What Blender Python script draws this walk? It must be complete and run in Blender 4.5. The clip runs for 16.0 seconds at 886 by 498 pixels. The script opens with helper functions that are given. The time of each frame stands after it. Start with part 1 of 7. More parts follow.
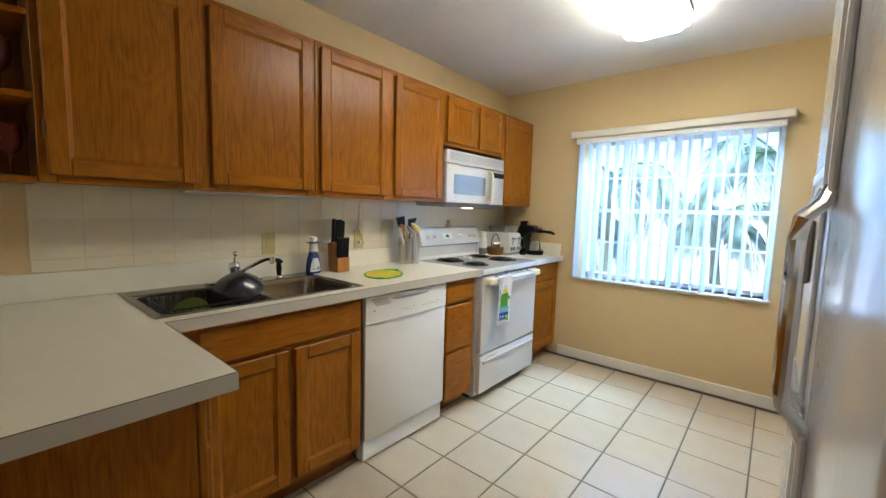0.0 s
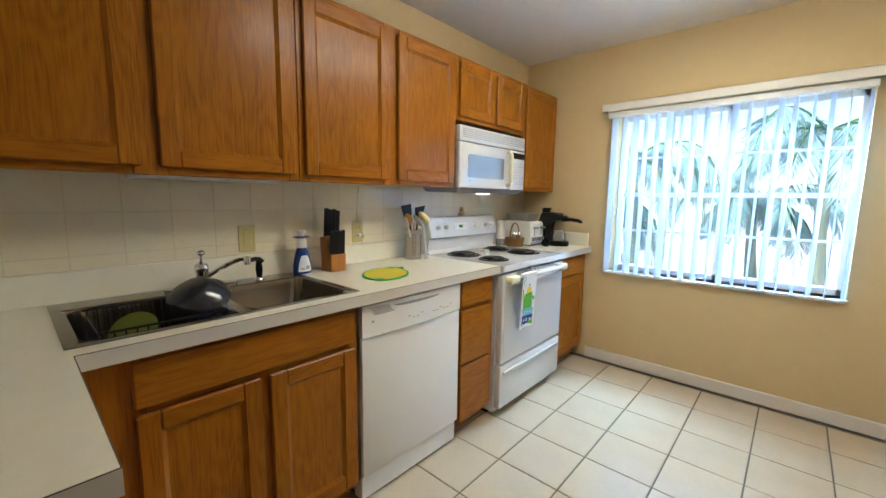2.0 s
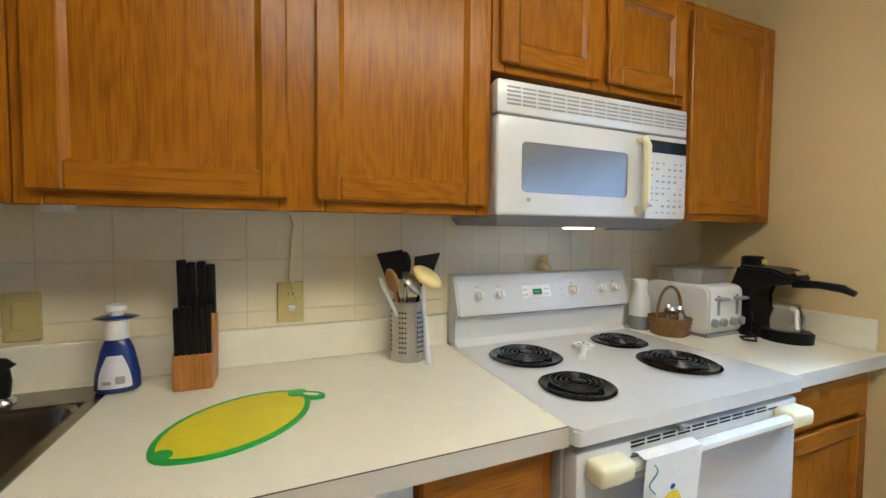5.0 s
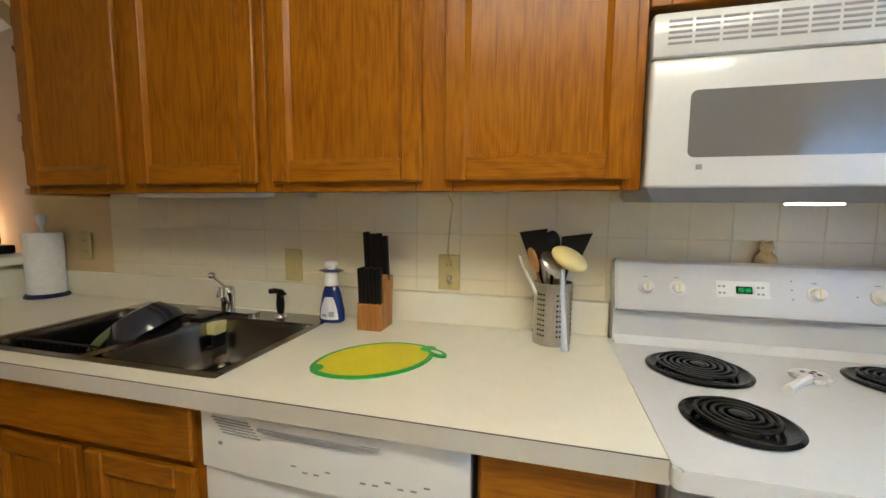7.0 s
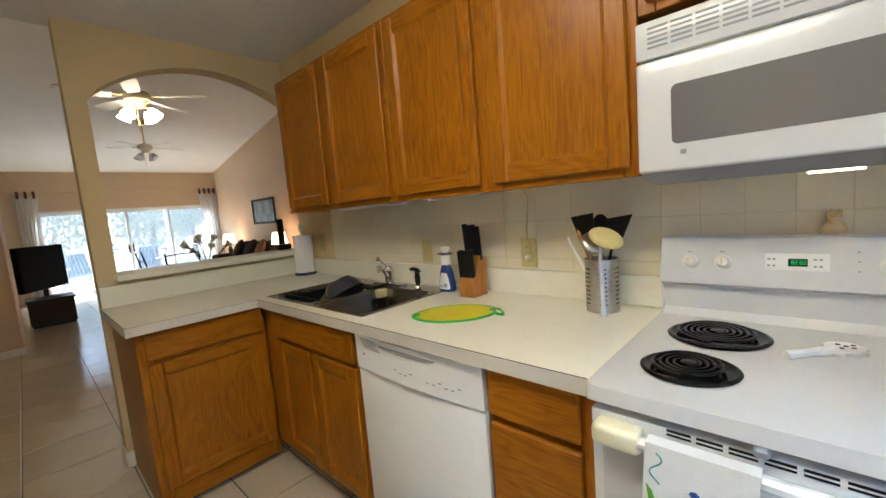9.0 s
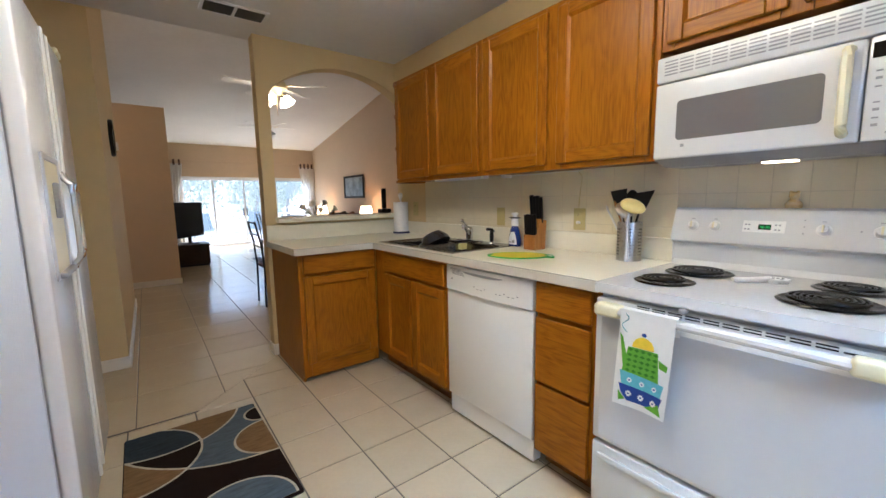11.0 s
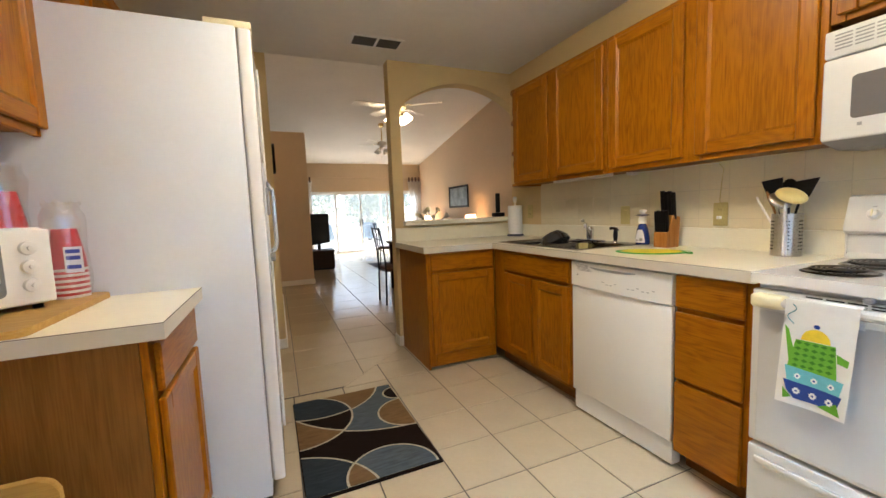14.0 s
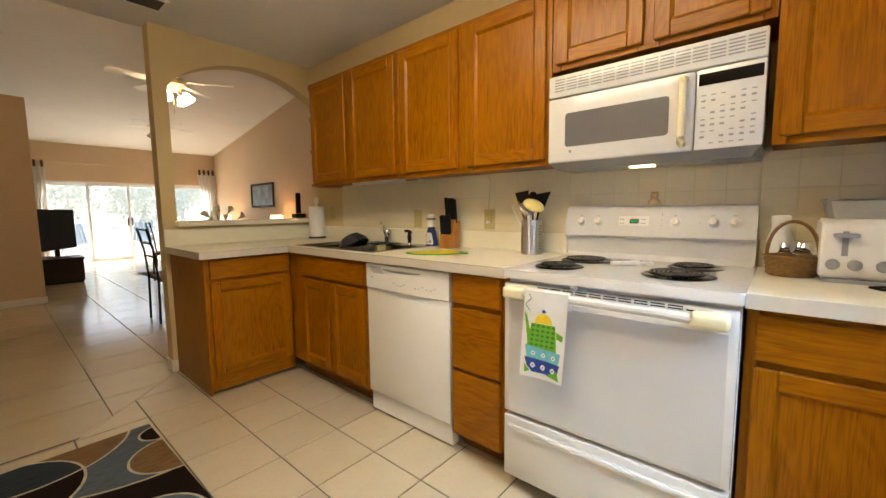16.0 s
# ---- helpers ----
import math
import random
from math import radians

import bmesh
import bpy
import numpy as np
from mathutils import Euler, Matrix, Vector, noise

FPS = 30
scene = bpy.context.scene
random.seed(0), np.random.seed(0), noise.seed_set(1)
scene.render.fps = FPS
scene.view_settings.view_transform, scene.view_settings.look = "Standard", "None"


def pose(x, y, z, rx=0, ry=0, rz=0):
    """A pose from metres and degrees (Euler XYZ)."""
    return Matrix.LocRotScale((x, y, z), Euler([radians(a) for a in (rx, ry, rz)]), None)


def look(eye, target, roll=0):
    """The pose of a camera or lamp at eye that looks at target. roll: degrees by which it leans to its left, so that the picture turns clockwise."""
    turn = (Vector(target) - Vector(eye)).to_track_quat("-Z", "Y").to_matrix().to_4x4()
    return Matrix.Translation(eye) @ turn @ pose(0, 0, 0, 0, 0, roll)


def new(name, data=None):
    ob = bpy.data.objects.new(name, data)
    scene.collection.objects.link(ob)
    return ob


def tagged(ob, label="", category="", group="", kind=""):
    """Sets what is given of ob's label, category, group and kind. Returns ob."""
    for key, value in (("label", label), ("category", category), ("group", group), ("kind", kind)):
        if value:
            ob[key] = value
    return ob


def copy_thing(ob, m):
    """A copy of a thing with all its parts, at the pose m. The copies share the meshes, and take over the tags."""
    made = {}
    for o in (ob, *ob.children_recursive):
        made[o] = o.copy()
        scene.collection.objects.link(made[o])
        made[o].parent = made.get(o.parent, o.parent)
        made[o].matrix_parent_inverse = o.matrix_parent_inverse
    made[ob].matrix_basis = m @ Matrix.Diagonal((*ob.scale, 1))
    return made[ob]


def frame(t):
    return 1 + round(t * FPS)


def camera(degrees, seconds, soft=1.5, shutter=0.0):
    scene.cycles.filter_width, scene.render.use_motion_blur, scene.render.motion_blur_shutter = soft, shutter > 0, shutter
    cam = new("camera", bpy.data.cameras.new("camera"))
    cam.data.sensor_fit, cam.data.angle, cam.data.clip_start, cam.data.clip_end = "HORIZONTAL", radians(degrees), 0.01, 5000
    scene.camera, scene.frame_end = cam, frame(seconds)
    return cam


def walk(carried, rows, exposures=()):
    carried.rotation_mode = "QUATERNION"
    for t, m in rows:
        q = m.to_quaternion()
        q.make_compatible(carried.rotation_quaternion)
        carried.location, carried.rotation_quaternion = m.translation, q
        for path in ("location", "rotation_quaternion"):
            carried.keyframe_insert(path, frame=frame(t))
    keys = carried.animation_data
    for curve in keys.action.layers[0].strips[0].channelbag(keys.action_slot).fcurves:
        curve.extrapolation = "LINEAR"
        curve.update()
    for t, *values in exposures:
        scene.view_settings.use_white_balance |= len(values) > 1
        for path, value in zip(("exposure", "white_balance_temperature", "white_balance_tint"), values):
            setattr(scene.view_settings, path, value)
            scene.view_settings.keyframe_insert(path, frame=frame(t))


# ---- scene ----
cam = camera(97.0, 16.0)
PATH = [
    (0, (2.108, -2.121, 1.298), (0.822, -0.601, 1.105), 1.5),
    (0.5, (2.124, -2.151, 1.293), (0.838, -0.634, 1.073), 1.7),
    (1, (2.077, -2.116, 1.308), (0.79, -0.611, 1.028), 1.7),
    (1.5, (1.962, -1.987, 1.314), (0.663, -0.499, 1.002), 1.7),
    (2, (1.854, -1.835, 1.294), (0.53, -0.359, 1.036), 0.8),
    (2.5, (1.699, -1.649, 1.32), (0.393, -0.151, 1.1), 0.1),
    (3, (1.606, -1.395, 1.339), (0.295, 0.105, 1.153), -0.1),
    (5.5, (1.238, -0.408, 1.302), (-0.704, 0.057, 1.197), 0.9),
    (6, (1.253, -0.327, 1.311), (-0.733, -0.152, 1.152), 1.3),
    (6.5, (1.263, -0.271, 1.303), (-0.721, -0.413, 1.099), 1.7),
    (7, (1.294, -0.206, 1.304), (-0.636, -0.696, 1.112), 0.4),
    (7.5, (1.323, -0.126, 1.307), (-0.5, -0.927, 1.122), -1.0),
    (8, (1.366, -0.01, 1.314), (-0.328, -1.064, 1.167), -2.5),
    (8.5, (1.383, 0.164, 1.322), (-0.173, -1.082, 1.158), -4.2),
    (11, (1.919, 0.768, 1.223), (0.727, -0.817, 0.969), -1.0),
    (11.5, (2.007, 0.777, 1.19), (0.937, -0.905, 1.03), -0.3),
    (12, (2.095, 0.789, 1.176), (1.157, -0.972, 1.035), -0.8),
    (12.5, (2.151, 0.796, 1.16), (1.346, -1.025, 0.963), -1.9),
    (13, (2.176, 0.79, 1.16), (1.45, -1.06, 0.937), -1.3),
    (13.5, (2.165, 0.795, 1.16), (1.468, -1.068, 0.956), -1.4),
    (14, (2.13, 0.802, 1.161), (1.356, -1.033, 0.976), -2.2),
    (14.5, (2.1, 0.806, 1.162), (1.133, -0.934, 0.972), -2.2),
    (15, (2.076, 0.812, 1.164), (0.903, -0.797, 0.975), -1.8),
    (15.5, (2.04, 0.825, 1.155), (0.685, -0.634, 0.971), -1.4),
    (16, (1.99, 0.831, 1.155), (0.485, -0.472, 0.959), -0.6),
]
EXPO = [(0.0, 1.3, 5450, 10), (3.0, 1.3, 5450, 10), (5.5, 1.2, 5650, 10), (7.0, 1.2, 5750, 10), (8.5, 1.2, 5700, 10), (11.0, 1.3, 5450, 15), (12.5, 1.4, 5800, 15), (13.5, 1.4, 6100, 15), (16.0, 1.36, 7150, 15)]
walk(cam, [(t, look(eye, target, roll)) for t, eye, target, roll in PATH], EXPO)

# ---- light ----
world = bpy.data.worlds.new("sky")
world.use_nodes = True
scene.world = world
_n = world.node_tree.nodes
_sky = _n.new("ShaderNodeTexSky")
_sky.sky_type, _sky.sun_disc = "NISHITA", False
_sky.sun_elevation, _sky.sun_rotation = radians(52), radians(200)
world.node_tree.links.new(_sky.outputs[0], _n["Background"].inputs[0])
_n["Background"].inputs[1].default_value = 0.15


def lamp(name, kind, m, energy, color, **kw):
    d = bpy.data.lights.new(name, kind)
    d.energy, d.color = energy, color
    for k, v in kw.items():
        if k == "size":
            d.size = v
        elif k == "size_y":
            d.shape, d.size_y = "RECTANGLE", v
        elif k == "angle":
            d.angle = v
        elif k == "soft":
            d.shadow_soft_size = v
    ob = new(name, d)
    ob.matrix_world = m
    return ob


lamp("sun", "SUN", look((0, 0, 20), (2.2, 6.5, 8.8)), 4.5, (1.0, 0.95, 0.86), angle=radians(0.5))
# daylight that enters by the kitchen window and by the sliding doors
lamp("window_daylight", "AREA", look((0.95, 2.35, 2.95), (2.5, -0.8, 1.0)), 165, (0.52, 0.76, 1.0), size=1.3, size_y=0.9)
lamp("slider_daylight", "AREA", look((-0.6, -13.0, 2.75), (-0.2, -8.8, 0.0)), 100, (0.72, 0.87, 1.0), size=3.4, size_y=0.8)

LAMP_KITCHEN, LAMP_FAN, LAMP_TABLE, LAMP_UNSEEN_SCONCE, LAMP_UNSEEN_PENDANT = 8.0, 9.0, 3.0, 2.0, 4.5

# ---- materials ----
def material(name, color, rough=0.5, metal=0.0, var=0.12, scale=6.0, bump=0.0, bscale=80.0, spec=0.5, coat=0.0, coatr=0.15, trans=0.0, emit=0.0, stretch=(1, 1, 1), rnd=0.0, dark=None, ecol=None):
    m = bpy.data.materials.new(name)
    m.use_nodes = True
    nt = m.node_tree
    p = nt.nodes["Principled BSDF"]
    p.inputs["Roughness"].default_value = rough
    p.inputs["Metallic"].default_value = metal
    p.inputs["Specular IOR Level"].default_value = spec
    p.inputs["Coat Weight"].default_value = coat
    p.inputs["Coat Roughness"].default_value = coatr
    p.inputs["Transmission Weight"].default_value = trans
    if emit:
        p.inputs["Emission Strength"].default_value = emit
        p.inputs["Emission Color"].default_value = (*(ecol or color), 1)
    tc = nt.nodes.new("ShaderNodeTexCoord")
    mp = nt.nodes.new("ShaderNodeMapping")
    mp.inputs["Scale"].default_value = stretch
    nt.links.new(tc.outputs["Object"], mp.inputs[0])
    n1 = nt.nodes.new("ShaderNodeTexNoise")
    n1.inputs["Scale"].default_value, n1.inputs["Detail"].default_value = scale, 5
    n2 = nt.nodes.new("ShaderNodeTexNoise")
    n2.inputs["Scale"].default_value, n2.inputs["Detail"].default_value = scale * 9, 4
    for n in (n1, n2):
        nt.links.new(mp.outputs[0], n.inputs["Vector"])
    mixv = nt.nodes.new("ShaderNodeMix")
    mixv.data_type = "FLOAT"
    mixv.inputs[0].default_value = 0.4
    nt.links.new(n1.outputs[0], mixv.inputs[2])
    nt.links.new(n2.outputs[0], mixv.inputs[3])
    src = mixv.outputs[0]
    if rnd:
        oi = nt.nodes.new("ShaderNodeObjectInfo")
        mm = nt.nodes.new("ShaderNodeMath")
        mm.operation = "MULTIPLY_ADD"
        mm.inputs[1].default_value = rnd
        nt.links.new(oi.outputs["Random"], mm.inputs[0])
        nt.links.new(src, mm.inputs[2])
        src = mm.outputs[0]
    ramp = nt.nodes.new("ShaderNodeValToRGB")
    lo = dark or tuple(max(0, c * (1 - var)) for c in color)
    hi = color if dark else tuple(min(1, c * (1 + var * 0.6)) for c in color)
    ramp.color_ramp.elements[0].position, ramp.color_ramp.elements[1].position = 0.3, 0.7 + rnd
    ramp.color_ramp.elements[0].color, ramp.color_ramp.elements[1].color = (*lo, 1), (*hi, 1)
    nt.links.new(src, ramp.inputs[0])
    nt.links.new(ramp.outputs[0], p.inputs["Base Color"])
    rr = nt.nodes.new("ShaderNodeMapRange")
    rr.inputs[3].default_value, rr.inputs[4].default_value = max(0.0, rough - 0.05), min(1, rough + 0.06)
    nt.links.new(n2.outputs[0], rr.inputs[0])
    nt.links.new(rr.outputs[0], p.inputs["Roughness"])
    if bump:
        n3 = nt.nodes.new("ShaderNodeTexNoise")
        n3.inputs["Scale"].default_value, n3.inputs["Detail"].default_value = bscale, 3
        nt.links.new(mp.outputs[0], n3.inputs["Vector"])
        b = nt.nodes.new("ShaderNodeBump")
        b.inputs["Strength"].default_value, b.inputs["Distance"].default_value = bump, 0.004
        nt.links.new(n3.outputs[0], b.inputs["Height"])
        nt.links.new(b.outputs[0], p.inputs["Normal"])
    return m


def oak(name, axis, tone=(0.365, 0.130, 0.002), dark=(0.190, 0.055, 0.001), rough=0.36, arch=True):
    """Varnished oak: long pores and cathedral figure along one axis."""
    m = bpy.data.materials.new(name)
    m.use_nodes = True
    nt = m.node_tree
    p = nt.nodes["Principled BSDF"]
    tc = nt.nodes.new("ShaderNodeTexCoord")
    oi = nt.nodes.new("ShaderNodeObjectInfo")
    off = nt.nodes.new("ShaderNodeVectorMath")
    off.operation = "ADD"
    sc = nt.nodes.new("ShaderNodeVectorMath")
    sc.operation = "SCALE"
    sc.inputs[0].default_value = (3.1, 5.7, 2.3)
    nt.links.new(oi.outputs["Random"], sc.inputs["Scale"])
    nt.links.new(tc.outputs["Object"], off.inputs[0])
    nt.links.new(sc.outputs[0], off.inputs[1])

    def mapped(s_along, s_across):
        mp = nt.nodes.new("ShaderNodeMapping")
        mp.inputs["Scale"].default_value = tuple(s_along if i == axis else s_across for i in range(3))
        nt.links.new(off.outputs[0], mp.inputs[0])
        return mp.outputs[0]

    fig = nt.nodes.new("ShaderNodeTexNoise")
    fig.inputs["Scale"].default_value, fig.inputs["Detail"].default_value = 1.0, 2.5
    nt.links.new(mapped(1.9, 9.0), fig.inputs["Vector"])
    ring = nt.nodes.new("ShaderNodeMath")
    ring.operation = "MULTIPLY"
    ring.inputs[1].default_value = 11.0 if arch else 6.0
    nt.links.new(fig.outputs[0], ring.inputs[0])
    tri = nt.nodes.new("ShaderNodeMath")
    tri.operation = "PINGPONG"
    tri.inputs[1].default_value = 0.5
    nt.links.new(ring.outputs[0], tri.inputs[0])
    pore = nt.nodes.new("ShaderNodeTexNoise")
    pore.inputs["Scale"].default_value, pore.inputs["Detail"].default_value = 1.0, 4
    nt.links.new(mapped(9, 230), pore.inputs["Vector"])
    cloud = nt.nodes.new("ShaderNodeTexNoise")
    cloud.inputs["Scale"].default_value = 3.0
    nt.links.new(off.outputs[0], cloud.inputs["Vector"])
    a = nt.nodes.new("ShaderNodeMath")
    a.operation = "MULTIPLY_ADD"
    a.inputs[1].default_value = 0.42
    nt.links.new(tri.outputs[0], a.inputs[0])
    nt.links.new(pore.outputs[0], a.inputs[2])
    b = nt.nodes.new("ShaderNodeMath")
    b.operation = "MULTIPLY_ADD"
    b.inputs[1].default_value = 0.5
    nt.links.new(cloud.outputs[0], b.inputs[0])
    nt.links.new(a.outputs[0], b.inputs[2])
    ramp = nt.nodes.new("ShaderNodeValToRGB")
    ramp.color_ramp.elements[0].position, ramp.color_ramp.elements[1].position = 0.46, 1.02
    ramp.color_ramp.elements[0].color, ramp.color_ramp.elements[1].color = (*dark, 1), (*tone, 1)
    nt.links.new(b.outputs[0], ramp.inputs[0])
    nt.links.new(ramp.outputs[0], p.inputs["Base Color"])
    p.inputs["Roughness"].default_value = rough
    p.inputs["Coat Weight"].default_value = 0.22
    p.inputs["Specular IOR Level"].default_value = 0.12
    p.inputs["Coat Roughness"].default_value = 0.24
    bu = nt.nodes.new("ShaderNodeBump")
    bu.inputs["Strength"].default_value, bu.inputs["Distance"].default_value = 0.25, 0.002
    nt.links.new(pore.outputs[0], bu.inputs["Height"])
    nt.links.new(bu.outputs[0], p.inputs["Normal"])
    return m


def glass(name, tint=(1, 1, 1), rough=0.0):
    m = bpy.data.materials.new(name)
    m.use_nodes = True
    p = m.node_tree.nodes["Principled BSDF"]
    p.inputs["Base Color"].default_value = (*tint, 1)
    p.inputs["Roughness"].default_value = rough
    p.inputs["Transmission Weight"].default_value = 1.0
    p.inputs["IOR"].default_value = 1.45
    return m


WALL = material("tan_wall_paint", (0.67, 0.515, 0.265), 0.75, var=0.05, scale=1.5, bump=0.25, bscale=160)
PEACH = material("peach_wall_paint", (0.66, 0.50, 0.33), 0.75, var=0.05, scale=1.5, bump=0.25, bscale=160)
CEIL = material("ceiling_paint", (0.80, 0.78, 0.74), 0.85, var=0.05, scale=2, bump=0.5, bscale=110)
TRIM = material("white_trim_paint", (0.78, 0.74, 0.66), 0.4, var=0.04)
OAKV, OAKY, OAKX = oak("oak_upright", 2), oak("oak_along", 1), oak("oak_across", 0)
# Oak laminate darkened: shade on bodies and toe kicks is in the colour.
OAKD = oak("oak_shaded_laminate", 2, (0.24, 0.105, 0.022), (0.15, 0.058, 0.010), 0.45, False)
LAM = material("cream_laminate", (0.85, 0.815, 0.67), 0.30, var=0.04, scale=20)
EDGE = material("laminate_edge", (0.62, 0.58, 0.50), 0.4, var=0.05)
SEAM = material("dark_seam", (0.09, 0.07, 0.05), 0.7)
ENAMEL = material("white_enamel", (0.70, 0.70, 0.69), 0.24, var=0.03, coat=0.5, coatr=0.06)
DWHITE = material("bright_white_steel", (0.82, 0.815, 0.79), 0.42, var=0.015)
# Blue tint is the window's cool light, put into the base colour.
FRIDGE = material("textured_daylit_white_steel", (0.72, 0.77, 0.85), 0.33, var=0.03, bump=0.35, bscale=420)
FDOOR = material("glossy_white_steel", (0.79, 0.80, 0.82), 0.16, var=0.03, coat=0.4)
CREAM = material("yellowed_and_lit_plastic", (0.80, 0.74, 0.50), 0.35, var=0.06)
WPLA = material("white_plastic", (0.80, 0.79, 0.76), 0.35, var=0.04)
GREY = material("grey_plastic", (0.30, 0.30, 0.31), 0.45)
DGLASS = material("dark_oven_glass", (0.16, 0.165, 0.17), 0.05, coat=1.0, coatr=0.02, var=0.05, spec=1.0)
BLACK = material("black_plastic", (0.006, 0.0055, 0.006), 0.38, spec=0.22)
BLGLOSS = material("black_enamel", (0.004, 0.004, 0.005), 0.12, spec=0.3)
COIL = material("burner_coil", (0.008, 0.0075, 0.0075), 0.22, spec=0.3)
STEEL = material("brushed_steel", (0.55, 0.53, 0.50), 0.28, metal=1.0, var=0.15, stretch=(1, 14, 1), scale=12)
# Steel darkened: dim room reflections are put into its colour.
SINKSTEEL = material("dark_reflection_sink_steel", (0.29, 0.27, 0.24), 0.24, metal=1.0, var=0.10, scale=3)
CHROME = material("chrome", (0.72, 0.72, 0.74), 0.08, metal=1.0, var=0.03)
GROUT = material("grout", (0.12, 0.10, 0.08), 0.9, var=0.25, scale=30)
TILE = material("floor_tile_glaze", (0.57, 0.475, 0.325), 0.15, var=0.10, scale=5, bump=0.03, bscale=25, rnd=0.25, coat=0.3)
STILE = material("splash_tile_glaze", (0.80, 0.73, 0.53), 0.22, var=0.04, scale=8, rnd=0.1)
SGROUT = material("splash_grout", (0.69, 0.63, 0.45), 0.8, var=0.1)
GLASS = glass("clear_glass")
VINYL = material("white_vinyl", (0.82, 0.83, 0.84), 0.45, var=0.03)

# ---- mesh helpers ----
def box(bm, a, b, bev=0.0, seg=1):
    lo, hi = [min(p, q) for p, q in zip(a, b)], [max(p, q) for p, q in zip(a, b)]
    vs = bmesh.ops.create_cube(bm, size=1)["verts"]
    for v in vs:
        v.co = Vector([(l + h) / 2 + c * (h - l) for c, l, h in zip(v.co, lo, hi)])
    if bev:
        bev = min(bev, 0.45 * min(h - l for l, h in zip(lo, hi)))
        es = list({e for v in vs for e in v.link_edges})
        bmesh.ops.bevel(bm, geom=es, offset=bev, segments=seg, affect="EDGES", profile=0.5)
    return bm


def cyl(bm, p0, p1, r0, r1=None, seg=20):
    p0, p1 = Vector(p0), Vector(p1)
    d = p1 - p0
    m = Matrix.Translation((p0 + p1) / 2) @ d.to_track_quat("Z", "Y").to_matrix().to_4x4()
    bmesh.ops.create_cone(bm, cap_ends=True, segments=seg, radius1=r0, radius2=r0 if r1 is None else r1, depth=d.length, matrix=m)
    return bm


def lathe(bm, prof, c=(0, 0, 0), seg=24, m=None):
    m = m or Matrix.Translation(c)
    rings = [[bm.verts.new(m @ Vector((r * math.cos(2 * math.pi * i / seg), r * math.sin(2 * math.pi * i / seg), z))) for i in range(seg)] for r, z in prof]
    for p, q in zip(rings, rings[1:]):
        for i in range(seg):
            bm.faces.new((p[i], p[(i + 1) % seg], q[(i + 1) % seg], q[i]))
    bm.faces.new(rings[0][::-1])
    bm.faces.new(rings[-1])
    return bm


def tube(bm, pts, r, seg=8, radii=None):
    pts = [Vector(p) for p in pts]
    rings, up = [], Vector((0.13, 0.21, 0.97))
    for i, p in enumerate(pts):
        d = (pts[min(i + 1, len(pts) - 1)] - pts[max(i - 1, 0)]).normalized()
        s = d.cross(up)
        if s.length < 0.2:
            s = d.cross(Vector((1, 0, 0)))
        s.normalize()
        t = s.cross(d).normalized()
        rr = radii[i] if radii else r
        rings.append([bm.verts.new(p + rr * (math.cos(2 * math.pi * k / seg) * s + math.sin(2 * math.pi * k / seg) * t)) for k in range(seg)])
    for a, b in zip(rings, rings[1:]):
        for k in range(seg):
            bm.faces.new((a[k], a[(k + 1) % seg], b[(k + 1) % seg], b[k]))
    bm.faces.new(rings[0][::-1])
    bm.faces.new(rings[-1])
    return bm


def prism(bm, outline, h, m=None):
    """An outline in x, y raised from z = 0 to z = h, then moved by m."""
    m = m or Matrix()
    lo = [bm.verts.new(m @ Vector((x, y, 0))) for x, y in outline]
    hi = [bm.verts.new(m @ Vector((x, y, h))) for x, y in outline]
    n = len(outline)
    for i in range(n):
        bm.faces.new((lo[i], lo[(i + 1) % n], hi[(i + 1) % n], hi[i]))
    bm.faces.new(lo[::-1])
    bm.faces.new(hi)
    return bm


def arc(cx, cy, r, a0, a1, n, ry=None):
    return [(cx + r * math.cos(radians(a0 + (a1 - a0) * i / n)), cy + (ry or r) * math.sin(radians(a0 + (a1 - a0) * i / n))) for i in range(n + 1)]


def rrect(x0, x1, y0, y1, r, n=5):
    return arc(x1 - r, y1 - r, r, 0, 90, n) + arc(x0 + r, y1 - r, r, 90, 180, n) + arc(x0 + r, y0 + r, r, 180, 270, n) + arc(x1 - r, y0 + r, r, 270, 360, n)


def mesh_of(name, bm, mat, smooth=35):
    bmesh.ops.recalc_face_normals(bm, faces=bm.faces)
    me = bpy.data.meshes.new(name)
    bm.to_mesh(me)
    bm.free()
    me.materials.append(mat)
    if smooth:
        me.polygons.foreach_set("use_smooth", [True] * len(me.polygons))
        me.set_sharp_from_angle(angle=radians(smooth))
    return me


def thing(name, base, label, category, group="", kind=""):
    ob = new(name)
    ob.location = base
    ob["base"] = [float(c) for c in base]
    return tagged(ob, label, category, group, kind)


def part(name, bm, mat, parent, label="", smooth=35):
    ob = new(name, mesh_of(name, bm, mat, smooth))
    ob.parent = parent
    if parent.data is None:
        ob.matrix_parent_inverse = Matrix.Translation([-c for c in parent["base"]])
    if label:
        ob["label"] = label
    return ob


def solid(name, bm, mat, label="", category="", group="", kind="", smooth=35):
    return tagged(new(name, mesh_of(name, bm, mat, smooth)), label, category, group, kind)


def side(o, w):
    """A frame on a face: x along it, y up, z out of it along w."""
    w = Vector(w)
    v = Vector((0, 0, 1))
    u = v.cross(w)
    return Matrix.Translation(o) @ Matrix((u, v, w)).transposed().to_4x4()


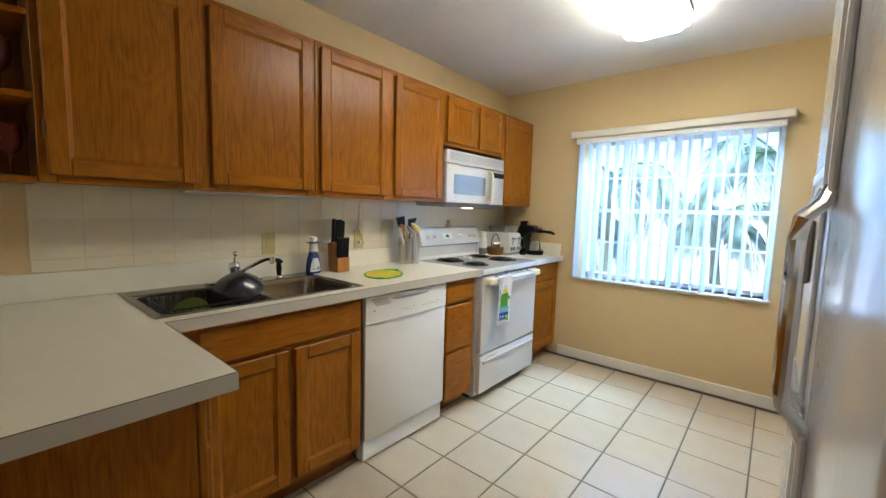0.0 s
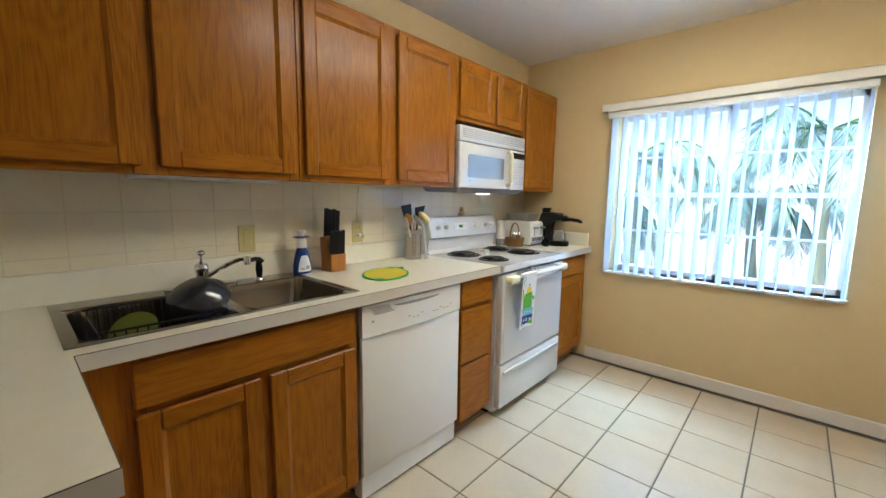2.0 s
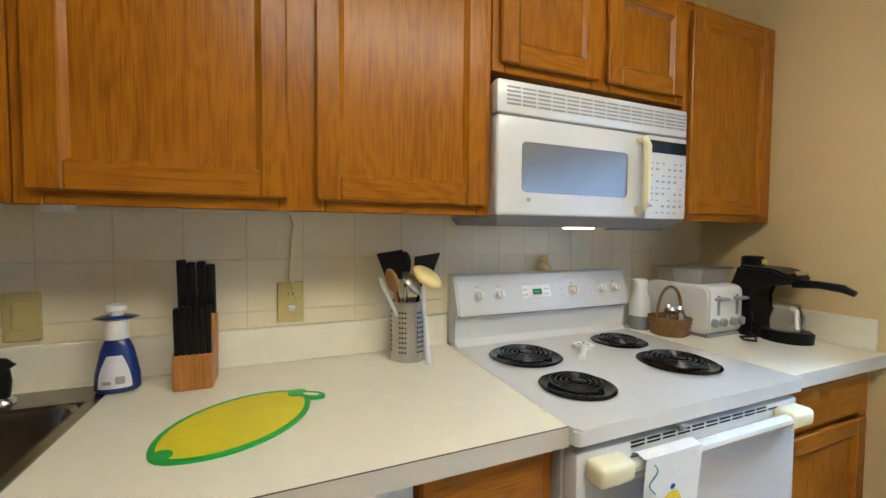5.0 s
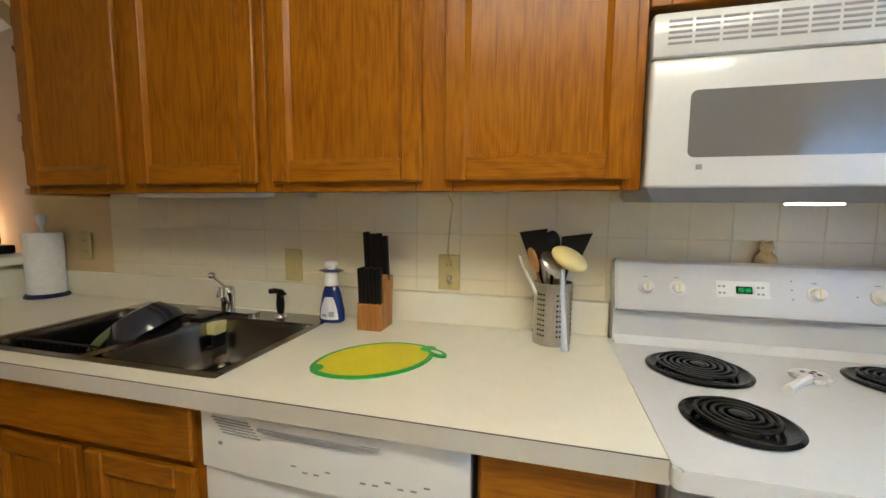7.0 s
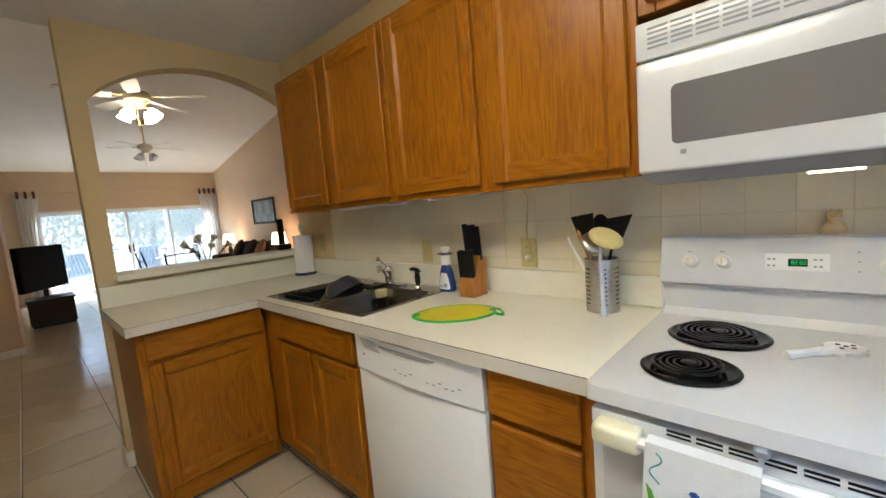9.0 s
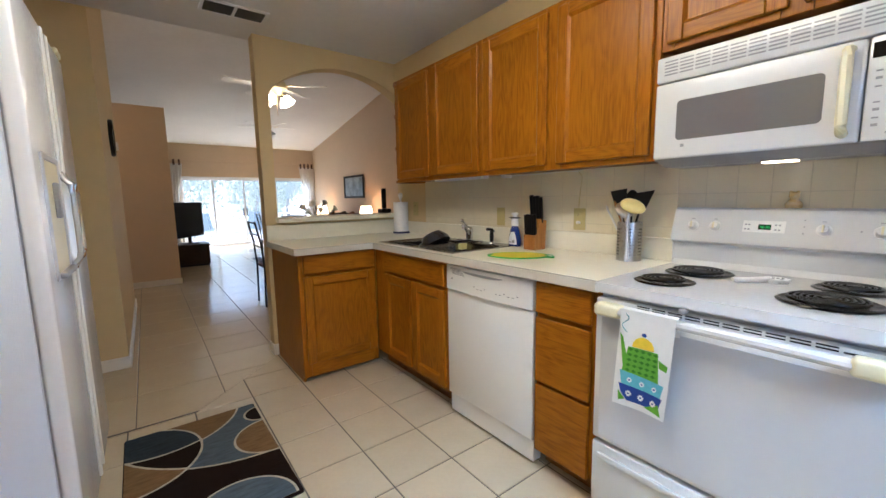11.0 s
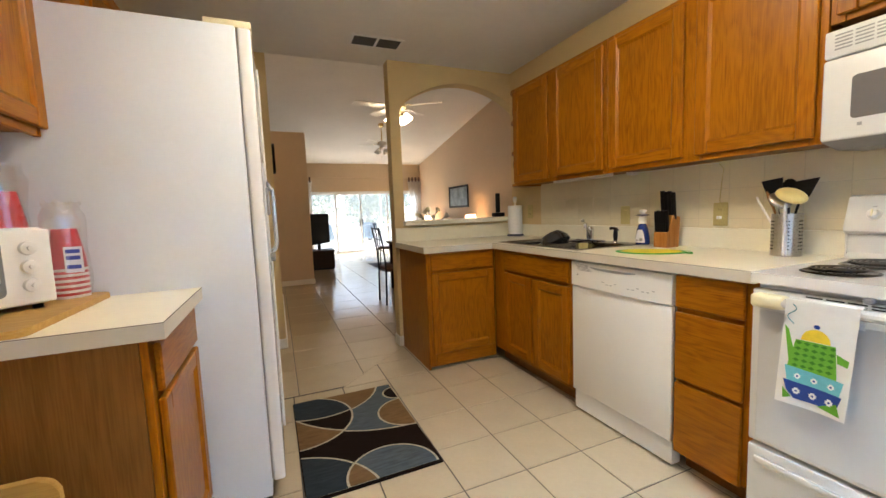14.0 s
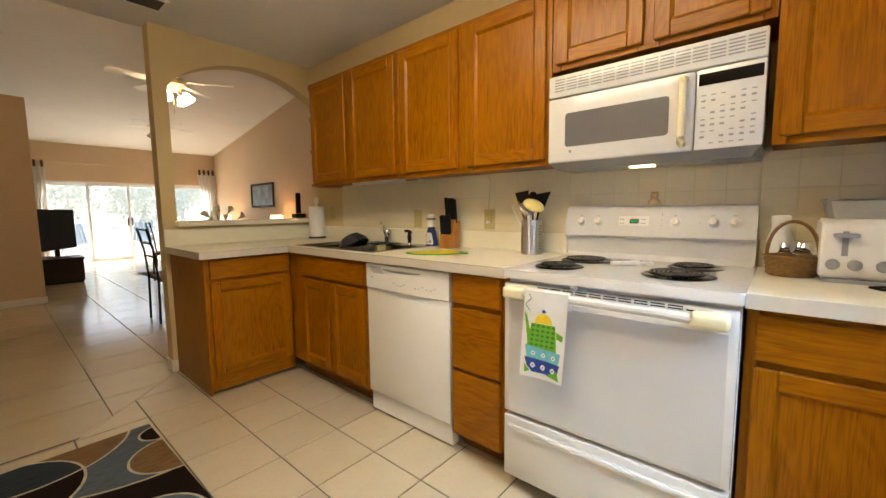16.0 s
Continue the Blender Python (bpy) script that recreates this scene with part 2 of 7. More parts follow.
def lbox(m, a, b, bev=0.0, bm=None):
    bm2 = bmesh.new()
    box(bm2, a, b, bev)
    bmesh.ops.transform(bm2, matrix=m, verts=bm2.verts)
    if bm is None:
        return bm2
    me = bpy.data.meshes.new("t")
    bm2.to_mesh(me)
    bm2.free()
    bm.from_mesh(me)
    bpy.data.meshes.remove(me)
    return bm


X, Y, NX = (1, 0, 0), (0, 1, 0), (-1, 0, 0)

# ---- structure ----
def wall(name, a, b, mat=WALL, label="painted tan wall"):
    return solid(name, box(bmesh.new(), a, b), mat, label, "wall", kind="structure", smooth=0)


NY = 1.312          # window wall
EX = 3.06          # wall behind the refrigerator
AY = -2.47         # wall with the arch
BY = -11.7         # wall with the sliding doors
LX = -2.40         # far side wall of the living room
CH = 2.44
wall("wall_west", (-0.12, AY, 0), (0, NY, CH))
# window wall with its opening
WX0, WX1, WZ0, WZ1 = 0.785, 2.108, 0.750, 1.93
bm = bmesh.new()
box(bm, (-0.12, NY, 0), (WX0, NY + 0.2, CH))
box(bm, (WX1, NY, 0), (EX + 0.12, NY + 0.2, CH))
box(bm, (WX0, NY, 0), (WX1, NY + 0.2, WZ0))
box(bm, (WX0, NY, WZ1), (WX1, NY + 0.2, CH))
solid("wall_north", bm, WALL, "tan painted wall with a wide window", "wall", kind="structure", smooth=0)
wall("wall_east", (EX, -2.93, 0), (EX + 0.12, NY, CH))
# stub beside the refrigerator and the hall wall behind it
bm = bmesh.new()
box(bm, (2.12, -3.05, 0), (EX + 0.12, -2.93, 4.2))
box(bm, (2.12, -5.2, 0), (2.24, -3.05, 4.2))
box(bm, (2.24, -5.2, 0), (4.2, -5.08, 4.0))
solid("wall_hall", bm, WALL, "tan painted hall wall with a clock", "wall", kind="structure", smooth=0)
bm = bmesh.new()
box(bm, (1.575, -6.55, 0), (4.2, -6.4, 2.61), 0.006)
box(bm, (1.575, -8.1, 0), (1.70, -6.55, 2.61))
solid("wall_block", bm, PEACH, "peach painted partition that stops short of the ceiling", "wall", kind="structure", smooth=0)

# arch wall: pony wall, post and header with the arched soffit
bm = bmesh.new()
R0, R1, RZ, RT = -0.12, 1.10, 2.04, 2.305
arch = [(R0 + (R1 - R0) * i / 24, RZ + (RT - RZ) * math.sin(math.pi * i / 24) ** 0.68) for i in range(25)]
out = [(R1, CH + 0.0), (R0, CH + 0.0)] + arch
prism(bm, out, 0.12, Matrix(((1, 0, 0, 0), (0, 0, -1, AY), (0, 1, 0, 0), (0, 0, 0, 1))))
box(bm, (R1, AY - 0.12, 0), (1.19, AY, CH))
box(bm, (-0.12, AY - 0.12, 0), (R1, AY, 1.06))
solid("wall_arch", bm, WALL, "tan painted wall with an arched pass-through above a half wall", "wall", kind="structure", smooth=0)
# wall above the kitchen opening, up to the vaulted ceiling
wall("wall_above", (LX, AY - 0.12, CH), (1.19, AY, 4.3))
wall("wall_dining", (LX, AY - 0.12, 0), (-0.12, AY, CH))
wall("wall_living_side", (LX - 0.12, BY, 0), (LX, AY, 4.4), PEACH)
wall("wall_living_east", (4.2, BY, 0), (4.32, -3.0, 4.4), PEACH)
SX0, SX1, SZ1 = -2.28, 1.15, 1.93
bm = bmesh.new()
box(bm, (LX - 0.12, BY - 0.15, 0), (SX0, BY, 2.79))
box(bm, (SX1, BY - 0.15, 0), (4.32, BY, 2.79))
box(bm, (SX0, BY - 0.15, SZ1), (SX1, BY, 2.79))
solid("wall_south", bm, PEACH, "peach painted wall with wide sliding glass doors", "wall", kind="structure", smooth=0)

solid("ceiling", box(bmesh.new(), (-0.12, -2.62, CH), (EX + 0.12, NY + 0.2, CH + 0.1)), CEIL, "white textured kitchen ceiling", "ceiling", kind="structure", smooth=0)
bm = bmesh.new()
zc = lambda y: 2.78 + 0.163 * (y - BY)
vs = [bm.verts.new((x, y, zc(y) + dz)) for dz in (0, 0.1) for x, y in ((LX - 0.12, BY - 0.15), (4.32, BY - 0.15), (4.32, -2.5), (LX - 0.12, -2.5))]
for f in ((0, 1, 2, 3), (7, 6, 5, 4), (0, 1, 5, 4), (1, 2, 6, 5), (2, 3, 7, 6), (3, 0, 4, 7)):
    bm.faces.new([vs[i] for i in f])
solid("ceiling_vault", bm, CEIL, "white sloping living room ceiling", "ceiling", kind="structure", smooth=0)
wall("wall_over_hall", (1.19, -2.62, CH + 0.1), (4.32, AY, 4.3))
solid("floor", box(bmesh.new(), (LX - 0.12, BY - 0.15, -0.12), (4.32, NY + 0.2, -0.004)), GROUT, "cream ceramic tile floor with dark grout", "floor", kind="structure", smooth=0)


def baseboard(name, a, b):
    bm = bmesh.new()
    box(bm, a, b, 0.006)
    return solid(name, bm, TRIM, "white painted baseboard", "baseboard", kind="structure")


baseboard("baseboard", (0.64, NY - 0.014, 0), (EX, NY, 0.09))
baseboard("baseboard", (2.106, -2.93, 0), (2.7, -2.916, 0.09))
baseboard("baseboard", (2.106, -5.2, 0), (2.12, -2.93, 0.09))
baseboard("baseboard", (1.562, -6.4, 0), (4.2, -6.386, 0.09))
baseboard("baseboard", (1.145, AY, 0), (1.19, AY + 0.012, 0.09))
baseboard("baseboard", (1.19, AY - 0.12, 0), (1.202, AY + 0.012, 0.09))
bm = bmesh.new()
box(bm, (0.004, AY - 0.17, 1.06), (1.115, AY + 0.07, 1.098), 0.006)
solid("ledge_cap", bm, LAM, "white laminate cap on the half wall", "ledge", kind="structure")

# ---- window ----
win = thing("window_1", (1.42, NY, WZ0), "white sliding window with grids over palm trees", "window", kind="structure")
bm = bmesh.new()
fy0, fy1 = NY + 0.11, NY + 0.17
for a, b in (((WX0, WZ0), (WX0 + 0.04, WZ1)), ((WX1 - 0.04, WZ0), (WX1, WZ1)), ((WX0, WZ0), (WX1, WZ0 + 0.04)), ((WX0, WZ1 - 0.04), (WX1, WZ1)), ((1.45, WZ0), (1.50, WZ1))):
    box(bm, (a[0], fy0, a[1]), (b[0], fy1, b[1]), 0.004)
part("window_frame", bm, VINYL, win)
for i, (xa, xb) in enumerate(((WX0 + 0.04, 1.45), (1.50, WX1 - 0.04))):
    pn = part("pane", box(bmesh.new(), (xa, NY + 0.138, WZ0 + 0.04), (xb, NY + 0.142, WZ1 - 0.04)), GLASS, win)
    pn.visible_shadow = False
    bm = bmesh.new()
    for k in (1, 2, 3):
        zz = WZ0 + 0.04 + k * (WZ1 - WZ0 - 0.08) / 4
        box(bm, (xa, NY + 0.128, zz - (0.016 if k == 2 else 0.009)), (xb, NY + 0.137, zz + (0.016 if k == 2 else 0.009)))
    xm = (xa + xb) / 2
    box(bm, (xm - 0.009, NY + 0.1285, WZ0 + 0.04), (xm + 0.009, NY + 0.1365, WZ1 - 0.04))
    part("grid", bm, VINYL, win)
part("window_sill", box(bmesh.new(), (WX0 - 0.02, NY - 0.03, WZ0 - 0.02), (WX1 + 0.01, NY + 0.11, WZ0), 0.004), TRIM, win)

blind = thing("vertical_blind", (1.42, NY - 0.05, WZ1), "white vertical blind with its slats turned open under a cream valance", "blind")
bm = bmesh.new()
box(bm, (0.70, NY - 0.10, 1.945), (2.15, NY - 0.088, 2.0), 0.003)
box(bm, (0.70, NY - 0.10, 1.992), (2.15, NY, 2.0), 0.003)
box(bm, (0.70, NY - 0.10, 1.945), (0.71, NY, 2.0), 0.002)
box(bm, (2.14, NY - 0.10, 1.945), (2.15, NY, 2.0), 0.002)
part("valance", bm, TRIM, blind, "cream valance board")
part("head_rail", box(bmesh.new(), (0.74, NY - 0.075, 1.90), (2.11, NY - 0.03, 1.94), 0.004), WPLA, blind)
slat_me = None
SLAT = material("translucent_vinyl_slat", (0.86, 0.88, 0.92), 0.5, var=0.02)
_t = SLAT.node_tree
_tl, _mx = _t.nodes.new("ShaderNodeBsdfTranslucent"), _t.nodes.new("ShaderNodeMixShader")
_tl.inputs["Color"].default_value, _mx.inputs[0].default_value = (0.80, 0.87, 0.98, 1), 0.5
_t.links.new(_t.nodes["Principled BSDF"].outputs[0], _mx.inputs[1])
_t.links.new(_tl.outputs[0], _mx.inputs[2])
_t.links.new(_mx.outputs[0], _t.nodes["Material Output"].inputs[0])
for i in range(19):
    x = 0.785 + i * 0.0725
    if slat_me is None:
        bm = bmesh.new()
        pts = [(-0.042 + 0.084 * k / 6, 0.006 * (1 - ((k - 3) / 3) ** 2)) for k in range(7)]
        prism(bm, pts + [(px, py - 0.0012) for px, py in pts[::-1]], 1.148)
        slat_me = mesh_of("slat", bm, SLAT)
    ob = new("slat", slat_me)
    ob.parent = blind
    ob.matrix_parent_inverse = Matrix.Translation([-c for c in blind["base"]])
    ob.matrix_basis = pose(x, NY - 0.052, 0.752, 0, 0, 80 + 9 * math.sin(i * 2.3))

# ---- kitchen cabinets ----
def cabinet_door(parent, m, w, h, mat=OAKV, rail=OAKY, stile=0.056, t=0.019):
    """A frame with a flat recessed panel; its lower left corner at the origin of m."""
    s2 = stile + 0.010
    bm = bmesh.new()
    # moulded slope from the frame down to the panel
    def slope(q):
        vs = [bm.verts.new(m @ Vector(c)) for c in q]
        bm.faces.new(vs)
    a, b2, hi, lo = stile - 0.001, s2, t - 0.003, t - 0.011
    slope(((a, a, hi), (w - a, a, hi), (w - b2, b2, lo), (b2, b2, lo)))
    slope(((w - a, a, hi), (w - a, h - a, hi), (w - b2, h - b2, lo), (w - b2, b2, lo)))
    slope(((w - a, h - a, hi), (a, h - a, hi), (b2, h - b2, lo), (w - b2, h - b2, lo)))
    slope(((a, h - a, hi), (a, a, hi), (b2, b2, lo), (b2, h - b2, lo)))
    slope(((b2, b2, lo), (w - b2, b2, lo), (w - b2, h - b2, lo), (b2, h - b2, lo)))
    bmesh.ops.remove_doubles(bm, verts=bm.verts, dist=1e-5)
    d = part("door", bm, mat, parent, smooth=0)
    part("stile", lbox(m, (0, 0, 0), (stile, h, t), 0.004), mat, d)
    part("stile", lbox(m, (w - stile, 0, 0), (w, h, t), 0.004), mat, d)
    part("rail", lbox(m, (stile + 0.0004, 0, 0), (w - stile - 0.0004, stile, t - 0.0006), 0.004), rail, d)
    part("rail", lbox(m, (stile + 0.0004, h - stile, 0), (w - stile - 0.0004, h, t - 0.0006), 0.004), rail, d)
    return d


def drawer_front(parent, m, w, h, mat, t=0.019):
    return part("drawer_front", lbox(m, (0, 0, 0), (w, h, t), 0.005), mat, parent)


UX = 0.285     # face of the upper face frames
UZ0, UZ1 = 1.356, 2.13
def upper(y0, y1, z0, doors, label, dz0=None):
    c = thing("upper_cabinet", (0.14, (y0 + y1) / 2, z0), label, "cabinet", "upper cabinets")
    bm = bmesh.new()
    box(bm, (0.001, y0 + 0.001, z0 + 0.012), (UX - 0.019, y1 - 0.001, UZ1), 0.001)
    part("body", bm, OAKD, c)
    edges = [y0] + [q for d in doors for q in d] + [y1]
    for k in range(0, len(edges), 2):
        part("stile", box(bmesh.new(), (UX - 0.0185, edges[k] - (0.02 if k else 0) + 0.0006, z0), (UX, edges[k + 1] + (0.02 if k + 2 < len(edges) else 0) - 0.0006, UZ1), 0.002), OAKV, c)
    for d in doors:
        part("rail", box(bmesh.new(), (UX - 0.0185, d[0] + 0.0206, z0), (UX - 0.0006, d[1] - 0.0206, z0 + 0.05), 0.002), OAKY, c)
        part("rail", box(bmesh.new(), (UX - 0.0185, d[0] + 0.0206, UZ1 - 0.05), (UX - 0.0006, d[1] - 0.0206, UZ1), 0.002), OAKY, c)
    for d in doors:
        cabinet_door(c, side((UX + 0.0015, d[0], (z0 + 0.026) if dz0 is None else dz0), X), d[1] - d[0], UZ1 - 0.03 - ((z0 + 0.026) if dz0 is None else dz0))
    return c


first = upper(-1.992, -0.996, UZ0, ((-1.970, -1.535), (-1.482, -1.020)), "orange-stained oak wall cabinet with two doors over the sink")
upper(-0.994, 0.012, UZ0, ((-0.970, -0.518), (-0.457, -0.012)), "orange-stained oak wall cabinet with two doors over the counter")
upper(0.014, 0.786, 1.762, ((0.036, 0.388), (0.424, 0.768)), "short oak wall cabinet with two doors over the microwave", 1.785)
upper(0.788, 1.310, UZ0, ((0.806, 1.262),), "orange-stained oak wall cabinet with one door beside the window wall")

BRONZE = material("aged_bronze", (0.20, 0.12, 0.05), 0.4, metal=0.8)
for z in (1.50, 1.92):
    part("hinge", cyl(bmesh.new(), (UX + 0.014, -1.974, z), (UX + 0.014, -1.974, z + 0.055), 0.005, seg=10), BRONZE, first, "small bronze hinge knuckle")

# open end shelves, rounded towards the arch
sh = thing("end_shelf", (0.14, -2.07, UZ0), "oak open end shelf with rounded shelves and a shade-toned back", "shelf")
# Back board in the shaded oak: the shelf's inner shade is its colour.
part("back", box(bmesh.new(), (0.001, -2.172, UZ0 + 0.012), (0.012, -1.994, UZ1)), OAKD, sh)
for z in (UZ0, 1.62, 1.87, 2.115):
    o = [(0.013, -1.9945), (UX - 0.003, -1.9945)] + [(0.013 + (UX - 0.016) * math.cos(radians(a)), -1.9945 - 0.175 * math.sin(radians(a))) for a in range(10, 91, 10)]
    part("shelf_board", prism(bmesh.new(), o, 0.019, Matrix.Translation((0, 0, z))), OAKY, sh)

BX = 0.60     # face of the base face frames
def base_box(c, y0, y1, ztop=0.877):
    bm = bmesh.new()
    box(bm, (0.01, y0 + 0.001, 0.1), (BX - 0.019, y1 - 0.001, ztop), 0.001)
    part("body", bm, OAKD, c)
    # Toe kick in the shaded oak, its recess shade given by colour.
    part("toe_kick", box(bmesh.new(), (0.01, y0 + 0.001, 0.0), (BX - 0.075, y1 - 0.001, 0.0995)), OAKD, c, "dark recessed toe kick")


c = thing("base_cabinet", (0.3, -1.3, 0), "oak sink base cabinet with a false drawer front and two doors", "cabinet", "base cabinets")
base_box(c, -1.8145, -0.942, 0.74)
for y0, y1, z0, z1 in ((-1.8145, -1.63, 0.1, 0.877), (-0.985, -0.942, 0.1, 0.877), (-1.345, -1.285, 0.1, 0.72)):
    part("stile", box(bmesh.new(), (BX - 0.0185, y0 + 0.0006, z0), (BX, y1 - 0.0006, z1), 0.002), OAKV, c)
for z0, z1 in ((0.1, 0.15), (0.69, 0.745), (0.835, 0.877)):
    part("rail", box(bmesh.new(), (BX - 0.0185, -1.629, z0), (BX - 0.0006, -0.986, z1), 0.002), OAKY, c)
drawer_front(c, side((BX + 0.0015, -1.655, 0.728), X), 0.693, 0.128, OAKY)
cabinet_door(c, side((BX + 0.0015, -1.655, 0.128), X), 0.328, 0.58)
cabinet_door(c, side((BX + 0.0015, -1.298, 0.128), X), 0.336, 0.58)

c = thing("base_cabinet", (0.3, -0.155, 0), "narrow oak base cabinet with three drawers beside the range", "cabinet", "base cabinets")
base_box(c, -0.312, -0.004)
for y0, y1 in ((-0.312, -0.29), (-0.05, -0.004)):
    part("stile", box(bmesh.new(), (BX - 0.0185, y0 + 0.0006, 0.1), (BX, y1 - 0.0006, 0.877), 0.002), OAKV, c)
for z0, z1 in ((0.1, 0.13), (0.4, 0.44), (0.7, 0.745), (0.855, 0.877)):
    part("rail", box(bmesh.new(), (BX - 0.0185, -0.2894, z0), (BX - 0.0006, -0.0506, z1), 0.002), OAKY, c)
for z0, z1 in ((0.098, 0.408), (0.424, 0.712), (0.732, 0.868)):
    drawer_front(c, side((BX + 0.0015, -0.307, z0), X), 0.265, z1 - z0, OAKY)

c = thing("base_cabinet", (0.3, 1.03, 0), "oak base cabinet with a drawer and door beside the window", "cabinet", "base cabinets")
base_box(c, 0.768, 1.310)
for y0, y1 in ((0.768, 0.80), (1.25, 1.310)):
    part("stile", box(bmesh.new(), (BX - 0.0185, y0 + 0.0006, 0.1), (BX, y1 - 0.0006, 0.877), 0.002), OAKV, c)
for z0, z1 in ((0.1, 0.15), (0.69, 0.745), (0.845, 0.877)):
    part("rail", box(bmesh.new(), (BX - 0.0185, 0.8006, z0), (BX - 0.0006, 1.2494, z1), 0.002), OAKY, c)
drawer_front(c, side((BX + 0.0015, 0.79, 0.728), X), 0.47, 0.128, OAKY)
cabinet_door(c, side((BX + 0.0015, 0.79, 0.128), X), 0.47, 0.58)

# peninsula
PY = -1.815
c = thing("base_cabinet", (0.87, -2.1, 0), "oak peninsula cabinet with one drawer and one door", "cabinet", "base cabinets")
bm = bmesh.new()
box(bm, (0.60, AY + 0.006, 0.1), (1.144, PY - 0.019, 0.877), 0.001)
part("body", bm, OAKD, c)
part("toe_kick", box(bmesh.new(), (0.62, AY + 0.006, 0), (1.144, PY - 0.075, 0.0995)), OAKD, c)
part("end_panel", box(bmesh.new(), (1.1445, AY + 0.006, 0), (1.162, PY - 0.0194, 0.877), 0.002), OAKV, c)
for x0, x1 in ((0.6015, 0.64), (1.107, 1.162)):
    part("stile", box(bmesh.new(), (x0 + 0.0006, PY - 0.0185, 0.03), (x1, PY, 0.877), 0.002), OAKV, c)
for z0, z1 in ((0.03, 0.15), (0.7, 0.765), (0.86, 0.877)):
    part("rail", box(bmesh.new(), (0.6406, PY - 0.0185, z0), (1.1064, PY - 0.0006, z1), 0.002), OAKX, c)
drawer_front(c, side((1.134, PY + 0.0015, 0.742), Y), 0.515, 0.125, OAKX)
cabinet_door(c, side((1.134, PY + 0.0015, 0.128), Y), 0.515, 0.595, OAKV, OAKX)

# counters
bm = bmesh.new()
CT0, CT1 = 0.878, 0.920
SKX0, SKX1, SKY0, SKY1 = 0.100, 0.575, -1.745, -0.935   # sink opening
xs_, ys_ = (0.001, SKX0, SKX1, 0.645, 1.195), (AY + 0.001, -1.76, SKY0, SKY1, 0.0)
gv = [[bm.verts.new((x, y, CT1)) for y in ys_] for x in xs_]
for i in range(4):
    for j in range(4):
        if not (i == 1 and j == 2) and not (i == 3 and j > 0):
            bm.faces.new((gv[i][j], gv[i + 1][j], gv[i + 1][j + 1], gv[i][j + 1]))
ex = bmesh.ops.extrude_face_region(bm, geom=bm.faces[:])
for v in ex["geom"]:
    if isinstance(v, bmesh.types.BMVert):
        v.co.z = CT0 + 0.001
bmesh.ops.delete(bm, geom=[v for v in bm.verts if not v.link_faces], context="VERTS")
ct = solid("countertop", bm, LAM, "cream laminate L-shaped countertop with a square edge", "countertop", smooth=0)
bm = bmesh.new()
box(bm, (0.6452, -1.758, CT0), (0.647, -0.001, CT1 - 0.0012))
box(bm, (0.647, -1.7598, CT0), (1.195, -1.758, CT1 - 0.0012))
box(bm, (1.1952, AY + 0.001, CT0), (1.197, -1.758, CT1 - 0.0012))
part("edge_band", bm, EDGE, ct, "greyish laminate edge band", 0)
bm = bmesh.new()
box(bm, (0.6452, -1.758, CT1 - 0.0012), (0.6471, -0.001, CT1 + 0.0002))
box(bm, (0.647, -1.7598, CT1 - 0.0012), (1.195, -1.7579, CT1 + 0.0002))
box(bm, (1.1952, AY + 0.001, CT1 - 0.0012), (1.1971, -1.758, CT1 + 0.0002))
part("seam", bm, SEAM, ct, "thin dark laminate seam", 0)
bm = bmesh.new()
box(bm, (0.001, AY + 0.02, CT1 + 0.0005), (0.02, -0.001, 1.026), 0.002)
box(bm, (0.0205, AY + 0.0005, CT1 + 0.0005), (1.19, AY + 0.02, 1.04), 0.002)
part("splash_lip", bm, LAM, ct)
bm = bmesh.new()
box(bm, (0.001, 0.767, CT0), (0.645, NY - 0.002, CT1))
ct2 = solid("countertop", bm, LAM, "short cream laminate countertop between the range and the window wall", "countertop", smooth=0)
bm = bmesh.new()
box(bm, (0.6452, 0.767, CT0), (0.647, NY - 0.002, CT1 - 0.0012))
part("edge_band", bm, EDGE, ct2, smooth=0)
bm = bmesh.new()
box(bm, (0.001, 0.767, CT1 + 0.0005), (0.02, NY - 0.0215, 1.026), 0.002)
box(bm, (0.001, NY - 0.021, CT1 + 0.0005), (0.62, NY - 0.002, 1.026), 0.002)
part("splash_lip", bm, LAM, ct2)

# ---- dishwasher ----
dw = thing("dishwasher", (0.3, -0.625, 0), "white built-in dishwasher with a vented handle strip", "dishwasher")
d0, d1 = -0.934, -0.318
part("body", box(bmesh.new(), (0.03, d0 + 0.004, 0.1), (0.592, d1 - 0.004, 0.868), 0.002), GREY, dw)
part("door", box(bmesh.new(), (0.594, d0 + 0.004, 0.125), (0.616, d1 - 0.004, 0.728), 0.006, 2), DWHITE, dw)
pm = bmesh.new()
n = 24
prof = []
for i in range(n + 1):
    y = d0 + 0.004 + (d1 - d0 - 0.008) * i / n
    prof.append((0.619 + 0.012 * math.sin(math.pi * i / n), y))
prism(pm, [(0.594, prof[0][1])] + prof + [(0.594, prof[-1][1])], 0.132, Matrix.Translation((0, 0, 0.732)))
panel = part("control_panel", pm, DWHITE, dw)
bow = lambda y: 0.6195 + 0.012 * math.sin(math.pi * (y - d0) / (d1 - d0))
for i in range(6):
    ya = d0 + 0.035 + 0.006 * i
    pts = [(bow(ya + 0.011 * k), ya + 0.011 * k, 0.852 - 0.0062 * i) for k in range(10)]
    part("vent_slot", tube(bmesh.new(), pts, 0.0014, 5), GREY, panel, "thin dark vent slot")
bm = bmesh.new()
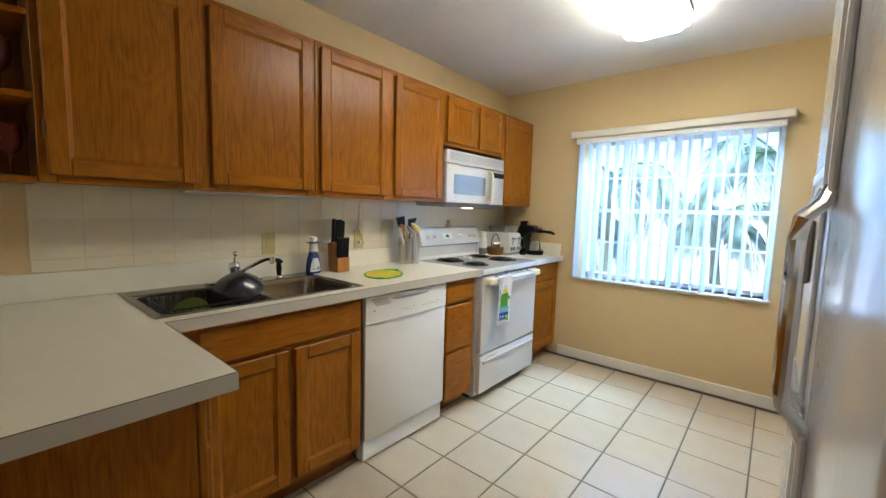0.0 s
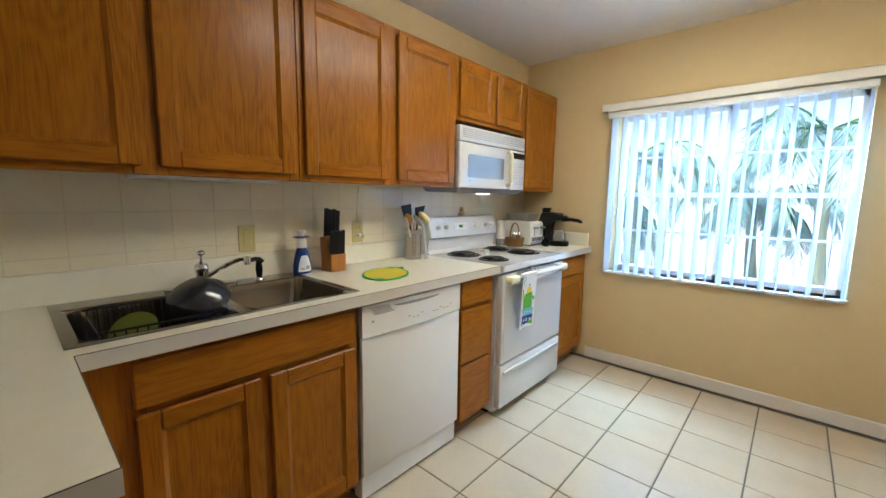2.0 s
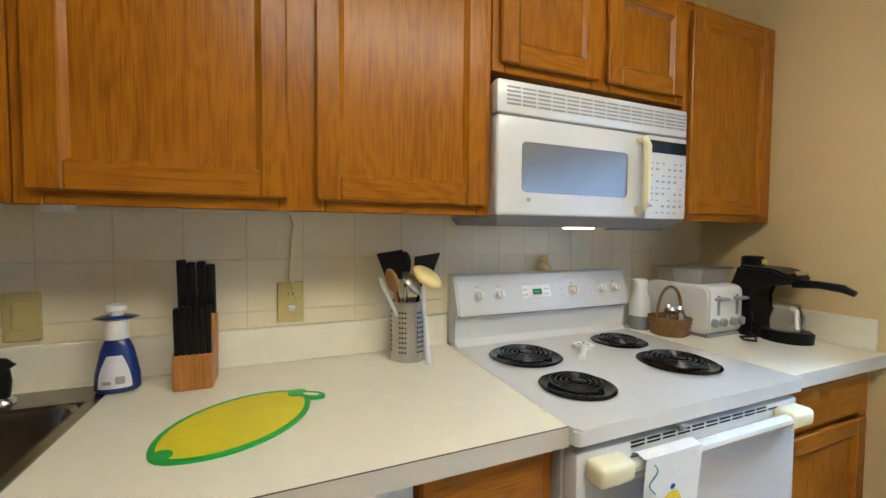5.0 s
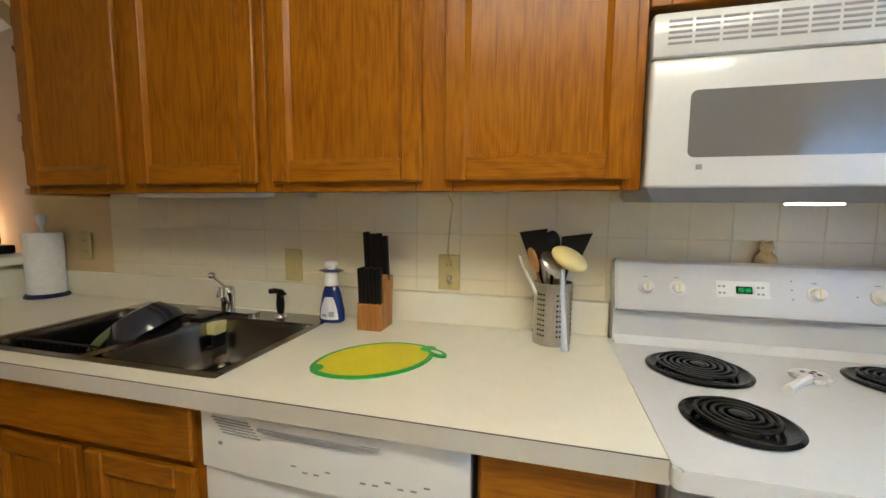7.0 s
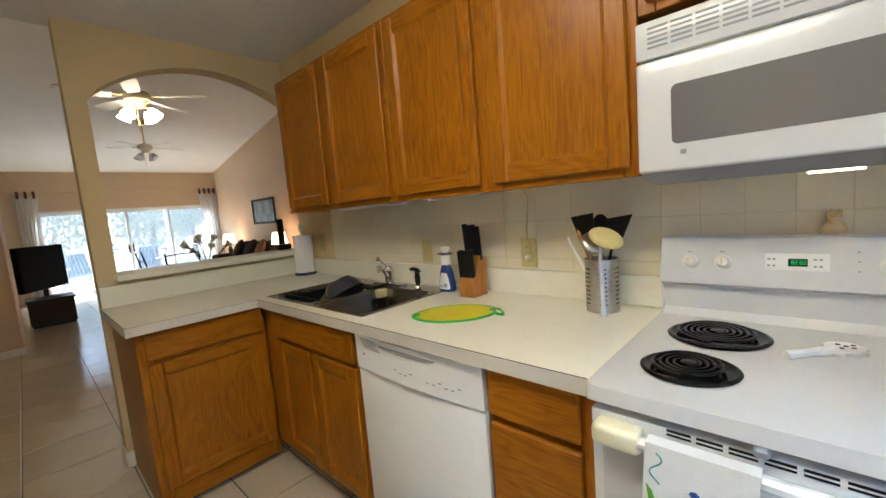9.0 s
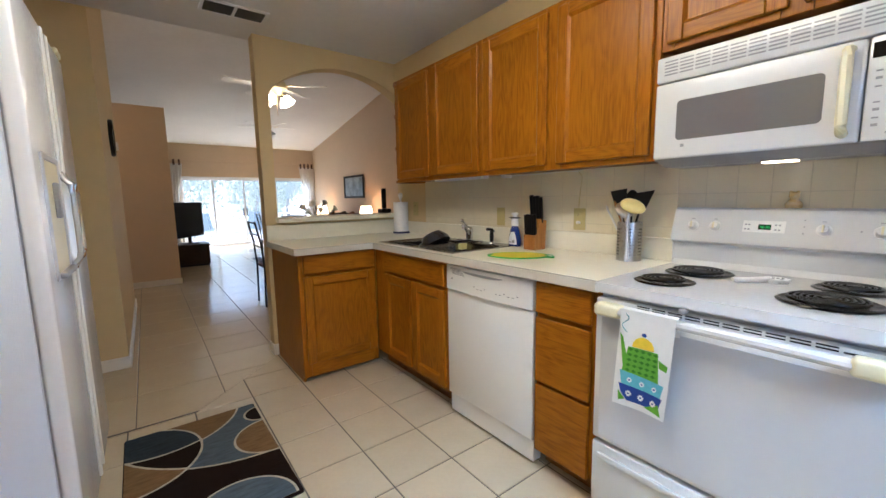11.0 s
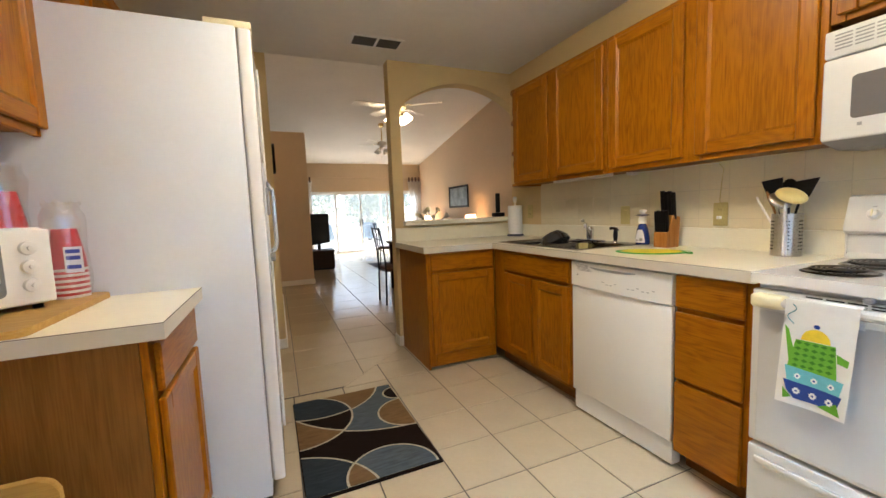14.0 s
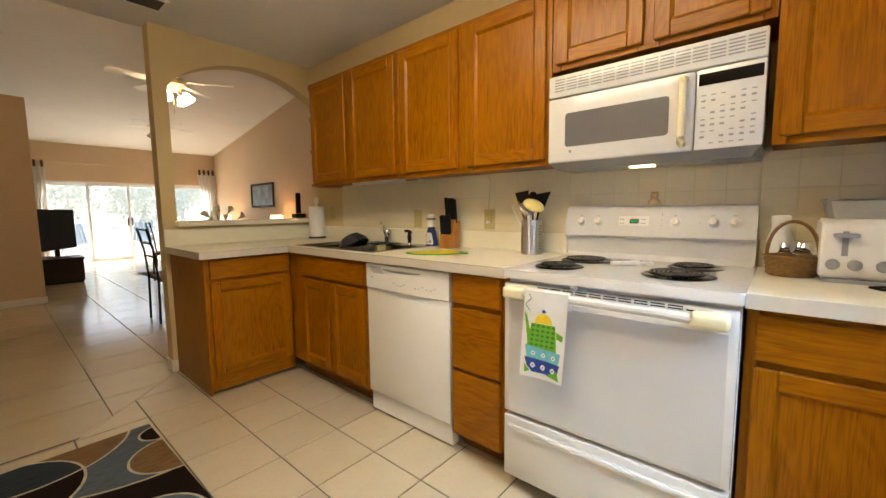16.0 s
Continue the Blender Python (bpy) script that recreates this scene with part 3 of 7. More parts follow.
prism(bm, [(d0 + 0.16 + 0.14 * (1 - math.cos(math.pi * i / 12)), -0.012 * math.sin(math.pi * i / 12)) for i in range(13)], 0.02,
      Matrix(((0, 0, 1, 0.615), (1, 0, 0, 0), (0, 1, 0, 0.846), (0, 0, 0, 1))))
part("handle", bm, GREY, panel, "scooped grey handle recess", 0)
bm = bmesh.new()
for i in range(10):
    y = d0 + 0.24 + i * 0.026 + (0.05 if i > 3 else 0)
    lbox(side((0.6205 + 0.012 * math.sin(math.pi * (y - d0) / (d1 - d0)), y, 0.768 + 0.01 * (i % 3 == 0)), X), (0, 0, 0), (0.012, 0.003, 0.0012), 0, bm)
part("print", bm, GREY, panel, "small grey printed marks", 0)
part("badge", lbox(side((0.6205, d0 + 0.05, 0.79), X), (0, 0, 0), (0.06, 0.008, 0.002)), GREY, panel, smooth=0)
part("toe_panel", box(bmesh.new(), (0.545, d0 + 0.006, 0.012), (0.60, d1 - 0.006, 0.118), 0.003), DWHITE, dw, "white metal kick panel")

# ---- range ----
rg = thing("range", (0.33, 0.381, 0), "white electric coil range with a towel on its oven handle", "range")
S0, S1 = 0.003, 0.761
part("body", box(bmesh.new(), (0.02, S0, 0.03), (0.62, S1, 0.885), 0.003), ENAMEL, rg)
bm = bmesh.new()
prism(bm, rrect(0.03, 0.672, S0 - 0.006, S1 + 0.006, 0.012), 0.034, Matrix.Translation((0, 0, 0.888)))
bmesh.ops.bevel(bm, geom=[e for e in bm.edges if all(v.co.z > 0.92 for v in e.verts)], offset=0.006, segments=2, affect="EDGES")
top = part("cooktop", bm, ENAMEL, rg)
bm = bmesh.new()
prof = [(0.008, 0.923), (0.008, 1.164), (0.05, 1.168), (0.062, 1.160), (0.10, 1.045), (0.098, 1.030), (0.072, 1.018), (0.066, 0.945), (0.085, 0.923)]
prism(bm, prof, S1 - S0, Matrix(((1, 0, 0, 0), (0, 0, 1, S0), (0, 1, 0, 0), (0, 0, 0, 1))))
bmesh.ops.bevel(bm, geom=[e for e in bm.edges if abs(e.verts[0].co.y - e.verts[1].co.y) < 1e-4], offset=0.005, segments=2, affect="EDGES")
cons = part("console", bm, ENAMEL, rg)
CN = Vector((0.115, 0, 0.038)).normalized()
def on_console(y, h):
    """A point on the sloping face, h from 0 at its foot to 1 at its top."""
    return Vector((0.10 - 0.038 * h, y, 1.045 + 0.115 * h))
CF = lambda y, h: Matrix.Translation(on_console(y, h)) @ Matrix((Vector((0, 1, 0)), CN.cross(Vector((0, 1, 0))), CN)).transposed().to_4x4()
for y in (0.085, 0.165, 0.487, 0.622, 0.692):
    k = lathe(bmesh.new(), [(0.021, 0), (0.021, 0.004), (0.016, 0.006), (0.0145, 0.02), (0.012, 0.022)], m=CF(y, 0.42), seg=20)
    kn = part("knob", k, WPLA, cons, "cream plastic knob")
    b = bmesh.new()
    lbox(CF(y, 0.42), (-0.0025, -0.013, 0.021), (0.0025, 0.013, 0.027), 0.001, b)
    part("grip", b, CREAM, kn)
b = lbox(CF(0.31, 0.45), (-0.052, -0.021, 0.0), (0.075, 0.024, 0.002), 0.001)
pn = part("display_panel", b, WPLA, cons)
LED = material("green_display", (0.01, 0.06, 0.02), 0.3, emit=0.5, ecol=(0.03, 0.8, 0.15))
dsp = part("display", lbox(CF(0.31, 0.45), (-0.004, -0.01, 0.0021), (0.034, 0.010, 0.003)), BLGLOSS, pn, "dark display with green clock digits", 0)
for k in range(4):
    x = 0.002 + k * 0.0072 + (0.002 if k > 1 else 0)
    b = bmesh.new()
    for q in ((0, -0.005, 0.0008, 0.005), (0.0042, -0.005, 0.005, 0.005), (0, 0.0042, 0.005, 0.005), (0, -0.005, 0.005, -0.0042), (0, -0.0004, 0.005, 0.0004)):
        lbox(CF(0.31, 0.45), (x + q[0], q[1], 0.0031), (x + q[2], q[3], 0.0034), 0, b)
    part("digit", b, LED, dsp, smooth=0)
for i in range(4):
    for j in range(2):
        b = bmesh.new()
        lbox(CF(0.31, 0.45), (-0.046 + i * 0.0105 + (0.07 if i > 1 else 0), -0.012 + j * 0.018, 0.0021), (-0.040 + i * 0.0105 + (0.07 if i > 1 else 0), -0.007 + j * 0.018, 0.003), 0, b)
        part("button", b, GREY, pn, smooth=0)
b = bmesh.new()
for y in (0.085, 0.165, 0.487, 0.622, 0.692):
    lbox(CF(y, 0.42), (-0.008, 0.029, 0.0), (0.004, 0.0315, 0.0012), 0, b)
for y, h in ((0.435, 0.3), (0.435, 0.5), (0.435, 0.7), (0.575, 0.42)):
    lbox(CF(y, h), (-0.002, -0.002, 0.0), (0.002, 0.002, 0.0012), 0, b)
part("print", b, GREY, cons, "small dark marks", 0)

def burner(x, y, r):
    bm = lathe(bmesh.new(), [(r, 0), (r + 0.004, 0.002), (r - 0.004, 0.005), (r - 0.012, 0.001), (0.02, -0.0004), (0.001, -0.0004)], (x, y, 0.9225), 36)
    pan = part("drip_pan", bm, BLGLOSS, top, "black enamelled drip pan")
    bm = bmesh.new()
    turns = 5 if r > 0.095 else 4
    pts = [(x + (0.018 + (r - 0.038) * k / (turns * 20)) * math.cos(k * math.pi / 10), y + (0.018 + (r - 0.038) * k / (turns * 20)) * math.sin(k * math.pi / 10), 0.9335) for k in range(turns * 20 + 1)]
    tube(bm, pts, 0.0045, 6)
    part("coil", bm, COIL, pan, "dark spiral heating coil")
    part("cap", lathe(bmesh.new(), [(0.016, 0), (0.016, 0.002), (0.012, 0.003)], (x, y, 0.9355), 16), COIL, pan)

burner(0.238, 0.172, 0.110)
burner(0.490, 0.155, 0.092)
burner(0.215, 0.585, 0.092)
burner(0.455, 0.568, 0.110)
od = part("oven_door", box(bmesh.new(), (0.622, S0 + 0.002, 0.338), (0.662, S1 - 0.002, 0.868), 0.006, 2), ENAMEL, rg)
part("door_window", box(bmesh.new(), (0.6622, 0.028, 0.352), (0.6635, 0.736, 0.80), 0.0005), material("pale_oven_glass", (0.60, 0.61, 0.625), 0.12, var=0.02, coat=0.4), od, "plain pale glass front")
b = bmesh.new()
for i in range(11):
    y = 0.15 + i * 0.048
    for j in range(2 if i < 10 else 1):
        box(b, (0.6605, y, 0.853 + j * 0.008), (0.6631, y + 0.040, 0.857 + j * 0.008))
part("vent_slot", b, BLACK, od, "thin dark vent slots", 0)
b = tube(bmesh.new(), [(0.695, 0.06, 0.838), (0.698, 0.2, 0.841), (0.699, 0.38, 0.842), (0.698, 0.56, 0.841), (0.695, 0.70, 0.838)], 0.0145, 10)
hd = part("oven_handle", b, ENAMEL, od)
for ya, yb in ((0.022, 0.115), (0.645, 0.74)):
    part("bracket", box(bmesh.new(), (0.6625, ya, 0.816), (0.712, yb, 0.860), 0.012, 3), CREAM, hd, "yellowed plastic handle end")
part("latch", box(bmesh.new(), (0.655, 0.28, 0.870), (0.681, 0.302, 0.886), 0.004), GREY, rg)
dr = part("storage_drawer", box(bmesh.new(), (0.622, S0 + 0.002, 0.062), (0.662, S1 - 0.002, 0.322), 0.006, 2), ENAMEL, rg)
part("pull_lip", box(bmesh.new(), (0.6625, 0.03, 0.268), (0.676, 0.734, 0.29), 0.005, 2), ENAMEL, dr)
part("kick", box(bmesh.new(), (0.06, S0 + 0.02, 0.0), (0.56, S1 - 0.02, 0.0295)), BLACK, rg)

# ---- towel with a printed teapot ----
tw = thing("dish_towel", (0.705, 0.2, 0.86), "white dish towel printed with a green teapot and blue cups", "towel")
def tow(u, v):
    """A point on the towel's front: u across, v down from the handle."""
    y = 0.128 + u * 0.166 - 0.022 * v
    return Vector((0.719 + 0.006 * math.sin(5 * u + 2 * v) * v - 0.016 * max(0, v - 0.1) * 0.6, y, 0.862 - 0.33 * v))
CLOTH = material("white_cotton", (0.82, 0.82, 0.80), 0.9, var=0.05, scale=40, bump=0.4, bscale=500)
bm = bmesh.new()
grid = [[bm.verts.new(tow(i / 10, j / 16)) for i in range(11)] for j in range(17)]
over = [[bm.verts.new(Vector((0.699 + 0.019 * math.cos(a), tow(i / 10, 0).y, 0.846 + 0.019 * math.sin(a)))) for i in range(11)] for a in (0.8, 1.6, 2.4, 3.1)]
back = [[bm.verts.new(Vector((0.679, tow(i / 10, 0).y - 0.004, 0.846 - 0.05 * j))) for i in range(11)] for j in (0.5, 1)]
rows_ = back[::-1] + over[::-1] + grid
for a, b in zip(rows_, rows_[1:]):
    for i in range(10):
        bm.faces.new((a[i], a[i + 1], b[i + 1], b[i]))
part("cloth", bm, CLOTH, tw, smooth=60)

def printed(name, outline, mat, label, lift):
    bm = bmesh.new()
    f = bm.faces.new([bm.verts.new((u, v, 0)) for u, v in outline])
    bmesh.ops.triangulate(bm, faces=[f])
    bmesh.ops.subdivide_edges(bm, edges=bm.edges[:], cuts=4, use_grid_fill=True)
    for w in bm.verts:
        w.co = tow(w.co.x, w.co.y) + Vector((0.0012 + lift, 0, 0))
    part(name, bm, mat, tw, label, 0)

INK = lambda n, c: material(n, c, 0.9, var=0.15, scale=60)
KGREEN, KDARK, KYEL, KCYAN, KNAVY = INK("green_ink", (0.14, 0.42, 0.03)), INK("dark_green_ink", (0.05, 0.22, 0.015)), INK("yellow_ink", (0.85, 0.62, 0.04)), INK("cyan_ink", (0.16, 0.52, 0.60)), INK("navy_ink", (0.02, 0.06, 0.30))
printed("teapot", [(0.22, 0.36), (0.76, 0.36), (0.82, 0.66), (0.12, 0.66)], KGREEN, "green teapot print", 0)
printed("spout", [(0.03, 0.24), (0.10, 0.28), (0.24, 0.52), (0.15, 0.58)], KGREEN, "", 0.0002)
printed("teapot_handle", [(0.78, 0.42), (0.95, 0.46), (0.94, 0.52), (0.80, 0.50)], KGREEN, "", 0.0002)
printed("lid", [(0.30, 0.355)] + [(0.49 - 0.20 * math.cos(math.pi * k / 8), 0.35 - 0.11 * math.sin(math.pi * k / 8)) for k in range(9)] + [(0.69, 0.355)], KYEL, "yellow lid print", 0.0002)
printed("lid_knob", [(0.49 + 0.05 * math.cos(k), 0.215 + 0.02 * math.sin(k)) for k in (0, 1, 2, 3, 4, 5)], KNAVY, "", 0.0004)
for r in range(5):
    for k in range(5):
        u, v = 0.27 + k * 0.115 - 0.006 * r, 0.385 + r * 0.055
        printed("leaf", [(u - 0.05, v), (u, v - 0.018), (u + 0.05, v), (u, v + 0.018)], KDARK, "", 0.0006)
printed("cup", [(0.10, 0.62), (0.92, 0.66), (0.88, 0.80), (0.16, 0.78)], KCYAN, "turquoise cup print", 0.0008)
printed("bowl", [(0.10, 0.76), (0.92, 0.79), (0.86, 0.93), (0.28, 0.93), (0.16, 0.86)], KNAVY, "navy bowl print", 0.0010)
printed("saucer_leaf", [(0.10, 0.84), (0.24, 0.92), (0.12, 0.95)], KGREEN, "", 0.0012)
printed("saucer_leaf", [(0.86, 0.86), (0.93, 0.97), (0.60, 0.94)], KGREEN, "", 0.0012)
for v, n, s in ((0.705, 3, 0.055), (0.85, 3, 0.065)):
    for k in range(n):
        u = 0.30 + k * 0.23
        printed("flower", [(u + s * (1 if a % 2 else 0.7) * math.cos(a * math.pi / 8), v + 0.01 * k + s * 0.5 * (1 if a % 2 else 0.7) * math.sin(a * math.pi / 8)) for a in range(16)], CLOTH, "", 0.0014)
        printed("flower_eye", [(u + 0.02 * math.cos(a), v + 0.01 * k + 0.01 * math.sin(a)) for a in (0, 1, 2, 3, 4, 5)], KNAVY, "", 0.0018)
bm = tube(bmesh.new(), [tow(0.12 + 0.06 * math.sin(k * 0.8), 0.04 + 0.02 * k) + Vector((0.0035, 0, 0)) for k in range(10)], 0.0014, 5)
part("steam", bm, INK("teal_ink", (0.04, 0.25, 0.28)), tw)

# ---- microwave ----
mw = thing("microwave", (0.17, 0.40, 1.335), "white over-the-range microwave with a grey window and yellowed handle", "microwave")
M0, M1, MX = 0.014, 0.768, 0.320
part("body", box(bmesh.new(), (0.004, M0 + 0.004, 1.360), (0.280, M1 - 0.004, 1.730), 0.003), ENAMEL, mw)
part("grille_panel", box(bmesh.new(), (0.2805, M0, 1.640), (MX - 0.002, M1, 1.733), 0.008, 2), ENAMEL, mw)
b = bmesh.new()
for i in range(14):
    for j in range(5):
        y = M0 + 0.03 + i * 0.0515
        box(b, (MX - 0.0025, y, 1.664 + j * 0.0115), (MX - 0.0008, y + 0.045, 1.669 + j * 0.0115))
part("grille_slot", b, GREY, mw, "rows of grey vent slots", 0)
md = part("door", box(bmesh.new(), (0.2805, M0, 1.358), (MX, 0.571, 1.636), 0.010, 3), ENAMEL, mw)
b = prism(bmesh.new(), rrect(0.094, 0.492, 1.424, 1.566, 0.014), 0.0012, Matrix(((0, 0, 1, MX + 0.0002), (1, 0, 0, 0), (0, 1, 0, 0), (0, 0, 0, 1))))
part("door_window", b, DGLASS, md, "grey see-through window", 0)
b = bmesh.new()
tube(b, [(MX - 0.006, 0.538, 1.385), (MX + 0.026, 0.538, 1.391), (MX + 0.034, 0.538, 1.407), (MX + 0.034, 0.538, 1.59), (MX + 0.026, 0.538, 1.607), (MX - 0.006, 0.538, 1.614)], 0.0135, 8)
part("door_handle", b, CREAM, md, "yellowed plastic handle")
part("badge", box(bmesh.new(), (MX, 0.112, 1.398), (MX + 0.001, 0.124, 1.409)), GREY, md, smooth=0)
cp = part("control_panel", box(bmesh.new(), (0.2805, 0.574, 1.358), (MX, M1, 1.636), 0.008, 2), ENAMEL, mw)
part("display", box(bmesh.new(), (MX + 0.0001, 0.582, 1.578), (MX + 0.0015, 0.760, 1.618)), BLGLOSS, cp, "black display strip", 0)
for j in range(9):
    for i in range(6):
        if (i * 7 + j * 3) % 5:
            b = box(bmesh.new(), (MX + 0.0001, 0.592 + i * 0.028, 1.378 + j * 0.0205), (MX + 0.001, 0.592 + i * 0.028 + 0.013, 1.382 + j * 0.0205 + 0.003 * (j % 2)))
            part("key_print", b, GREY, cp, smooth=0)
b = bmesh.new()
vs = [b.verts.new(c) for c in ((0.03, M0 + 0.01, 1.335), (0.27, M0 + 0.03, 1.328), (0.27, M1 - 0.03, 1.328), (0.03, M1 - 0.01, 1.335), (0.01, M0, 1.358), (0.318, M0 + 0.004, 1.358), (0.318, M1 - 0.004, 1.358), (0.01, M1, 1.358))]
for f in ((0, 1, 2, 3), (4, 5, 6, 7), (0, 1, 5, 4), (1, 2, 6, 5), (2, 3, 7, 6), (3, 0, 4, 7)):
    b.faces.new([vs[i] for i in f])
part("underside", b, material("grey_steel", (0.30, 0.30, 0.31), 0.4, metal=0.3), mw, "grey sloping underside", 0)
part("lamp_lens", box(bmesh.new(), (0.20, 0.34, 1.323), (0.25, 0.43, 1.3285), 0.002), material("lit_lens", (1, 0.86, 0.6), 0.4, emit=3, ecol=(1.0, 0.80, 0.50)), mw, "lit lamp lens")
part("filter", box(bmesh.new(), (0.10, 0.62, 1.322), (0.24, 0.76, 1.3295), 0.002), GREY, mw)

# ---- refrigerator ----
fr = thing("refrigerator", (2.6, -1.36, 0), "white side-by-side refrigerator with a water dispenser", "refrigerator")
F0, F1, FZ = -1.785, -0.875, 1.875
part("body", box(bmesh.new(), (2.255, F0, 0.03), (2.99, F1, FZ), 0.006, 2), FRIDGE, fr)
part("toe_grille", box(bmesh.new(), (2.26, F0 + 0.01, 0.0), (2.95, F1 - 0.01, 0.0295)), BLACK, fr)
FS = -1.318
b = bmesh.new()
box(b, (2.203, FS + 0.003, 0.09), (2.25, F1, FZ - 0.004), 0.010, 3)
fd = part("freezer_door", b, FDOOR, fr)
b = bmesh.new()
box(b, (2.203, F0, 0.09), (2.25, FS - 0.003, FZ - 0.004), 0.010, 3)
rd = part("refrigerator_door", b, FDOOR, fr)
part("gasket", box(bmesh.new(), (2.2505, F0 + 0.01, 0.1), (2.2545, F1 - 0.01, FZ - 0.01)), GREY, fr)
for y, d in ((FS + 0.045, fd), (FS - 0.045, rd)):
    s = 1 if y > FS else -1
    b = bmesh.new()
    box(b, (2.193, y - 0.012, 1.335), (2.2028, y + 0.012, FZ - 0.02), 0.004)
    box(b, (2.193, y - 0.012, 0.12), (2.2028, y + 0.012, 0.99), 0.004)
    part("edge_trim", b, WPLA, d, "white trim strip in line with the handle")
    b = tube(bmesh.new(), [(2.200, y, 0.975), (2.192, y, 1.0), (2.173, y, 1.022), (2.169, y, 1.05), (2.169, y, 1.27), (2.173, y, 1.302), (2.192, y, 1.325), (2.200, y, 1.345)], 0.0105, 10)
    part("handle", b, CHROME if s < 0 else material("bright_trim", (0.75, 0.76, 0.78), 0.22, metal=0.7), d, "shiny bowed handle")
for y in (F1 - 0.07, F0 + 0.07):
    part("hinge_cover", box(bmesh.new(), (2.20, y - 0.05, FZ), (2.36, y + 0.05, FZ + 0.028), 0.006, 2), CREAM, fr, "yellowed hinge cover")
b = bmesh.new()
box(b, (2.196, -1.255, 0.98), (2.2028, -1.235, 1.39), 0.002)
box(b, (2.196, -0.985, 0.98), (2.2028, -0.965, 1.39), 0.002)
box(b, (2.196, -1.235, 1.37), (2.2028, -0.985, 1.39), 0.002)
box(b, (2.196, -1.235, 0.98), (2.2028, -0.985, 1.0), 0.002)
dp = part("dispenser_frame", b, material("satin_trim", (0.72, 0.73, 0.75), 0.35, metal=0.6), fd, "chromed dispenser frame")
# Yellow light inside the recess is given by the plastic's colour.
part("dispenser_recess", box(bmesh.new(), (2.1995, -1.234, 1.001), (2.2027, -0.986, 1.369)), CREAM, dp, "dispenser recess with yellow light in its colour", 0)
part("dispenser_lever", box(bmesh.new(), (2.185, -1.13, 1.18), (2.1993, -1.09, 1.30), 0.004), GREY, dp)
part("drip_tray", box(bmesh.new(), (2.178, -1.225, 0.985), (2.1985, -0.995, 1.003), 0.003), GREY, dp)

fr.location.x -= 0.036

# ---- counter beside the refrigerator ----
c = thing("base_cabinet", (2.75, -0.59, 0), "oak base cabinet with one drawer and one door beside the refrigerator", "cabinet", "base cabinets")
RX = 2.445
b = bmesh.new()
box(b, (RX + 0.019, -0.86, 0.1), (EX - 0.002, -0.379, 0.877))
part("body", b, OAKD, c)
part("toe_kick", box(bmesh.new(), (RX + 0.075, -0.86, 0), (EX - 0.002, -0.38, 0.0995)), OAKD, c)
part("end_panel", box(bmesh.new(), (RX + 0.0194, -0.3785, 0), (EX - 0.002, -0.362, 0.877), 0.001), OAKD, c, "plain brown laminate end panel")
for y0, y1 in ((-0.41, -0.362), (-0.86, -0.82)):
    part("stile", box(bmesh.new(), (RX, y0, 0.1), (RX + 0.0185, y1, 0.877), 0.002), OAKV, c)
for z0, z1 in ((0.1, 0.15), (0.69, 0.745), (0.85, 0.877)):
    part("rail", box(bmesh.new(), (RX + 0.0006, -0.8194, z0), (RX + 0.0185, -0.4106, z1), 0.002), OAKY, c)
drawer_front(c, side((RX - 0.0015, -0.388, 0.728), NX), 0.46, 0.128, OAKY)
cabinet_door(c, side((RX - 0.0015, -0.388, 0.128), NX), 0.46, 0.58)
b = bmesh.new()
box(b, (2.402, -0.868, CT0), (EX - 0.002, -0.334, CT1))
ct3 = solid("countertop", b, LAM, "cream laminate countertop beside the refrigerator", "countertop", smooth=0)
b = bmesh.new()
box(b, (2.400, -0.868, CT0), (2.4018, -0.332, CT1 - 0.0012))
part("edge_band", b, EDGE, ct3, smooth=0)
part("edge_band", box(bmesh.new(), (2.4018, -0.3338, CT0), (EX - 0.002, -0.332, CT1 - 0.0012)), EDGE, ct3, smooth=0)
part("seam", box(bmesh.new(), (2.3998, -0.868, CT1 - 0.0012), (2.4018, -0.3318, CT1 + 0.0002)), SEAM, ct3, smooth=0)
part("seam", box(bmesh.new(), (2.402, -0.3338, CT1 - 0.0012), (EX - 0.002, -0.3318, CT1 + 0.0002)), SEAM, ct3, smooth=0)

def upper_east(y0, y1, z0, z1, n, label):
    c = thing("upper_cabinet", (EX - 0.15, (y0 + y1) / 2, z0), label, "cabinet", "upper cabinets")
    fx = 2.80
    part("body", box(bmesh.new(), (fx + 0.019, y0, z0 + 0.012), (EX - 0.001, y1, z1)), OAKD, c)
    w = (y1 - y0) / n
    for i in range(n + 1):
        yy = min(max(y0 + i * w, y0 + 0.02), y1 - 0.02)
        part("stile", box(bmesh.new(), (fx, yy - 0.02, z0), (fx + 0.0185, yy + 0.02, z1), 0.002), OAKV, c)
    for i in range(n):
        for a, b2 in ((z0, z0 + 0.045), (z1 - 0.045, z1)):
            part("rail", box(bmesh.new(), (fx + 0.0006, y0 + i * w + 0.0406 - (0.02 if i else 0), a), (fx + 0.0185, y0 + (i + 1) * w - 0.0406 + (0.02 if i < n - 1 else 0), b2), 0.002), OAKY, c)
        cabinet_door(c, side((fx - 0.0015, y0 + (i + 1) * w - 0.014, z0 + 0.024), NX), w - 0.028, z1 - z0 - 0.05)
    return c

upper_east(-0.895, -0.30, 1.45, 2.135, 1, "oak wall cabinet with one door above the toaster oven")
upper_east(-1.815, -0.905, 1.95, 2.28, 2, "short oak wall cabinet above the refrigerator")

# cutting board, toaster oven, cups
BAMBOO = oak("light_board_wood", 0, (0.54, 0.34, 0.10), (0.40, 0.22, 0.055), 0.5, False)
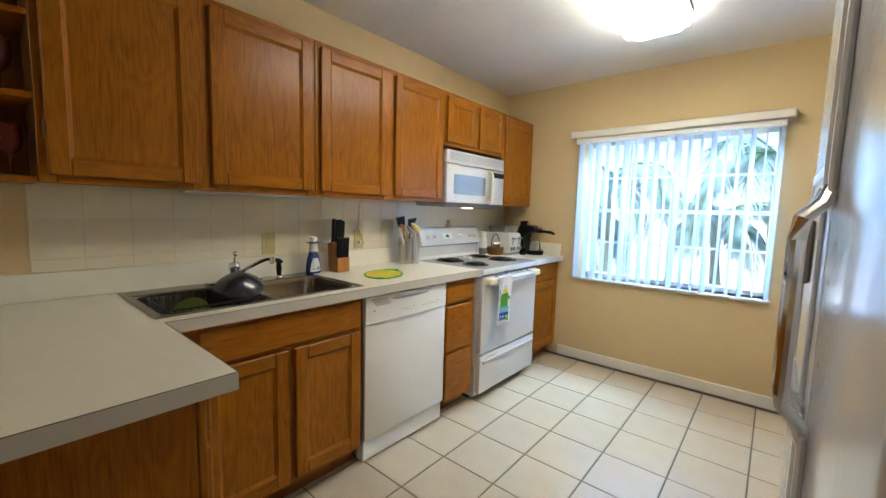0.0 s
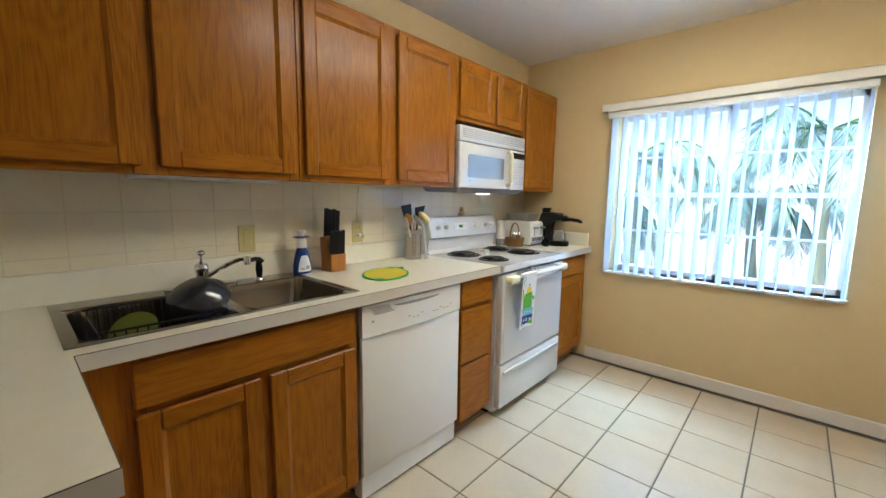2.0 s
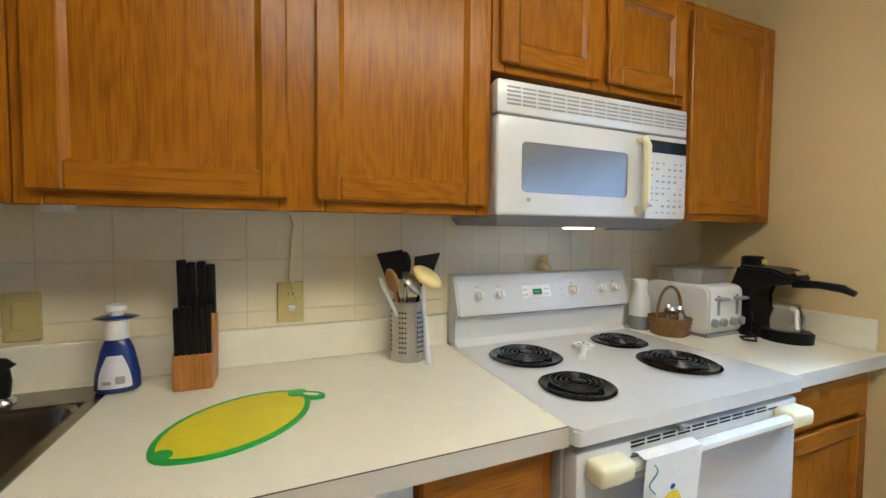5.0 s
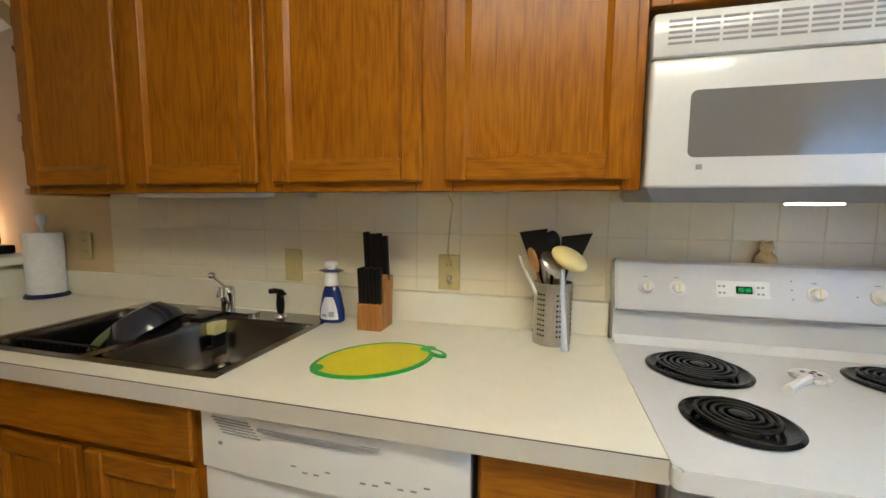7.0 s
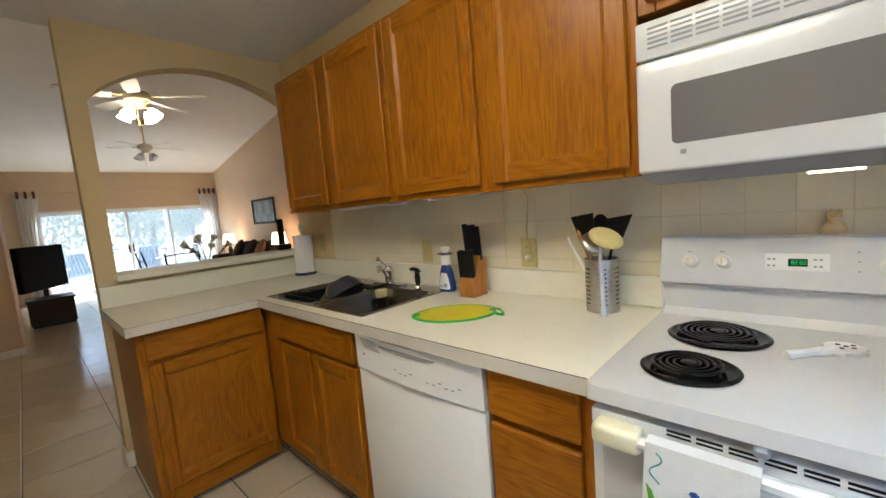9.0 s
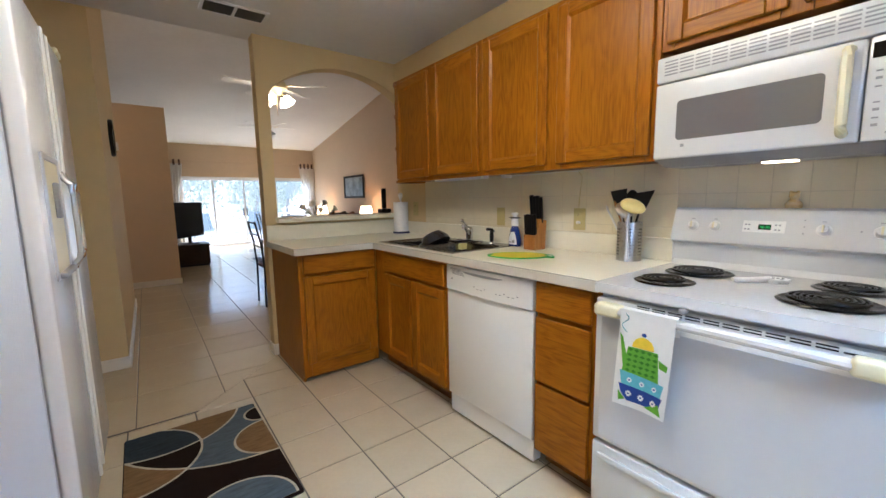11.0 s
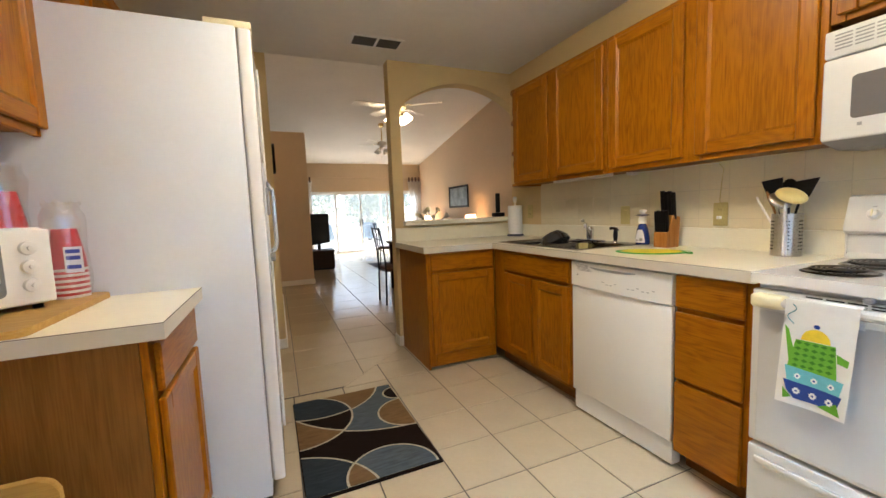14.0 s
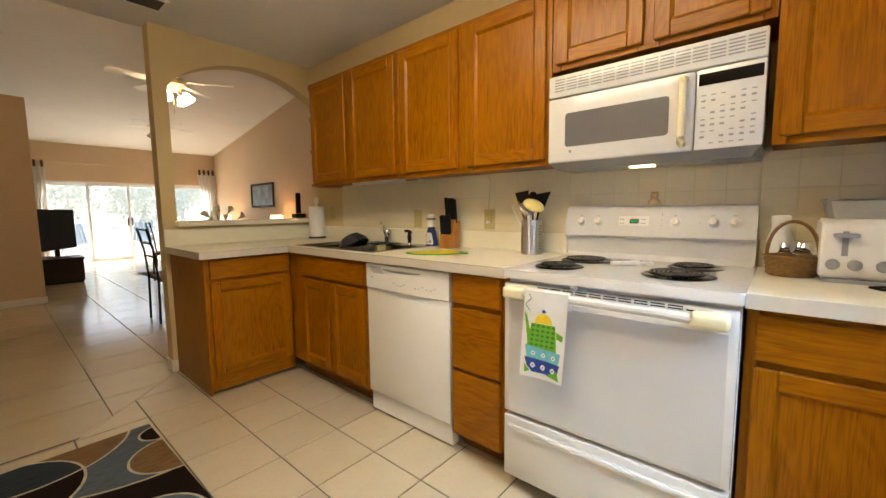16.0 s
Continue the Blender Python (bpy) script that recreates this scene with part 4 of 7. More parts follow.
b = prism(bmesh.new(), rrect(2.66, 3.04, -0.86, -0.34, 0.03), 0.018, Matrix.Translation((0, 0, CT1 + 0.0005)))
bmesh.ops.bevel(b, geom=[e for e in b.edges if all(v.co.z > CT1 + 0.015 for v in e.verts)], offset=0.005, segments=2, affect="EDGES")
solid("cutting_board", b, BAMBOO, "light wooden cutting board under the toaster oven", "cutting board")

to = thing("toaster_oven", (0, 0, 0), "white toaster oven with a glass door and side dials", "toaster oven")
part("body", box(bmesh.new(), (-0.19, -0.125, 0.012), (0.19, 0.105, 0.225), 0.016, 3), WPLA, to)
part("front_frame", box(bmesh.new(), (-0.188, 0.1055, 0.018), (0.188, 0.125, 0.22), 0.008, 2), WPLA, to)
tg = part("glass_door", prism(bmesh.new(), rrect(-0.088, 0.172, 0.045, 0.195, 0.014), 0.004, Matrix(((1, 0, 0, 0), (0, 0, 1, 0.1252), (0, 1, 0, 0), (0, 0, 0, 1)))), material("smoked_glass", (0.20, 0.215, 0.23), 0.08, coat=0.6, coatr=0.04), to, "dark glass door")
part("handle", tube(bmesh.new(), [(0.13, 0.125, 0.208), (0.12, 0.148, 0.208), (-0.04, 0.148, 0.208), (-0.05, 0.125, 0.208)], 0.008, 8), WPLA, tg)
b = bmesh.new()
for i in range(7):
    tube(b, [(0.165, 0.1297, 0.085 + 0.0015 * i), (-0.08, 0.1297, 0.085 + 0.0015 * i)], 0.0006, 4)
part("rack", b, CHROME, tg)
for z in (0.07, 0.12, 0.17):
    part("dial", lathe(bmesh.new(), [(0.019, 0), (0.017, 0.012), (0.006, 0.014), (0.005, 0.02)], m=Matrix.Translation((-0.138, 0.1252, z)) @ pose(0, 0, 0, -90, 0, 0), seg=16), WPLA, to)
for x in (-0.16, 0.16):
    for y in (-0.09, 0.08):
        part("foot", cyl(bmesh.new(), (x, y, 0), (x, y, 0.013), 0.012, seg=10), BLACK, to)
to.matrix_basis = pose(2.935, -0.60, CT1 + 0.0188, 0, 0, 42)

REDP = material("red_plastic", (0.55, 0.015, 0.03), 0.28, var=0.1, coat=0.2)
FILM = bpy.data.materials.new("thin_film")
FILM.use_nodes = True
_t = FILM.node_tree
_t.nodes.remove(_t.nodes["Principled BSDF"])
_a, _b, _c = [_t.nodes.new(k) for k in ("ShaderNodeBsdfTransparent", "ShaderNodeBsdfGlossy", "ShaderNodeMixShader")]
_b.inputs["Roughness"].default_value, _c.inputs[0].default_value = 0.18, 0.20
_t.links.new(_a.outputs[0], _c.inputs[1])
_t.links.new(_b.outputs[0], _c.inputs[2])
_t.links.new(_c.outputs[0], _t.nodes["Material Output"].inputs[0])
def cups(x, y, n, z, label):
    t = thing("cup_stack", (x, y, z), label, "cups", "cup stacks")
    zz = z
    for i in range(n):
        h = 0.115 if i == n - 1 else 0.0085
        prof = [(0.047, 0), (0.0475, 0.004), (0.0455, 0.006)] + ([(0.043, 0.03), (0.0425, 0.032), (0.038, 0.065), (0.0375, 0.067), (0.031, 0.112), (0.029, 0.115)] if h > 0.1 else [(0.0448, 0.0085)])
        part("cup", lathe(bmesh.new(), prof, (x, y, zz), 22), REDP if i > n - 3 or i % 2 else WPLA, t)
        zz += h
    ph = random.random() * 6
    b = bmesh.new()
    seg, rings = 18, []
    for r, q in ((0.051, 0.0), (0.053, 0.05), (0.052, zz - z - 0.06), (0.053, zz - z + 0.012), (0.055, zz - z + 0.035), (0.045, zz - z + 0.06), (0.05, zz - z + 0.085)):
        rings.append([b.verts.new((x + r * (1 + 0.10 * math.sin(7 * k + 40 * q + ph)) * math.cos(2 * math.pi * k / seg), y + r * (1 + 0.10 * math.sin(5 * k + 31 * q + ph)) * math.sin(2 * math.pi * k / seg), z + q + 0.008 * math.sin(3 * k + ph) * (q > 0.1))) for k in range(seg)])
    for p, q in zip(rings, rings[1:]):
        for k in range(seg):
            b.faces.new((p[k], p[(k + 1) % seg], q[(k + 1) % seg], q[k]))
    w = part("plastic_sleeve", b, FILM, t, "crinkled clear plastic sleeve")
    w.visible_shadow = False
    return t
cups(2.745, -0.80, 13, CT1 + 0.0188, "stack of red cups in a torn clear sleeve")
cups(2.885, -0.82, 27, CT1 + 0.0188, "taller stack of red cups in a clear sleeve")
b = box(bmesh.new(), (2.69, -0.756, 1.02), (2.735, -0.752, 1.10))
lb = solid("cup_label", b, material("paper_label", (0.75, 0.76, 0.80), 0.6), "white and blue paper label on the cup sleeve", "label", smooth=0)
for z in (1.032, 1.06, 1.08):
    part("label_bar", box(bmesh.new(), (2.695, -0.7518, z), (2.73, -0.7508, z + 0.012)), INK("label_blue", (0.05, 0.07, 0.35)), lb, smooth=0)

# folded wooden tray table that leans against the end panel
tt = thing("tray_table", (2.74, -0.32, 0), "light wooden tray table folded against the cabinet end", "table")
lean = Matrix.Translation((2.80, -0.305, 0.045)) @ pose(0, 0, 0, 84, 0, 0)
b = prism(bmesh.new(), rrect(-0.205, 0.205, 0.10, 0.595, 0.035), 0.016, lean)
bmesh.ops.bevel(b, geom=[e for e in b.edges], offset=0.003, segments=1, affect="EDGES")
part("tray", b, BAMBOO, tt)
for s in (-1, 1):
    b = bmesh.new()
    lbox(lean, (s * 0.17 - 0.014, -0.044, 0.018), (s * 0.17 + 0.014, 0.52, 0.034), 0.003, b)
    part("leg", b, BAMBOO, tt)

# white bin in the corner and a green scrap on the floor
bn = thing("trash_bin", (2.56, 0.97, 0), "tall white plastic trash bin near the window", "bin")
part("bin_body", lathe(bmesh.new(), [(0.112, 0), (0.117, 0.01), (0.166, 0.56), (0.168, 0.58)], (2.57, 0.98, 0), 28), WPLA, bn)
part("lid", lathe(bmesh.new(), [(0.170, 0.581), (0.174, 0.59), (0.170, 0.612), (0.13, 0.628), (0.01, 0.633)], (2.57, 0.98, 0), 28), WPLA, bn)
b = tube(bmesh.new(), [(2.345, 1.225, 0.006), (2.36, 1.22, 0.012), (2.38, 1.228, 0.006), (2.40, 1.215, 0.009)], 0.006, 6)
solid("green_scrap", b, material("green_plastic", (0.02, 0.14, 0.05), 0.5), "small dark green scrap on the floor tiles", "scrap")

# ---- sink ----
sk = thing("sink", (0.31, -1.34, CT1), "stainless double-bowl sink holding a dish rack", "sink")
rim = bmesh.new()
BW = ((-1.745, -1.365), (-1.325, -0.942))
z1 = CT1 + 0.004
box(rim, (0.025, -1.772, CT1 + 0.0004), (0.135, -0.918, z1), 0.0015)
box(rim, (0.540, -1.772, CT1 + 0.0004), (0.565, -0.918, z1), 0.0015)
for a, b2 in ((-1.772, BW[0][0]), (BW[0][1], BW[1][0]), (BW[1][1], -0.918)):
    box(rim, (0.135, a, CT1 + 0.0004), (0.540, b2, z1), 0.0)
part("rim", rim, SINKSTEEL, sk)
for a, b2 in BW:
    bm = bmesh.new()
    rings = []
    for ins, z in ((-0.002, z1 + 0.0006), (0.006, z1 - 0.004), (0.010, z1 - 0.03), (0.018, z1 - 0.125), (0.035, z1 - 0.148), (0.09, z1 - 0.155)):
        rings.append([bm.verts.new((x, y, z)) for x, y in rrect(0.135 + ins, 0.540 - ins, a + ins, b2 - ins, 0.055 if ins < 0.05 else 0.03, 6)])
    for p, q in zip(rings, rings[1:]):
        for k in range(len(p)):
            bm.faces.new((p[k], p[(k + 1) % len(p)], q[(k + 1) % len(p)], q[k]))
    bm.faces.new(rings[-1])
    bowl = part("bowl", bm, SINKSTEEL, sk)
    part("drain", lathe(bmesh.new(), [(0.042, 0), (0.04, 0.003), (0.02, 0.001), (0.001, 0.001)], (0.33, (a + b2) / 2, z1 - 0.1555), 20), CHROME, bowl)

sk.location.x += 0.025

fc = thing("faucet", (0.07, -1.33, CT1), "chrome single-lever kitchen faucet", "faucet")
FZ0 = CT1 + 0.0045
b = prism(bmesh.new(), [(0.075 + 0.026 * math.cos(k * math.pi / 12), -1.33 + (0.105 if math.sin(k * math.pi / 12) >= 0 else -0.105) + 0.026 * math.sin(k * math.pi / 12)) for k in range(24)], 0.012, Matrix.Translation((0, 0, FZ0)))
part("base_plate", b, CHROME, fc)
part("body", lathe(bmesh.new(), [(0.024, 0.012), (0.024, 0.075), (0.026, 0.078), (0.026, 0.10), (0.022, 0.112), (0.01, 0.118)], (0.075, -1.33, FZ0), 24), CHROME, fc)
part("spout", tube(bmesh.new(), [(0.085, -1.325, FZ0 + 0.045), (0.13, -1.29, FZ0 + 0.085), (0.18, -1.25, FZ0 + 0.125), (0.205, -1.23, FZ0 + 0.14), (0.225, -1.214, FZ0 + 0.143)], 0.010, 10), CHROME, fc)
part("nozzle", cyl(bmesh.new(), (0.226, -1.213, FZ0 + 0.115), (0.226, -1.213, FZ0 + 0.152), 0.013, seg=16), CHROME, fc)
part("lever", tube(bmesh.new(), [(0.078, -1.333, FZ0 + 0.11), (0.10, -1.338, FZ0 + 0.14), (0.122, -1.343, FZ0 + 0.165)], 0.005, 8), CHROME, fc)
b = bmesh.new()
bmesh.ops.create_uvsphere(b, u_segments=14, v_segments=10, radius=0.014, matrix=Matrix.Translation((0.127, -1.344, FZ0 + 0.172)))
part("lever_knob", b, CHROME, fc)

fc.location += Vector((0.03, 0.0, 0))
fc.scale.z = 0.85
sp = thing("sink_sprayer", (0.07, -1.115, CT1), "black pull-out sprayer in a chrome collar", "sprayer")
part("collar", lathe(bmesh.new(), [(0.022, 0), (0.02, 0.008), (0.013, 0.016)], (0.07, -1.115, FZ0), 18), CHROME, sp)
part("grip", lathe(bmesh.new(), [(0.011, 0.012), (0.013, 0.03), (0.015, 0.06), (0.012, 0.09), (0.013, 0.105)], (0.07, -1.115, FZ0), 16), BLACK, sp)
part("head", tube(bmesh.new(), [(0.07, -1.10, FZ0 + 0.095), (0.07, -1.115, FZ0 + 0.112), (0.075, -1.135, FZ0 + 0.115), (0.08, -1.15, FZ0 + 0.112)], 0.012, 8), BLACK, sp)

sp.location += Vector((0.035, 0.01, 0))
sp.scale.z = 0.82
# dish rack in the far bowl, glass bowl, caddy with a sponge
rk = thing("dish_rack", (0.32, -1.54, CT1 - 0.14), "black wire dish rack set into the sink", "dish rack")
for i in range(13):
    y = -1.69 + i * 0.025
    part("wire", tube(bmesh.new(), [(0.17, y, CT1 + 0.0), (0.18, y, CT1 - 0.10), (0.47, y, CT1 - 0.10), (0.482, y, CT1 + 0.0)], 0.0025, 5), BLACK, rk)
for x, z in ((0.17, 0.002), (0.482, 0.002), (0.33, -0.103)):
    part("bar", tube(bmesh.new(), [(x, -1.70, CT1 + z), (x, -1.38, CT1 + z)], 0.0035, 6), BLACK, rk)
b = bmesh.new()
box(b, (0.182, -1.685, CT1 - 0.1085), (0.468, -1.392, CT1 - 0.105), 0.001)
for y in (-1.694, -1.386):
    box(b, (0.178, y - 0.002, CT1 - 0.105), (0.474, y + 0.002, CT1 - 0.012), 0.001)
part("tray", b, BLACK, rk, "black plastic rack tray")
SMOKE = material("smoked_plastic", (0.075, 0.085, 0.12), 0.12, coat=0.4, trans=0.6)
b = lathe(bmesh.new(), [(0.02, 0.085), (0.07, 0.075), (0.105, 0.03), (0.11, 0.0), (0.106, 0.0), (0.10, 0.028), (0.068, 0.07), (0.02, 0.08)], m=pose(0.34, -1.41, CT1 - 0.01, 30, 10, 0), seg=26)
solid("plastic_bowl", b, SMOKE, "smoke-grey plastic bowl drying upside down in the rack", "bowl")
b = lathe(bmesh.new(), [(0.065, 0), (0.067, 0.004), (0.03, 0.012)], m=pose(0.36, -1.6, CT1 - 0.05, 25, 40, 0), seg=24)
solid("plate", b, material("olive_glaze", (0.10, 0.13, 0.02), 0.3), "olive green plate leaning in the dish rack", "plate")
rk.location.x += 0.025
cd = thing("sponge_caddy", (0.19, -1.335, CT1), "black sponge caddy hung over the sink divider", "caddy")
b = bmesh.new()
for s, y0 in ((1, -1.325), (-1, -1.365)):
    box(b, (0.135, y0, CT1 - 0.09), (0.235, y0 + s * 0.045, CT1 - 0.084), 0.001)
    box(b, (0.135, y0 + s * 0.041, CT1 - 0.09), (0.235, y0 + s * 0.045, CT1 - 0.045), 0.001)
    box(b, (0.135, y0 + s * 0.001, CT1 - 0.09), (0.235, y0 + s * 0.005, CT1 + 0.012), 0.001)
box(b, (0.135, -1.37, CT1 + 0.008), (0.235, -1.32, CT1 + 0.014), 0.002)
part("caddy_body", b, BLACK, cd)
b = box(bmesh.new(), (0.148, -1.316, CT1 - 0.045), (0.222, -1.278, CT1 - 0.004), 0.005, 2)
solid("sponge", b, material("yellow_sponge", (0.74, 0.67, 0.27), 0.95, bump=0.8, bscale=200), "yellow sponge in the sink caddy", "sponge")

# ---- things on the counter ----
sb = thing("soap_bottle", (0.065, -0.90, CT1), "blue dish soap bottle with a white cap", "bottle")
BLUEP = material("blue_plastic", (0.008, 0.028, 0.17), 0.22, coat=0.4)
def oval(prof, c, sx, sy, seg=24):
    b = lathe(bmesh.new(), prof, (0, 0, 0), seg)
    bmesh.ops.transform(b, matrix=Matrix.Translation(c) @ Matrix.Diagonal((sx, sy, 1, 1)), verts=b.verts)
    return b
SBZ = CT1 + 0.0045
body = part("bottle_body", oval([(0.045, 0), (0.05, 0.006), (0.049, 0.04), (0.036, 0.10), (0.026, 0.122), (0.022, 0.125)], (0.065, -0.90, SBZ), 0.6, 0.92), BLUEP, sb)
part("neck", oval([(0.027, 0.125), (0.024, 0.165), (0.021, 0.17)], (0.065, -0.90, SBZ), 0.85, 0.9), WPLA, sb, "white cap base")
part("collar", oval([(0.03, 0.17), (0.046, 0.176), (0.03, 0.181)], (0.065, -0.90, SBZ), 0.7, 1.0), BLUEP, sb)
part("spout_cap", oval([(0.013, 0.181), (0.012, 0.19), (0.021, 0.193), (0.021, 0.205), (0.012, 0.208)], (0.065, -0.90, SBZ), 1, 1), WPLA, sb)
def label_face(name, y0, y1, z0, z1, taper, mat, lift, parent):
    b = bmesh.new()
    rows2 = []
    for j in range(7):
        f = j / 6
        z = z0 + (z1 - z0) * f
        r = 0.049 - 0.013 * max(0, (z - 0.04) / 0.06)
        hw = (y1 - y0) / 2 * (1 - taper * f * f)
        row = []
        for i in range(9):
            dy = (y0 + y1) / 2 + hw * (i / 4 - 1)
            row.append(b.verts.new((0.065 + 0.6 * math.sqrt(max(1e-6, r * r - (dy / 0.92) ** 2)) + lift, -0.90 + dy, SBZ + z)))
        rows2.append(row)
    for p, q in zip(rows2, rows2[1:]):
        for i in range(8):
            b.faces.new((p[i], p[i + 1], q[i + 1], q[i]))
    part(name, b, mat, parent)
label_face("label", -0.032, 0.034, 0.012, 0.088, 0.55, material("label_white", (0.72, 0.73, 0.78), 0.5), 0.0008, body)
label_face("label_bar", 0.004, 0.022, 0.022, 0.04, 0, GREY, 0.0016, body)
label_face("label_bar", -0.022, -0.004, 0.022, 0.03, 0, GREY, 0.0016, body)

sb.location += Vector((0.04, 0.0, 0))

kb = thing("knife_block", (0.10, -0.735, CT1), "wooden knife block full of black-handled knives", "knife block")
KW = oak("block_wood", 2, (0.50, 0.22, 0.055), (0.30, 0.11, 0.02), 0.45, False)
prof = [(0.03, 0), (0.125, 0), (0.125, 0.085), (0.105, 0.092), (0.08, 0.178), (0.02, 0.168)]
b = prism(bmesh.new(), prof, 0.084, Matrix(((1, 0, 0, 0.0), (0, 0, 1, -0.777), (0, 1, 0, CT1 + 0.0005), (0, 0, 0, 1))))
bmesh.ops.bevel(b, geom=b.edges[:], offset=0.002, segments=1, affect="EDGES")
part("block", b, KW, kb)
def knife(x, y, z, h, w, tilt):
    b = box(bmesh.new(), (-0.010, -w, -0.045), (0.010, w, h), 0.004, 2)
    bmesh.ops.transform(b, matrix=pose(x, y, z, 0, tilt, 0), verts=b.verts)
    return b
for i in range(6):
    k = part("knife_handle", knife(0.113, -0.768 + i * 0.0133, CT1 + 0.118, 0.085 + 0.004 * (i % 2), 0.0062, 4), BLACK, kb)
for i, (y, h) in enumerate(((-0.768, 0.118), (-0.747, 0.112), (-0.725, 0.114), (-0.705, 0.106))):
    k = part("knife_handle", knife(0.062, y + 0.003, CT1 + 0.198, h, 0.0098, 5), BLACK, kb)
    part("rivet", cyl(bmesh.new(), (0.071, y, CT1 + 0.25), (0.0755, y, CT1 + 0.25), 0.003, seg=8), STEEL, k)

kb.location += Vector((0.04, 0.0, 0))

lm = thing("lemon_mat", (0.385, -0.615, CT1), "yellow lemon-shaped cutting mat with a green rim", "cutting mat")
LG, LY = material("green_silicone", (0.03, 0.42, 0.06), 0.4), material("yellow_silicone", (0.80, 0.68, 0.015), 0.5, bump=0.3, bscale=300)
LR = Matrix.Translation((0.385, -0.615, CT1 + 0.0005)) @ pose(0, 0, 0, 0, 0, 131)
def lemon(a, b):
    """A lemon's outline: an oval drawn out to a blunt point at both ends."""
    res = []
    for k in range(56):
        w = k * math.pi / 28
        res.append((a * math.cos(w) * (1 + 0.05 * abs(math.cos(w)) ** 9), b * math.sin(w) * (1 - 0.05 * math.cos(w) ** 4)))
    return res
part("rim", prism(bmesh.new(), lemon(0.155, 0.112), 0.005, LR), LG, lm, "green rim")
part("flesh", prism(bmesh.new(), lemon(0.143, 0.101), 0.0057, LR), LY, lm, "yellow middle")
part("tip", prism(bmesh.new(), [(0.016 * math.cos(a * math.pi / 8), 0.020 * math.sin(a * math.pi / 8)) for a in range(16)], 0.0062, LR @ Matrix.Translation((-0.146, 0, 0))), LG, lm)
part("stem", prism(bmesh.new(), [(0.022 * math.cos(a * math.pi / 8), 0.021 * math.sin(a * math.pi / 8)) for a in range(16)], 0.0064, LR @ Matrix.Translation((0.150, 0, 0))), LG, lm)
b = bmesh.new()
leaf = [(0.034 * math.cos(a * math.pi / 12), 0.017 * math.sin(a * math.pi / 12)) for a in range(24)]
prism(b, leaf, 0.0068, LR @ Matrix.Translation((0.158, -0.036, 0)) @ pose(0, 0, 0, 0, 0, -72))
part("leaf", b, LG, lm)
part("leaf_hole", prism(bmesh.new(), [(0.6 * x, 0.4 * y) for x, y in leaf], 0.0004, LR @ Matrix.Translation((0.158, -0.036, 0.0069)) @ pose(0, 0, 0, 0, 0, -72)), LAM, lm, "slot cut through the leaf")

uh = thing("utensil_holder", (0.112, -0.172, CT1), "perforated steel utensil holder full of cooking tools", "utensil holder")
UC = Vector((0.112, -0.172, CT1 + 0.0005))
b = bmesh.new()
seg = 40
for r, flip in ((0.054, 0), (0.0525, 1)):
    z = 0.0
    rings = [[b.verts.new(UC + Vector((r * math.cos(2 * math.pi * k / seg), r * math.sin(2 * math.pi * k / seg), zz))) for k in range(seg)] for zz in (0.0, 0.178, 0.18)]
    for p, q in zip(rings, rings[1:]):
        for k in range(seg):
            b.faces.new((p[k], p[(k + 1) % seg], q[(k + 1) % seg], q[k]))
    if not flip:
        b.faces.new(rings[0])
part("cup", b, STEEL, uh)
hole_me = mesh_of("hole", cyl(bmesh.new(), (0, 0, -0.0005), (0, 0, 0.0006), 0.0031, seg=8), BLACK)
for g in range(6):
    for cc in range(3):
        a = radians(60 * g + 14 + cc * 9.5)
        n = Vector((math.cos(a), math.sin(a), 0))
        for rr in range(9):
            ob = new("hole", hole_me)
            ob.parent = uh
            ob.matrix_parent_inverse = Matrix.Translation([-c for c in uh["base"]])
            ob.matrix_basis = Matrix.Translation(UC + n * 0.0541 + Vector((0, 0, 0.03 + rr * 0.0148))) @ n.to_track_quat("Z", "Y").to_matrix().to_4x4()
WOODS = oak("spoon_wood", 2, (0.42, 0.22, 0.08), (0.30, 0.13, 0.04), 0.6, False)
def tool(name, foot, tip, mat, head, hm=None, r=0.005, label=""):
    """A kitchen tool in the holder: a handle and a head that is a flattened lathe or a blade."""
    foot, tip = UC + Vector(foot), UC + Vector(tip)
    t = thing(name, foot, label, "utensil", "cooking utensils")
    part("shaft", tube(bmesh.new(), [foot, (foot + tip) / 2, tip], r, 8), mat, t)
    d = (tip - foot).normalized()
    m = Matrix.Translation(tip) @ d.to_track_quat("Z", "X").to_matrix().to_4x4()
    b = bmesh.new()
    if head == "ladle":
        bmesh.ops.create_uvsphere(b, u_segments=18, v_segments=10, radius=0.043, matrix=Matrix.Translation(tip + Vector((0.012, 0.018, 0.012))) @ pose(0, 0, 0, 0, 52, 60) @ Matrix.Diagonal((1, 1, 0.34, 1)))
    elif head == "spoon":
        bmesh.ops.create_uvsphere(b, u_segments=16, v_segments=10, radius=0.03, matrix=m @ Matrix.Translation((0, 0, 0.025)) @ Matrix.Diagonal((0.25, 0.9, 1.3, 1)))
    elif head == "turner":
        prism(b, [(-0.026, 0), (0.026, 0), (0.042, 0.092), (-0.040, 0.080)], 0.005, Matrix.Translation(tip) @ Matrix((Vector((0, 1, 0)), d, Vector((1, 0, 0)))).transposed().to_4x4())
    elif head == "fork":
        for k in (-1, 0, 1):
            tube(b, [m @ Vector((0, k * 0.008, 0)), m @ Vector((0, k * 0.009, 0.03)), m @ Vector((0.004, k * 0.008, 0.05))], 0.0025, 5)
    part("head", b, hm or mat, t)
    return t
tool("turner", (0.0, 0.0, 0.01), (0.0, -0.045, 0.245), BLACK, "turner", label="black plastic turner in the utensil holder")
